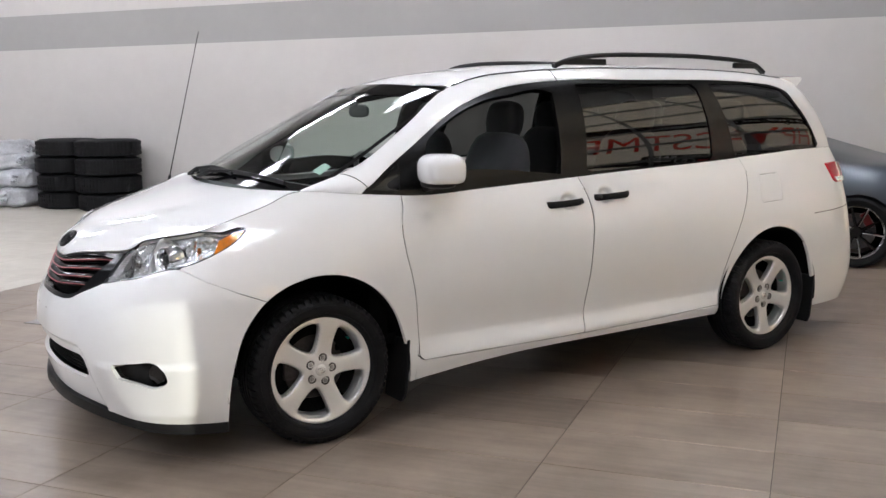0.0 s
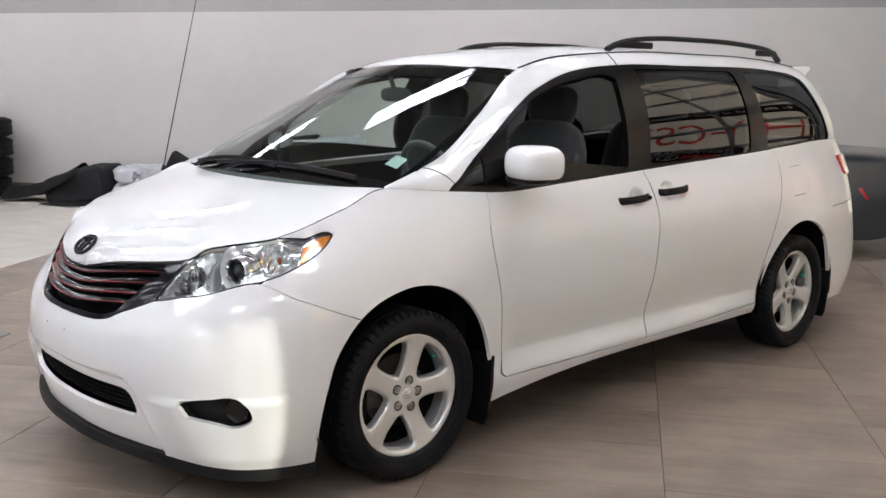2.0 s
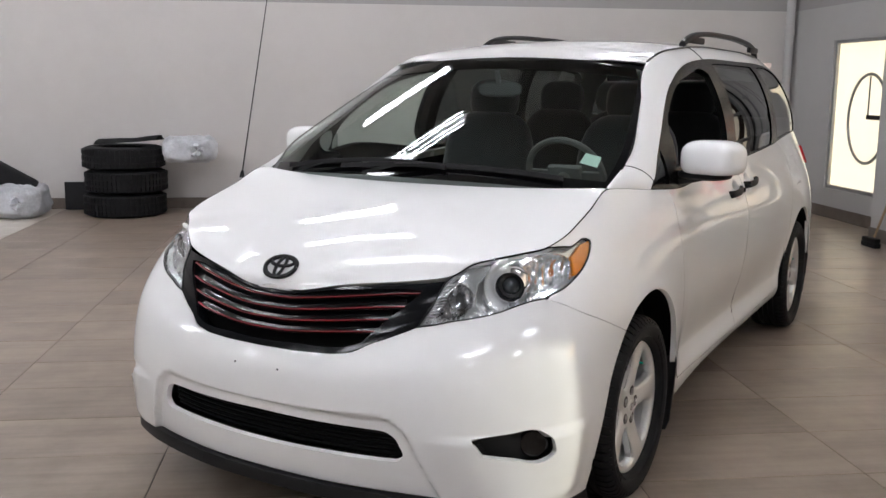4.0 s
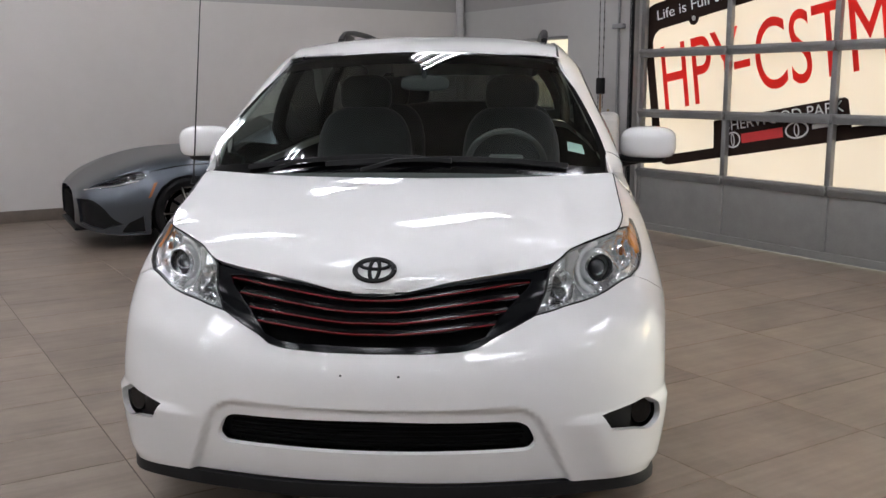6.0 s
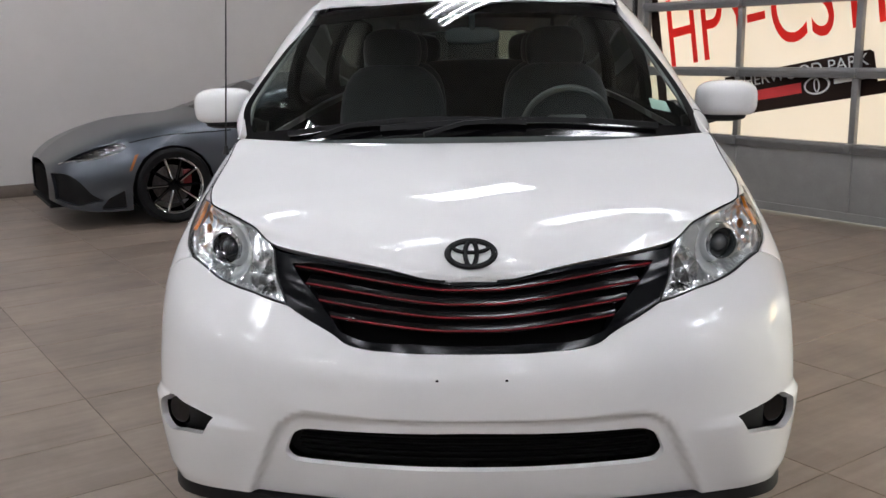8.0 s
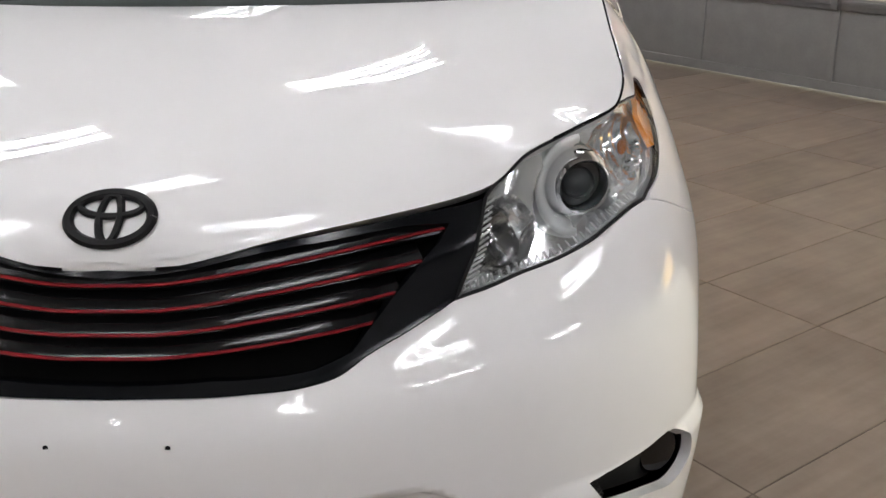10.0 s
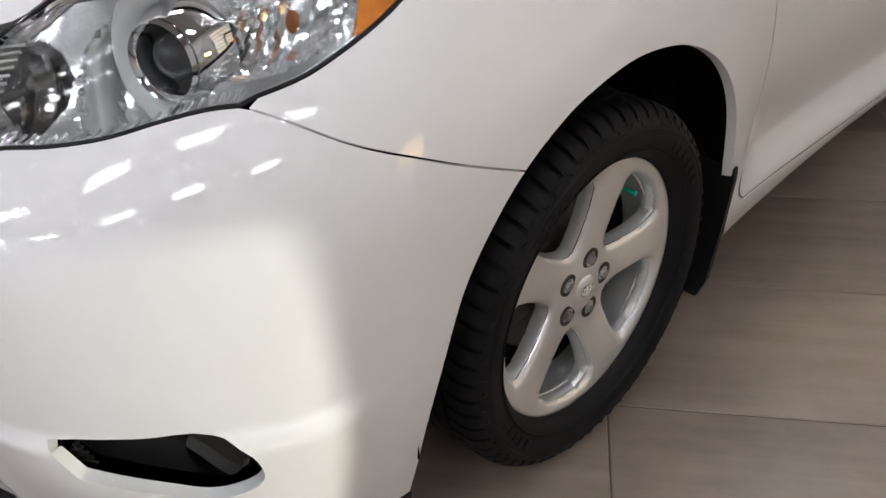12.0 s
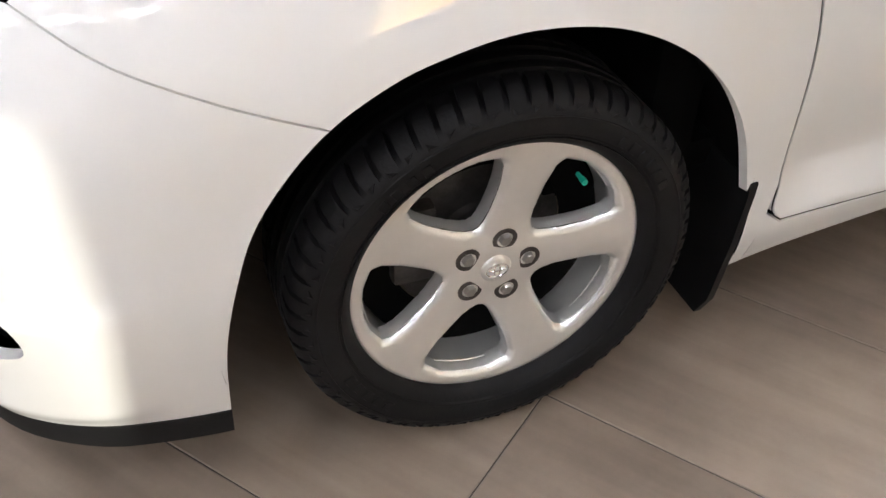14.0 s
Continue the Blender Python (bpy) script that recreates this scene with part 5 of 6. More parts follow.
# mud flaps
for s in (1, -1):
    for x, lean in ((-.455, -.03), (-3.475, -.02)):
        bm = bmesh.new()
        vs = []
        for z, y0, y1, dx in ((.43, .80, .968, .0), (.41, .79, .972, .004), (.30, .77, .966, .006), (.16, .765, .955, -lean * .5), (.125, .785, .945, -lean)):
            for t in (0, .014):
                vs.append([bm.verts.new((x + dx + t, s * y, z)) for y in (y0, (y0 + y1) / 2, y1)])
        for j in range(0, len(vs) - 2, 2):
            for o in (0, 1):
                for k in (0, 1):
                    bm.faces.new((vs[j + o][k], vs[j + o][k + 1], vs[j + 2 + o][k + 1], vs[j + 2 + o][k]))
            for k in (0, 2):
                bm.faces.new((vs[j][k], vs[j + 1][k], vs[j + 3][k], vs[j + 2][k]))
        for j in (0, len(vs) - 2):
            for k in (0, 1):
                bm.faces.new((vs[j][k], vs[j][k + 1], vs[j + 1][k + 1], vs[j + 1][k]))
        part("mud_flap", bm, BLACK, van, "black moulded mud flap")

# door handles, mirrors, tail lamps, rails
for s in (1, -1):
    for x0, x1, z in ((-1.305, -1.545, 1.022), (-1.635, -1.875, 1.043)):
        bm = bmesh.new()
        pts = []
        for k in range(13):
            t = k / 12
            x = x0 + (x1 - x0) * t
            uv = HULL.uv([(x, .93, z + .008 * t)], (1, .05, 1))
            out = .030 * math.sin(math.pi * min(1, max(0, t))) ** .35
            p = HULL.at(uv)[0]
            pts.append((p[0], s * (.926 + out), p[2]))
        sweep(bm, pts, [(-.008, -.014), (.004, -.018), (.009, -.010), (.009, .010), (.004, .018), (-.008, .014)])
        h = part("door_handle", bm, BLACK, van, "black door handle")
        bm = bmesh.new()
        rod(bm, (x1 + .02 if x0 > -1.6 else x0 - .02, s * .94, z + .006), (x1 + .02 if x0 > -1.6 else x0 - .02, s * .962, z + .006), .011, n=14)
        part("lock", bm, BLACK_GLOSS, h)
    bm = bmesh.new()
    blob(bm, (-.600, s * 1.035, 1.243), (.104, .124, .077), 3.2, 32, 20, Matrix.Rotation(s * radians(-14), 4, "Z"))
    for v in bm.verts:
        if v.co.z < 1.185:
            v.co.z = 1.185 + (v.co.z - 1.185) * .3
    mirror = part("side_mirror", bm, PAINT, van, "white door mirror on a black foot", smooth=True)
    bm = bmesh.new()
    blob(bm, (-.600, s * 1.00, 1.176), (.075, .115, .022), 2.6, 24, 10, Matrix.Rotation(s * radians(-14), 4, "Z"))
    rod(bm, (-.60, s * .86, 1.150), (-.60, s * .99, 1.172), .030, .022)
    part("mirror_foot", bm, BLACK, mirror)
    bm = bmesh.new()
    blob(bm, (-.682, s * 1.045, 1.245), (.006, .100, .058), 4, 20, 10, Matrix.Rotation(s * radians(-14), 4, "Z"))
    part("mirror_glass", bm, CHROME, mirror)
    tl = HULL.uv([(x, .82, z) for x, z in ((-3.715, 1.135), (-3.82, 1.14), (-3.96, 1.13), (-4.0, 1.06), (-3.96, 1.012), (-3.80, 1.010), (-3.765, 1.03))], (1, .1, 1))
    tail = panel("tail_lamp", HULL, tl, RED_LENS, van, s, depth=.03, gap=0, lift=.012, step=.02, label="red tail lamp")
    t2 = HULL.uv([(x, .82, z) for x, z in ((-3.775, 1.045), (-3.97, 1.04), (-3.95, 1.016), (-3.80, 1.014))], (1, .1, 1))
    panel("reverse_lens", HULL, t2, CHROME_DULL, tail, s, depth=.002, gap=0, lift=.0135, step=.02)
    bm = bmesh.new()
    rail_pts = [(-1.63, .575, 1.752), (-1.70, .578, 1.778), (-1.80, .580, 1.800), (-1.95, .580, 1.815), (-2.2, .580, 1.824), (-2.6, .575, 1.826), (-3.0, .568, 1.814), (-3.2, .560, 1.800), (-3.32, .553, 1.778), (-3.41, .545, 1.735)]
    fine = pchip(np.linspace(0, 9, 40), np.arange(10), rail_pts)
    sweep(bm, [(x, s * y, z) for x, y, z in fine], [(-.016, -.012), (.016, -.012), (.018, .004), (.010, .014), (-.010, .014), (-.018, .004)])
    for x, l in ((-1.86, .30), (-3.20, .22)):
        z = np.interp(-x, [-p[0] for p in rail_pts], [p[2] for p in rail_pts])
        box(bm, (x, s * .575, z - .026), (l, .026, .036), .01)
    part("roof_rail", bm, BLACK, van, "black roof rail")
    # drip joint along the roof
    bm = bmesh.new()
    jp = pchip(np.linspace(ST[12] + .02, ST[17], 80), ST[9:], LR)
    sweep(bm, [(x, s * (y - .004), z + .0015) for x, y, z in jp], round_section(.0055, 6))
    part("roof_joint", bm, BLACK, van)

for s in (1, -1):
    joint = HULL.uv([(-3.47, .94, .835), (-3.66, .92, .84), (-3.86, .86, .85), (-4.02, .75, .86)], (1, .2, 1))
    part("bumper_joint", sweep(bmesh.new(), [(x, s * y, z) for x, y, z in HULL.at(curved(joint, 5))], round_section(.0022, 5)), DARK, van)

# small lip at the rear end of the roof
bm = bmesh.new()
sweep(bm, [(-3.72 - .06 * (1 - (k / 10) ** 2), .585 * k / 10, 1.716 - .016 * abs(k / 10) ** 4) for k in range(-10, 11)], [(.26, -.012), (.12, .004), (.0, .006), (-.020, .003), (-.028, -.005), (-.024, -.016), (.015, -.06), (.06, -.12), (.26, -.13)])
part("roof_lip", bm, PAINT, van)

# joints across the roof frame over the front door and at the foot of the screen pillar
for s in (1, -1):
    u_, v_ = SIDE.uv([(-1.551, .702, 1.671)])[0]
    bm = sweep(bmesh.new(), [(p[0], s * (p[1] + (.062 if s < 0 else 0)), p[2]) for p in SIDE.at([(u_, v_ + (GV - v_) * k / 8) for k in range(9)])], round_section(.0028, 5), [(1, 0, 0)] * 9)
    part("pillar_joint", bm, DARK, van)
    if s > 0:
        a, b = SIDE.uv([(-.19, .80, 1.222), (-.285, .885, 1.168)])
        bm = sweep(bmesh.new(), [tuple(p) for p in SIDE.at([a + (b - a) * k / 6 for k in range(7)])], round_section(.0022, 5), [(1, 0, 0)] * 7)
        part("pillar_joint", bm, DARK, van)

# flanges under the rear corners of the hood, and the joint that shows beside it
for s in (1, -1):
    line = [(.43 + .57 * k / 30, s * (.9965 if k > 6 else .9985)) for k in range(31)]
    pts = HOOD.at(line) - HOOD.normal(line) * .0012
    part("hood_joint", sweep(bmesh.new(), [tuple(p) for p in pts], round_section(.0024, 6)), DARK, van)
    bm = bmesh.new()
    edge = pchip(np.linspace(ST[7], ST[10], 24), ST, L6)
    sweep(bm, [(x, s * (y - .004), z - .008) for x, y, z in edge], [(-.048 * (s > 0), -.004), (.048 * (s < 0), -.004), (.048 * (s < 0), .002), (-.048 * (s > 0), .002)])
    part("hood_flange", bm, DARK, van)

# screen edge, cowl, wipers, aerial
outer = np.array([(.0, -.999), (1, -.999), (1, .999), (0, .999)])
hole = np.array([(.085, -.955), (.30, -.965), (.96, -.97), (.975, -.93), (.975, .93), (.96, .97), (.30, .965), (.085, .955), (.075, .6), (.07, 0), (.075, -.6)])
panel("screen_border", SCREEN, outer, BLACK_GLOSS, van, holes=[hole], gap=0, depth=0, lift=.0012, step=.04)
shade = np.array([(.87, -.965), (.975, -.93), (.975, .93), (.87, .965)])
panel("shade_band", SCREEN, shade, GLASS_DARK, van, gap=0, depth=0, lift=.0022, step=.05)
for y0, y1, u0, u1 in ((-.30, .62, .035, .075), (-.62, .18, .03, .085)):
    bm = bmesh.new()
    pts = []
    for k in range(21):
        t = k / 20
        uv = [(u0 + (u1 - u0) * math.sin(t * 2.6) ** 1.0 * .9, y0 / .79 + (y1 - y0) / .79 * t)]
        pts.append(Vector(SCREEN.at(uv)[0]) + Vector(SCREEN.normal(uv)[0]) * .018)
    sweep(bm, pts, [(-.008, -.010), (.008, -.010), (.004, .008), (-.004, .008)])
    wiper = part("wiper", bm, BLACK, van, "black windscreen wiper")
    bm = bmesh.new()
    a, b = pts[10], Vector(SCREEN.at([(.0, (y0 if y0 < -.5 else y0 + .05) / .79 + .12)])[0]) + Vector((.02, 0, .012))
    sweep(bm, [b, b * .6 + a * .4 + Vector((0, 0, .018)), a], [(-.010, -.006), (.010, -.006), (.008, .008), (-.008, .008)])
    part("wiper_arm", bm, BLACK, wiper)
bm = bmesh.new()
rod(bm, (.145, -.842, 1.120), (.140, -.842, 1.150), .012, .007)
rod(bm, (.140, -.842, 1.15), (-.075, -.845, 1.99), .0032, .0018, 8)
part("aerial", bm, BLACK, van, "thin black rod aerial")

# sticker inside the screen
st = SCREEN.uv([(-.10, .655, 1.268), (-.165, .655, 1.306), (-.165, .722, 1.302), (-.10, .730, 1.264)])
panel("sticker", SCREEN, st, STICKER, van, gap=0, depth=0, lift=-.004, step=.03, label="pale green paper sticker")

# cabin
panel("headliner", ROOF, np.array([(0.02, -.97), (ROOF.us[-1], -.97), (ROOF.us[-1], .97), (0.02, .97)]), TRIM_LIGHT, van, gap=0, step=.1, depth=0, lift=-.045)
for s in (1, -1):
    panel("pillar_lining", SIDE, np.vstack([[(G0, .0)], bl[:1], bt[::-1], bl[-1:], [(G1, 0), (G1, .10), (5.62, .10), (5.70, .50), (G1, .50), (G1, GV), (G0, GV)]]), TRIM_LIGHT, van, s, depth=0, gap=.004, lift=-.028)
bm = bmesh.new()
sweep(bm, [(-.14, -.76, 1.05), (-.14, .76, 1.05)], [(-.33, -.30), (.20, -.30), (.22, .02), (.10, .085), (-.08, .10), (-.28, .02), (-.36, -.10)])
part("dashboard", bm, TRIM, van, "dark grey dashboard")
bm = bmesh.new()
m = Matrix.Translation((-.60, .387, 1.140)) @ Matrix.Rotation(radians(-64), 4, "Y")
spin(bm, [(.178 + .015 * math.cos(a), .015 * math.sin(a)) for a in np.linspace(0, 2 * math.pi, 9)[:-1]], 40, "z")
box(bm, (0, 0, 0), (.10, .16, .04), .015)
box(bm, (0, 0, 0), (.05, .34, .018), .006)
rod(bm, (0, 0, 0), (0, 0, -.25), .03)
bm.transform(m)
part("steering_wheel", bm, WHEEL_GREY, van)
bm = bmesh.new()
blob(bm, (-.70, 0, 1.515), (.016, .115, .036), 3, 20, 12)
rod(bm, (-.69, 0, 1.54), (-.665, 0, 1.60), .012)
part("rear_view_mirror", bm, TRIM, van)


def car_seat(x, y, wide, name="car_seat"):
    bm = bmesh.new()
    blob(bm, (x, y, .66), (.27, wide, .10), 3.2, 20, 12)
    seat = part(name, bm, FABRIC, van, "grey cloth car seat", smooth=True)
    bm = bmesh.new()
    blob(bm, (x - .30, y, 1.00), (.095, wide * 1.02, .40), 3.4, 20, 14, Matrix.Rotation(radians(-12), 4, "Y"))
    part("backrest", bm, FABRIC, seat, smooth=True)
    for dy in ((0,) if wide < .35 else (-wide * .6, wide * .6)):
        bm = bmesh.new()
        blob(bm, (x - .40, y + dy, 1.455), (.06, .145, .11), 3, 16, 10, Matrix.Rotation(radians(-8), 4, "Y"))
        rod(bm, (x - .38, y + dy - .05, 1.25), (x - .40, y + dy - .05, 1.38), .007, n=6)
        rod(bm, (x - .38, y + dy + .05, 1.25), (x - .40, y + dy + .05, 1.38), .007, n=6)
        part("headrest", bm, FABRIC, seat, smooth=True)


for x, y, wd in ((-1.02, .40, .26), (-1.02, -.40, .26), (-2.0, .42, .25), (-2.0, -.42, .25), (-2.85, 0, .62)):
    car_seat(x, y, wd)
bm = bmesh.new()
box(bm, (-1.9, 0, .42), (3.6, 1.70, .06), .02)
box(bm, (-.35, 0, .70), (.10, 1.70, .60), .02)
part("cabin_floor", bm, DARK, van)

# ---------------------------------------------------------------- the print on the door
S0 = math.atan(.170)
SX, SZ = -3.875, .669


def on_sign(along, up):
    return (SX + along * math.cos(S0) - up * math.sin(S0), SZ + along * math.sin(S0) + up * math.cos(S0))


def printed(name, pts, material, off, label=""):
    return part(name, slanted([on_sign(*p) for p in pts], off), material, sign, label)


def corner(cx, cy, r, a0, a1, n=8):
    return [(cx + r * math.cos(radians(a0 + (a1 - a0) * k / n)), cy + r * math.sin(radians(a0 + (a1 - a0) * k / n))) for k in range(n + 1)]


PL, PH = 4.55, 1.65
MID = 1.75
TOP_IN, LOW_IN = PH - .27, .102
printed("frame_print", [(MID, 0)] + corner(.20, .20, .20, 270, 180) + corner(.20, PH - .20, .20, 180, 90) + [(MID, PH), (MID, TOP_IN)] + corner(.25, TOP_IN - .14, .14, 90, 180) + corner(.25, LOW_IN + .14, .14, 180, 270) + [(.80, LOW_IN), (.83, .36), (MID, .36)], FILM_DARK, .004, "dark printed frame")
printed("frame_print", [(MID, 0), (MID, .36), (2.27, .36), (2.30, .335), (2.31, LOW_IN)] + corner(PL - .25, LOW_IN + .14, .14, 270, 360) + corner(PL - .25, TOP_IN - .14, .14, 0, 90) + [(MID, TOP_IN), (MID, PH)] + corner(PL - .20, PH - .20, .20, 90, 0) + corner(PL - .20, .20, .20, 360, 270), FILM_DARK, .004, "dark printed frame")
for k in (.69, PL - .69):
    printed("hole_print", corner(k, PH - .262, .066, 0, 345, 22), FILM_DARK, .0075)
    printed("hole_print", corner(k, PH - .262, .025, 0, 345, 18), FILM, .009)


def sign_text(text, along, up, length, cap, material, off, label="", thin=0.0):
    c = bpy.data.curves.new("lettering", "FONT")
    c.body, c.size, c.extrude, c.resolution_u = text, 1.0, .0006, 8
    c.offset = -thin
    tmp = new("lettering", c)
    bpy.context.view_layer.update()
    me = bpy.data.meshes.new_from_object(tmp.evaluated_get(bpy.context.evaluated_depsgraph_get()))
    bpy.data.objects.remove(tmp)
    bpy.data.curves.remove(c)
    co = np.array([v.co[:] for v in me.vertices])
    lo, hi = co.min(0), co.max(0)
    f = np.array([length / (hi[0] - lo[0]), cap / (hi[1] - min(lo[1], 0) - (0 if lo[1] > -.05 else .15)), 1])
    me.transform(Matrix.Translation((*[on_sign(along, up)[0]], WB + .10 - off, on_sign(along, up)[1])) @ Matrix.Rotation(-S0, 4, "Y") @ Matrix.Rotation(radians(90), 4, "X") @ Matrix.Diagonal((f[0], f[1], 1, 1)) @ Matrix.Translation((-lo[0], 0, 0)))
    # each letter a piece of its own: joined faces, and what stands over them (the dot of an i)
    owner = list(range(len(me.vertices)))

    def root(k):
        while owner[k] != k:
            owner[k] = owner[owner[k]]
            k = owner[k]
        return k
    for e in me.edges:
        owner[root(e.vertices[0])] = root(e.vertices[1])
    spans = {}
    for k in range(len(owner)):
        lo_, hi_ = spans.get(root(k), (9, -9))
        spans[root(k)] = (min(lo_, co[k, 0]), max(hi_, co[k, 0]))
    runs = []
    for r, (p, q) in sorted(spans.items(), key=lambda v: v[1][0]):
        if runs and (p + q) / 2 < runs[-1][1]:
            runs[-1][1] = max(runs[-1][1], q)
            runs[-1][2].add(r)
        else:
            runs.append([p, q, {r}])
    for p, q, roots in runs:
        ids = [k for k in range(len(owner)) if root(k) in roots]
        at = {k: n_ for n_, k in enumerate(ids)}
        faces = [tuple(at[v] for v in f.vertices) for f in me.polygons if f.vertices[0] in at]
        mesh_object("letter", [me.vertices[k].co for k in ids], faces, material, sign, False, label)
    bpy.data.meshes.remove(me)


for word, a0, a1 in (("HPY", .215, 1.215), ("CSTMR", 1.39, 3.09)):
    sign_text(word, a0, .553, a1 - a0, .645, FILM_RED, .010, "large red printed letters")
printed("dash_print", [(1.135, .80), (1.325, .80), (1.325, .87), (1.135, .87)], FILM_RED, .010)
for words, a0, a1 in (("Life is Full", .21, .90), ("of Happy Customers", .97, 2.08)):
    sign_text(words, a0, PH - .175, a1 - a0, .100, PRINT_WHITE, .0085, "white printed slogan")
# dealer strip: the town's name in letters, the marks and brand words as plain bars and ovals
sign_text("SHERWOOD PARK", .965, .243, 1.29, .098, PRINT_WHITE, .0085, "white printed town name")
for a0, a1, u0, u1, m_ in ((1.15, 1.62, .105, .195, PRINT_RED), (1.93, 2.22, .135, .175, PRINT_WHITE)):
    printed("word_bar", [(a0, u0), (a1, u0), (a1, u1), (a0, u1)], m_, .0085)
for c_, rx in ((1.05, .088), (1.77, .125)):
    for k_, (fx, fz, m_) in enumerate(((1, .078, PRINT_WHITE), (.84, .062, FILM_DARK), (.24, .060, PRINT_WHITE), (.12, .046, FILM_DARK))):
        printed("oval_print", [(c_ + fx * rx * math.cos(t), .150 + fz * math.sin(t)) for t in np.linspace(0, 2 * math.pi, 28)[:-1]], m_, .0085 + .0015 * k_)

# window beside the door
win = thing("window_1", "fixed window with a pale printed film and an oval mark", "window", ROOM.copy(), kind="structure")
part("window_film", slab((WIN[0], WR + .06, WIN[2]), (WIN[1], WR + .064, WIN[3])), FILM_WHITE, win)
bm = bmesh.new()
for lo, hi in (((WIN[0], WR + .02, WIN[2]), (WIN[0] + .04, WR + .06, WIN[3])), ((WIN[1] - .04, WR + .02, WIN[2]), (WIN[1], WR + .06, WIN[3])), ((WIN[0] + .04, WR + .02, WIN[3] - .04), (WIN[1] - .04, WR + .06, WIN[3])), ((WIN[0] + .04, WR + .02, WIN[2]), (WIN[1] - .04, WR + .06, WIN[2] + .04))):
    box(bm, [(p + q) / 2 for p, q in zip(lo, hi)], [q - p for p, q in zip(lo, hi)], .004)
part("window_frame", bm, ALU, win)
bm = bmesh.new()
sweep(bm, [(-6.30 + .40 * math.cos(t), WR + .055, 1.20 + .50 * math.sin(t)) for t in np.linspace(0, 2 * math.pi, 49)], round_section(.018, 6), [(0, 1, 0)] * 49, cap=False)
part("oval_print", bm, ALU, win)
bm = box(box(bmesh.new(), (-6.12, WR + .056, 1.22), (.42, .006, .05)), (-6.30, WR + .056, 1.45), (.02, .006, .45))
part("mark_bar", bm, BLACK, win)

# post, chains, pipe and broom by the door
bollard = thing("bollard", "white painted steel guard post on the floor", "bollard", rm(-4.25, 4.88))
bm = spin(bmesh.new(), [(.0001, 1.235), (.06, 1.228), (.105, 1.20), (.118, 1.16), (.118, .0), (.0001, .0)], 32, "z", closed=False)
part("post", bm, WHITE_PAINT, bollard, smooth=False)
bm = spin(bmesh.new(), [(.119, 1.15), (.121, 1.145), (.121, 1.135), (.119, 1.13)], 32, "z")
part("seam_ring", bm, WHITE_PAINT, bollard)
chain = thing("hoist_chain", "grey hanging door hoist chain with a dark weight", "chain", rm(-4.50, 4.98))
for dx in (-.035, .035):
    bm = bmesh.new()
    for k in range(64):
        z = 1.28 + k * .045
        blob(bm, (dx, 0, z), (.007 if k % 2 else .003, .003 if k % 2 else .007, .026), 2, 6, 4)
    part("chain_run", bm, STEEL, chain)
bm = box(bmesh.new(), (0, 0, 1.50), (.085, .06, .17), .01)
part("chain_box", bm, BLACK, chain)
bm = rod(bmesh.new(), (0, 0, .55), (0, 0, 1.43), .012, n=8)
part("pull_rope", bm, BROWN, chain)
pipe = thing("wall_pipe", "grey painted pipe in the corner of the walls", "pipe", rm(WA + .10, WR - .10))
part("tube_run", rod(bmesh.new(), (0, 0, 0), (0, 0, TOP), .055, n=20), WALL_GREY, pipe)
for z in (2.2, 4.4):
    part("collar", rod(bmesh.new(), (0, 0, z), (0, 0, z + .09), .066, n=20), WALL_GREY, pipe)
broom = thing("broom", "wooden broom leaning against the grey wall", "broom", rm(-4.78, 4.90))
part("stick", rod(bmesh.new(), (0, 0, .10), (.28, .20, 1.25), .012, n=10), WOOD, broom)
bm = bmesh.new()
box(bm, (-.02, -.02, .07), (.24, .06, .05), .01)
box(bm, (-.02, -.02, .025), (.25, .07, .05), .012)
part("brush", bm, BLACK, broom)
conduit = thing("wall_conduit", "thin steel conduit with a junction box", "conduit", rm(-4.36, WB - .03))
part("tube_run", rod(bmesh.new(), (0, 0, .2), (0, 0, 4.2), .016, n=10), ALU, conduit)
part("junction_box", box(bmesh.new(), (.0, 0, 2.12), (.16, .05, .05), .006), ALU, conduit)
part("switch_box", box(bmesh.new(), (.10, -.02, .42), (.10, .10, .22), .012), BLACK, conduit)

# cover of a floor box let into the tiles
plate = thing("floor_plate", "small grey steel cover plate let into the floor", "floor plate", rm(-.985, -2.355, 0))
part("cover", box(bmesh.new(), (0, 0, .0006), (.142, .302, .005), .0012), COVER, plate)
part("rim", blocks(((-.0765, -.1565, -.002), (-.072, .1565, .0014)), ((.072, -.1565, -.002), (.0765, .1565, .0014)), ((-.072, -.1565, -.002), (.072, -.152, .0014)), ((-.072, .152, -.002), (.072, .1565, .0014))), DARK, plate, "dark joint round the cover")

# ---------------------------------------------------------------- tyres, bags and trim along the wall
def loose_tyre(m, r=.45, h=.265, name="loose_tyre"):
    t = thing(name, "black used tyre lying flat in a stack", "tyre", m, "stacked tyres")
    prof = [(r * .58, .02), (r * .66, .004), (r * .85, 0), (r * .95, .018), (r * .99, .05), (r, h * .35), (r, h * .65), (r * .99, h - .05), (r * .95, h - .018), (r * .85, h), (r * .66, h - .004), (r * .58, h - .02), (r * .62, h * .5)]
    bm = spin(bmesh.new(), prof, 48, "z")
    part("casing", bm, RUBBER, t)
    bm = bmesh.new()
    for k in range(56):
        a = 2 * math.pi * k / 56
        for z in (h * .22, h * .5, h * .78):
            box(bm, ((r + .002) * math.cos(a), (r + .002) * math.sin(a), z), (.012, r * .085, h * .20), 0, Matrix.Rotation(a, 4, "Z"))
    part("tread", bm, RUBBER, t)
    return t


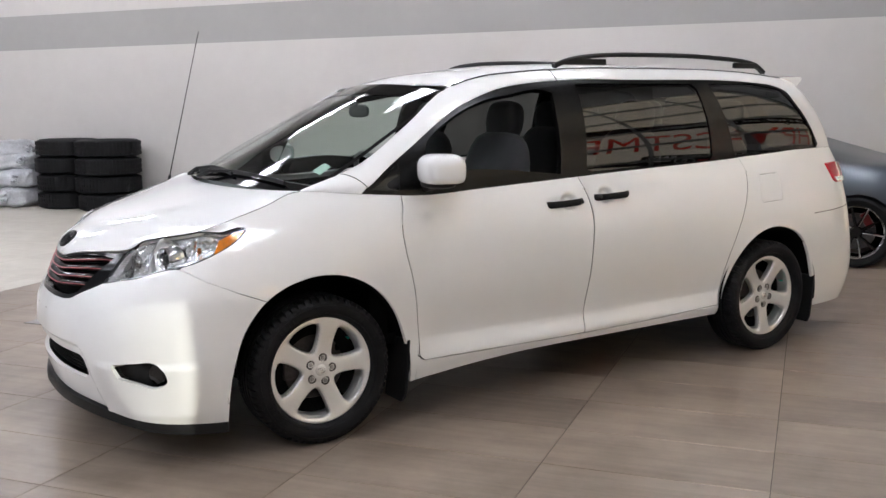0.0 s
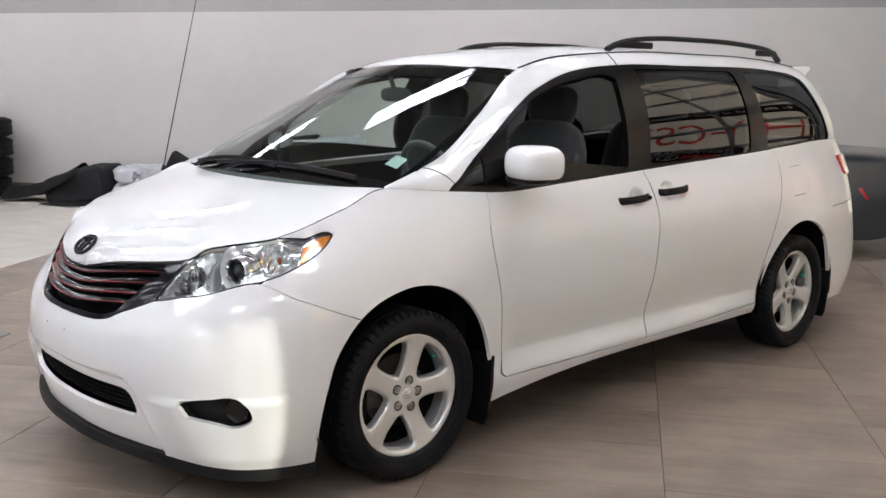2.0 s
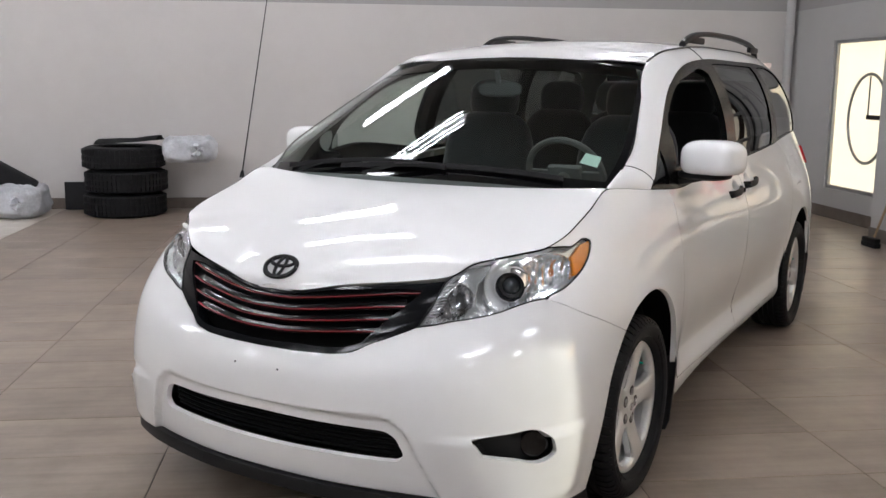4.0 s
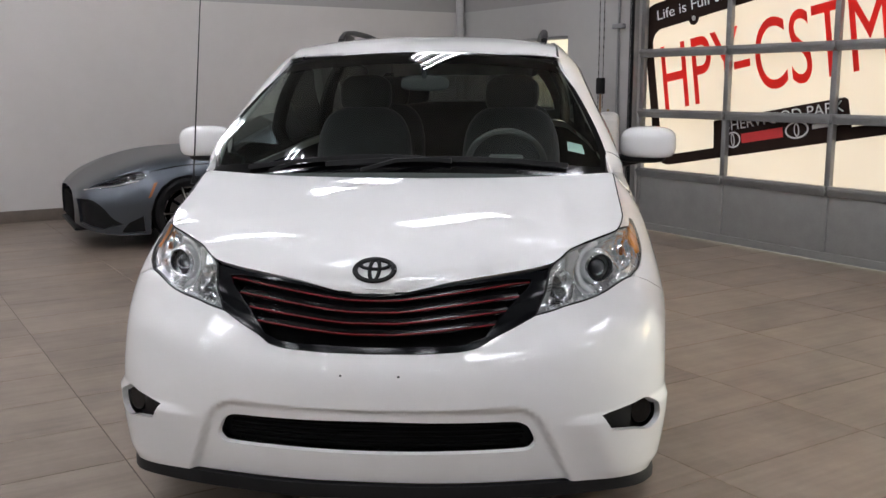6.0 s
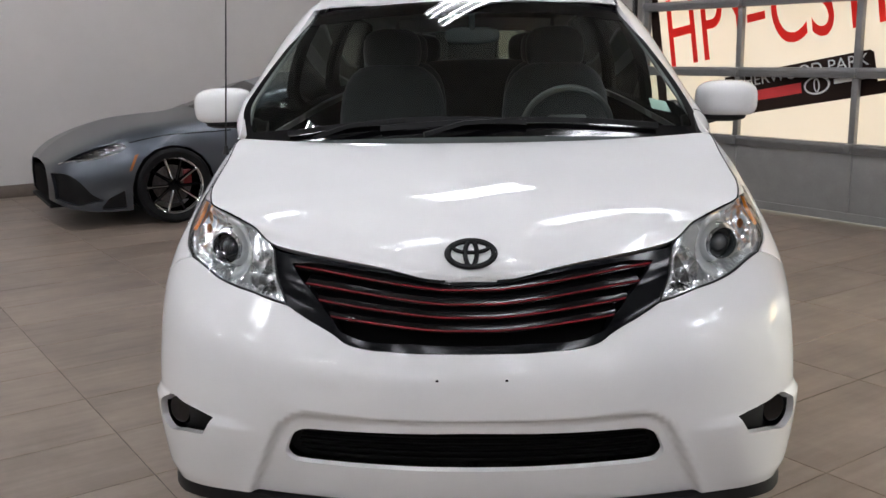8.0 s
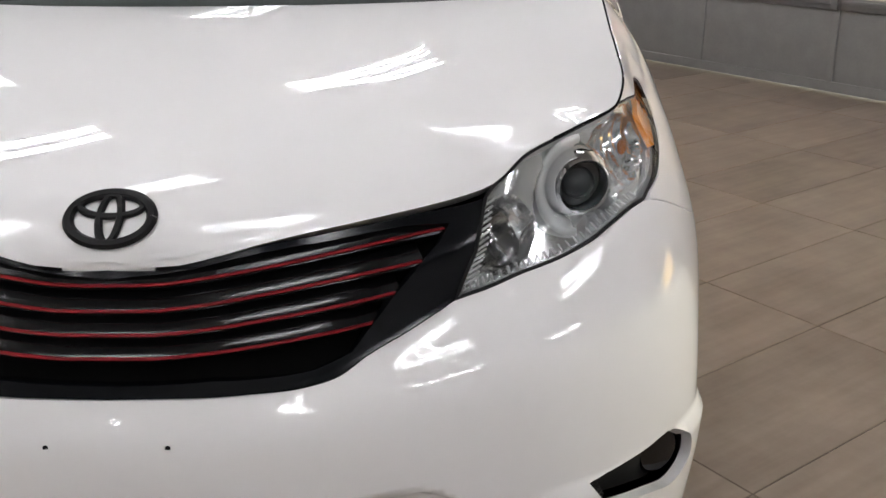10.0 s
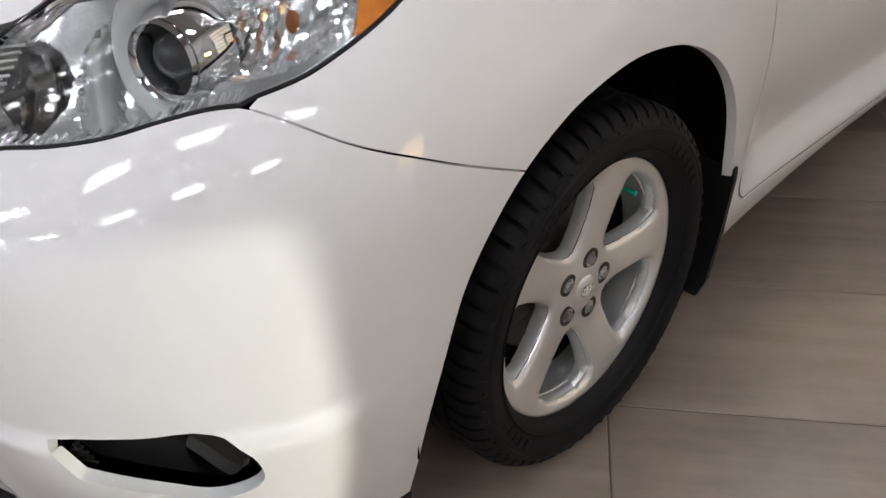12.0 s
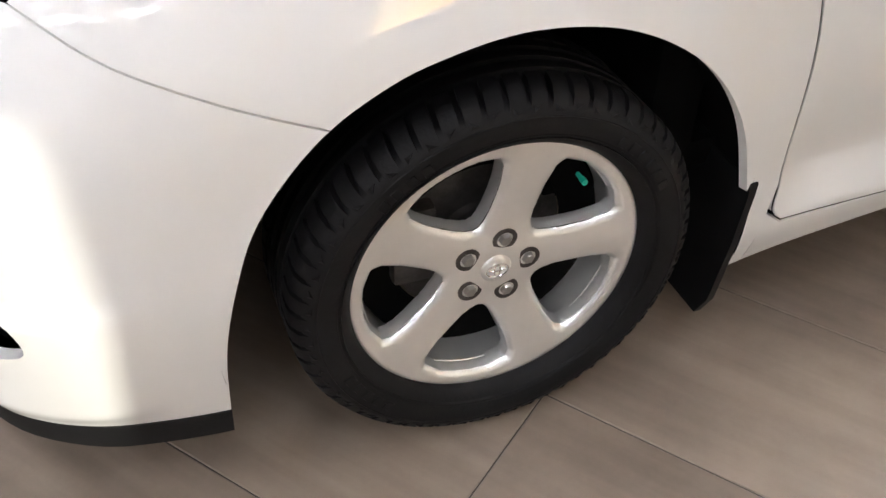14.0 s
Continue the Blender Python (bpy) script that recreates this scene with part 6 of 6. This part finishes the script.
first_tyre = None
rng = random.Random(4)
for a, b, n, r in ((-7.45, -7.26, 4, .48), (-7.62, -8.19, 4, .47), (-7.60, -2.80, 3, .46)):
    for k in range(n):
        m = rm(a + rng.uniform(-.02, .02), b + rng.uniform(-.025, .025), k * .272, rng.uniform(0, 300))
        if first_tyre is None:
            first_tyre = loose_tyre(m)
        else:
            copy_thing(first_tyre, m @ Matrix.Diagonal((r / .45, r / .45, 1, 1)))


def crumple(bm, amount, scale, seed):
    for v in bm.verts:
        p = v.co * scale + Vector((seed * 7.1, seed * 3.3, seed))
        d = noise.noise_vector(p) * amount + noise.noise_vector(p * 2.7) * amount * .5
        v.co += d
        v.co.z = max(v.co.z, .002)


def plastic_bag(m, half, seed, label="crumpled white plastic bag tied round a tyre"):
    t = thing("plastic_bag", label, "plastic bag", m, "bags by the wall")
    bm = blob(bmesh.new(), (0, 0, half[2]), half, 4.0, 64, 40)
    crumple(bm, .032, 6.0, seed)
    crumple(bm, .012, 19.0, seed + 2)
    part("sack", bm, BAG, t, smooth=True)
    bm = bmesh.new()
    for k in range(5):
        a = k * 1.3 + seed
        rod(bm, (half[0] * .95, half[1] * .4, half[2]), (half[0] * 1.12, half[1] * .4 + .07 * math.cos(a), half[2] + .07 * math.sin(a)), .008, .028, 8)
    crumple(bm, .02, 14, seed)
    part("knot", bm, BAG, t)


plastic_bag(rm(-7.45, -4.76, 0, 8), (.36, .35, .13), 1)
plastic_bag(rm(-7.47, -4.74, .25, -6), (.34, .33, .12), 2)
plastic_bag(rm(-7.45, -4.03, 0, 0), (.36, .35, .19), 3, "open white plastic bag holding black trim")
plastic_bag(rm(-7.55, -2.05, .62, 0), (.30, .30, .15), 4)
for k, (b, z, s_) in enumerate(((-9.25, 0, 1.0), (-9.22, .30, .95), (-9.28, .58, .95), (-9.2, .82, .7))):
    plastic_bag(rm(-7.55, b, z, 20 * k), (.40 * s_, .46 * s_, .165 * s_), 5 + k)


def felt_piece(m, w, l, bend, label, thick=.012):
    t = thing("felt_trim", label, "trim piece", m, "trim by the wall")
    bm = bmesh.new()
    g = []
    for i in range(13):
        row = []
        for j in range(9):
            u, v = i / 12, j / 8
            row.append(bm.verts.new(((u - .5) * w, (v - .5) * l, bend[0] * math.sin(u * math.pi) + bend[1] * v * v + bend[2] * u + .012 * noise.noise(Vector((u * 4, v * 4, l))))))
        g.append(row)
    for i in range(12):
        for j in range(8):
            bm.faces.new((g[i][j], g[i + 1][j], g[i + 1][j + 1], g[i][j + 1]))
    r = bmesh.ops.solidify(bm, geom=bm.faces[:], thickness=thick)
    for v in bm.verts:
        v.co.z = max(v.co.z, 0)
    part("sheet", bm, FELT, t)


felt_piece(rm(-7.0, -5.1, .012), .55, 1.5, (.015, 0, 0), "black felt floor mat lying on pale tiles")
felt_piece(rm(-7.25, -6.05, .02), .5, 1.1, (.16, .34, .0), "black curved bumper trim lying on a mat")
heap = thing("felt_liner", "black folded felt liners heaped by the wall", "liner", rm(-7.45, -5.60))
bm = blob(bmesh.new(), (0, 0, .20), (.34, .44, .22), 9.0, 56, 34, Matrix.Rotation(radians(9), 4, "X"))
for v in bm.verts:
    v.co.z *= 1 - .45 * max(0.0, -v.co.y - .05) + .30 * max(0.0, v.co.y) - .9 * max(0.0, v.co.y - .27)
crumple(bm, .022, 4.5, 3)
part("fold", bm, FELT, heap)
board_in = thing("trim_panel", "black rounded trim panel sticking out of a bag", "trim piece", rm(-7.38, -4.06, .43) @ pose(0, 0, 0, -32, 12, 0))
part("sheet", box(bmesh.new(), (0, 0, 0), (.12, .60, .30), .05, segments=4), FELT, board_in)
felt_piece(rm(-7.62, -2.75, .82), .55, .70, (.05, .05, .02), "black strap bundle lying on stacked tyres", .03)
board = thing("skirting_board", "black rubber panel leaning on the wall", "panel", rm(-8.02, -3.25))
part("sheet", box(bmesh.new(), (0, 0, .17), (.03, .75, .34), .006), FELT, board)

# ---------------------------------------------------------------- the dark grey coupe
def coupe_sheet():
    xs = np.concatenate([np.linspace(.985, .70, 40), np.linspace(.68, -3.38, 200)])
    w = curve1([(.985, .50), (.96, .66), (.90, .78), (.80, .85), (.60, .905), (.25, .93), (-.5, .895), (-1.2, .885), (-1.9, .92), (-2.5, .935), (-3.0, .88), (-3.25, .80), (-3.38, .62)], xs)
    zs = curve1([(.985, .48), (.90, .55), (.80, .62), (.5, .71), (.2, .775), (0, .81), (-.4, .82), (-.8, .82), (-1.5, .86), (-2.1, .93), (-2.6, .94), (-3.0, .92), (-3.38, .88)], xs)
    z3 = curve1([(.985, .54), (.90, .60), (.80, .665), (.5, .775), (.2, .845), (-.3, .89), (-.6, .97), (-1.0, 1.13), (-1.5, 1.19), (-2.0, 1.11), (-2.5, 1.00), (-3.0, .97), (-3.38, .95)], xs)
    y3 = curve1([(.985, .78), (.5, .80), (-.3, .76), (-.6, .74), (-1.0, .66), (-1.6, .60), (-2.2, .62), (-2.8, .70), (-3.38, .75)], xs)
    z4 = curve1([(.985, .57), (.93, .63), (.80, .725), (.5, .855), (.2, .912), (-.3, .945), (-.6, 1.03), (-1.0, 1.20), (-1.4, 1.265), (-1.9, 1.23), (-2.4, 1.10), (-2.8, 1.00), (-3.38, .98)], xs)
    z0 = curve1([(.985, .25), (.85, .19), (.5, .15), (-3.0, .17), (-3.38, .26)], xs)
    zm = z0 + (zs - z0) * .5
    key = np.stack([np.stack([w * .96, z0], 1), np.stack([w, zm], 1), np.stack([w * .935, zs - .015], 1), np.stack([w * y3, z3], 1), np.stack([np.zeros_like(w), z4], 1)], 0)
    vs = np.linspace(0, 4, 90)
    g = np.zeros((len(xs), len(vs), 3))
    for i in range(len(xs)):
        yz = pchip(vs, np.arange(5), key[:, i])
        g[i] = np.stack([np.full(len(vs), xs[i]), yz[:, 0], yz[:, 1]], 1)
    u = np.linspace(0, 4.4, len(xs))
    return Sheet(blur(blur(g, 1, 12), 0, 6), u, vs * .42)


COUPE = coupe_sheet()
coupe_front, coupe_rear = (-5.40, .76), (-5.20, 3.22)
ha = math.degrees(math.atan2(coupe_front[1] - coupe_rear[1], coupe_front[0] - coupe_rear[0]))
hd = radians(ha)
coupe = thing("sports_coupe", "dark grey sports coupe with black wheels parked by a wall", "car",
              rm(coupe_front[0] + .92 * math.sin(hd), coupe_front[1] - .92 * math.cos(hd), 0, ha))


def cs(pts, w=(1, .1, 1)):
    return COUPE.uv([(x, .9, z) for x, z in pts], w)


cv = COUPE.vs[-1]
arch1 = cs([(.37, .16), (.365, .36), (.33, .48), (.26, .585), (.15, .66), (0, .69), (-.15, .66), (-.26, .585), (-.33, .48), (-.365, .36), (-.37, .16)])
arch2 = cs([(-2.10, .16), (-2.105, .36), (-2.14, .48), (-2.21, .59), (-2.32, .665), (-2.47, .695), (-2.62, .665), (-2.73, .59), (-2.80, .48), (-2.835, .36), (-2.84, .18)])
arch1[[0, -1], 1] = arch2[[0, -1], 1] = 0
glass_c = COUPE.uv([(-.72, .82, .90), (-1.0, .77, 1.03), (-1.35, .66, 1.11), (-1.8, .66, 1.07), (-2.15, .74, .99), (-1.9, .83, .925), (-1.3, .85, .905)])
vent_f = COUPE.uv([(.970, .57, .485), (.86, .76, .485), (.76, .83, .41), (.60, .885, .25), (.78, .82, .215), (.945, .64, .27)])
vent_s = COUPE.uv([(.62, .885, .20), (.56, .90, .27), (.43, .915, .33), (.42, .91, .17), (.62, .88, .168)])
vent_d = COUPE.uv([(-.50, .90, .62), (-.72, .89, .70), (-.80, .89, .66), (-.60, .90, .56)])
light_c = COUPE.uv([(.93, .68, .575), (.80, .78, .65), (.66, .82, .705), (.52, .84, .735), (.42, .865, .73), (.38, .885, .695), (.45, .895, .65), (.60, .885, .615), (.78, .83, .59)])
for s in (1, -1):
    panel("body_side", COUPE, np.vstack([[(0, 0)], arch1, arch2, [(4.4, 0), (4.4, cv), (0, cv)]]), GREY_PAINT, coupe, s, holes=[glass_c, vent_f, vent_s, vent_d, light_c], gap=0, depth=.03, step=.05, label="dark grey metallic body half")
    panel("side_window", COUPE, glass_c, GLASS_DARK, coupe, s, gap=0, depth=0, lift=-.004, step=.06)
    for l in (vent_f, vent_s, vent_d):
        panel("air_vent", COUPE, l, BLACK, coupe, s, gap=0, depth=0, lift=-.028, step=.05)
    hl = panel("headlight", COUPE, light_c, BLACK_GLOSS, coupe, s, gap=0, depth=0, lift=-.012, step=.04, label="narrow black headlight")
    panel("lens", COUPE, light_c, CLEAR, hl, s, gap=0, depth=0, lift=-.001, step=.05)
    bm = bmesh.new()
    for x, y, z in ((.50, .855, .685), (.58, .84, .665), (.66, .82, .645)):
        blob(bm, (x, s * y, z), (.035, .022, .022), 2.5, 10, 6)
    part("led_block", bm, BLACK_GLOSS, hl)
    panel("side_marker", COUPE, COUPE.uv([(.325, .92, .625), (.295, .925, .635), (.36, .925, .50), (.385, .92, .49)]), AMBER_DIM, coupe, s, gap=0, depth=.004, lift=.004, step=.03)
    panel("rear_marker", COUPE, COUPE.uv([(-2.90, .89, .66), (-2.93, .89, .67), (-3.0, .87, .56), (-2.98, .87, .55)]), RED_LENS, coupe, s, gap=0, depth=.004, lift=.004, step=.03)
    panel("tail_lamp", COUPE, COUPE.uv([(-3.12, .84, .80), (-3.30, .74, .83), (-3.34, .70, .76), (-3.2, .80, .72)]), RED_LENS, coupe, s, gap=0, depth=.004, lift=.004, step=.03)
    for x0 in (0, -2.47):
        bm = bmesh.new()
        ring = [[bm.verts.new((x0 + .372 * math.cos(a), s * y, .335 + .372 * math.sin(a))) for a in np.linspace(radians(-25), radians(205), 30)] for y in (.55, .90)]
        for i in range(29):
            bm.faces.new((ring[0][i], ring[0][i + 1], ring[1][i + 1], ring[1][i]))
        bm.faces.new(ring[0])
        part("wheel_liner", bm, DARK, coupe)
    bm = bmesh.new()
    blob(bm, (-.90, s * .98, .98), (.07, .09, .055), 2.8, 20, 12)
    rod(bm, (-.88, s * .84, .93), (-.89, s * .95, .96), .02)
    part("side_mirror", bm, BLACK_GLOSS, coupe)
for s in (1, -1):
    seam = COUPE.uv([(.36, .88, .735), (.25, .90, .765), (.10, .91, .79), (-.10, .91, .80), (-.40, .89, .80), (-.55, .88, .80)])
    part("hood_joint", sweep(bmesh.new(), [(x, s * y, z) for x, y, z in COUPE.at(curved(seam, 4))], round_section(.005, 5)), DARK, coupe)
    lip = COUPE.uv([(.93, .68, .585), (.80, .80, .60), (.62, .88, .625), (.46, .895, .655)])
    part("light_strip", sweep(bmesh.new(), [(x, s * y, z) for x, y, z in COUPE.at(curved(lip, 4))], round_section(.006, 5)), CHROME, coupe)
scr = COUPE.uv([(-.42, .60, .90), (-.42, .0, .905), (-.98, 0, 1.19), (-.95, .52, 1.14)])
for s in (1, -1):
    panel("windscreen", COUPE, scr, GLASS_DARK, coupe, s, gap=0, depth=.0, lift=.004, step=.06)
bm = bmesh.new()
box(bm, (-1.2, 0, .22), (3.9, 1.2, .12), .02)
part("underbody", bm, DARK, coupe)
bm = box(bmesh.new(), (.935, 0, .355), (.07, 1.02, .26), .02)
part("nose_intake", bm, DARK, coupe)
bm = box(bmesh.new(), (.93, 0, .195), (.13, 1.10, .03), .012)
part("front_splitter", bm, BLACK, coupe)


def coupe_wheel():
    bm = spin(bmesh.new(), [(.238, .10), (.248, .11), (.246, .09), (.232, .08), (.228, -.08), (.222, -.08)], 48)
    w = part("wheel", bm, CHROME, coupe, "black wheel with a polished rim")
    prof = [(.243, .105), (.26, .118), (.30, .125), (.325, .11), (.334, .08), (.335, -.08), (.325, -.11), (.26, -.11), (.235, -.08), (.235, .09)]
    part("tyre", spin(bmesh.new(), prof, 64), RUBBER, w)
    bm = spin(bmesh.new(), [(.0001, .085), (.05, .085), (.06, .07), (.0001, .05)], 20, closed=False)
    for k in range(10):
        a = 2 * math.pi * k / 10 + (.16 if k % 2 else -.16)
        rod(bm, (.045 * math.cos(a), .075, .045 * math.sin(a)), (.232 * math.cos(2 * math.pi * k / 10), .092, .232 * math.sin(2 * math.pi * k / 10)), .016, .012, 6)
    part("spokes", bm, BLACK_GLOSS, w)
    for k in range(0, 10, 2):
        a = 2 * math.pi * k / 10
        bm = rod(bmesh.new(), (.06 * math.cos(a), .096, .06 * math.sin(a)), (.236 * math.cos(a), .108, .236 * math.sin(a)), .006, .010, 6)
        part("spoke_edge", bm, CHROME, w)
    part("brake_caliper", box(bmesh.new(), (-.13, .02, .05), (.07, .05, .15), .012), CALIPER, w, "dark red brake caliper")
    part("brake_disc", spin(bmesh.new(), [(.0001, .0), (.17, .0), (.17, -.02), (.0001, -.02)], 32, closed=False), STEEL, w)
    return w


cw = coupe_wheel()
cw.matrix_basis = pose(0, .80, .335)
for x, s in ((-2.47, 1), (0, -1), (-2.47, -1)):
    copy_thing(cw, pose(x, s * .80, .335, 0, 30, 0 if s > 0 else 180))

# ---------------------------------------------------------------- floor tiles
TA, TB, JOINT = .467, .945, .0035
OB = .82


def tile_mesh(name, w, l, material):
    bm = bmesh.new()
    r, t = .0016, .0
    lo = [bm.verts.new((sx * (w / 2 - JOINT / 2), sy * (l / 2 - JOINT / 2), -.006)) for sx, sy in ((-1, -1), (1, -1), (1, 1), (-1, 1))]
    mid = [bm.verts.new((v.co.x, v.co.y, -r)) for v in lo]
    top = [bm.verts.new((v.co.x * (1 - 2 * r / w), v.co.y * (1 - 2 * r / l), 0)) for v in lo]
    for a, b in ((lo, mid), (mid, top)):
        for k in range(4):
            bm.faces.new((a[k], a[(k + 1) % 4], b[(k + 1) % 4], b[k]))
    bm.faces.new(top)
    me = bpy.data.meshes.new(name)
    bm.to_mesh(me)
    bm.free()
    me.materials.append(material)
    return me


near = tile_mesh("tile", TA, TB, TILE)
EDGE_B = -3.64
rest_v, rest_f, pale_v, pale_f = [], [], [], []
base = np.array([v.co[:] for v in near.vertices])
base_f = [tuple(p.vertices) for p in near.polygons]
for i in range(int(WA / TA) - 1, int(A_END / TA) + 1):
    for j in range(-17, 6):
        a, b = (i + .5) * TA, OB + (j - .5) * TB
        if a - TA / 2 < WA - .4 or b + TB / 2 > WB + .9 or b - TB / 2 < B_END - 1:
            continue
        if -5.2 < a < 4.4 and -2.6 < b < 5.6:
            ob = new("tile", near)
            ob.parent = floor
            ob.location = (a, b, rng.uniform(-.0004, .0003))
            continue
        e0, e1 = b - TB / 2, b + TB / 2
        if e1 <= EDGE_B:
            v_, f_ = pale_v, pale_f
        else:
            v_, f_ = rest_v, rest_f
            if e0 < EDGE_B:
                # the row cut along the edge: taupe above it, pale below
                for q0, q1, w_, g_ in ((EDGE_B, e1, rest_v, rest_f), (e0, EDGE_B, pale_v, pale_f)):
                    k = len(w_) * len(base)
                    w_.append(base * [1, (q1 - q0) / TB, 1] + [a, (q0 + q1) / 2, 0])
                    g_ += [tuple(q + k for q in f) for f in base_f]
                continue
        k = len(v_) * len(base)
        v_.append(base + [a, b, 0])
        f_ += [tuple(q + k for q in f) for f in base_f]
for v_, f_, m_, lab in ((rest_v, rest_f, TILE, "taupe stone-look floor tiles"), (pale_v, pale_f, TILE_PALE, "pale cream stone-look floor tiles")):
    ob = mesh_object("tile_field", np.concatenate(v_), f_, m_, floor, False)
    tagged(ob, lab, kind="stuff")
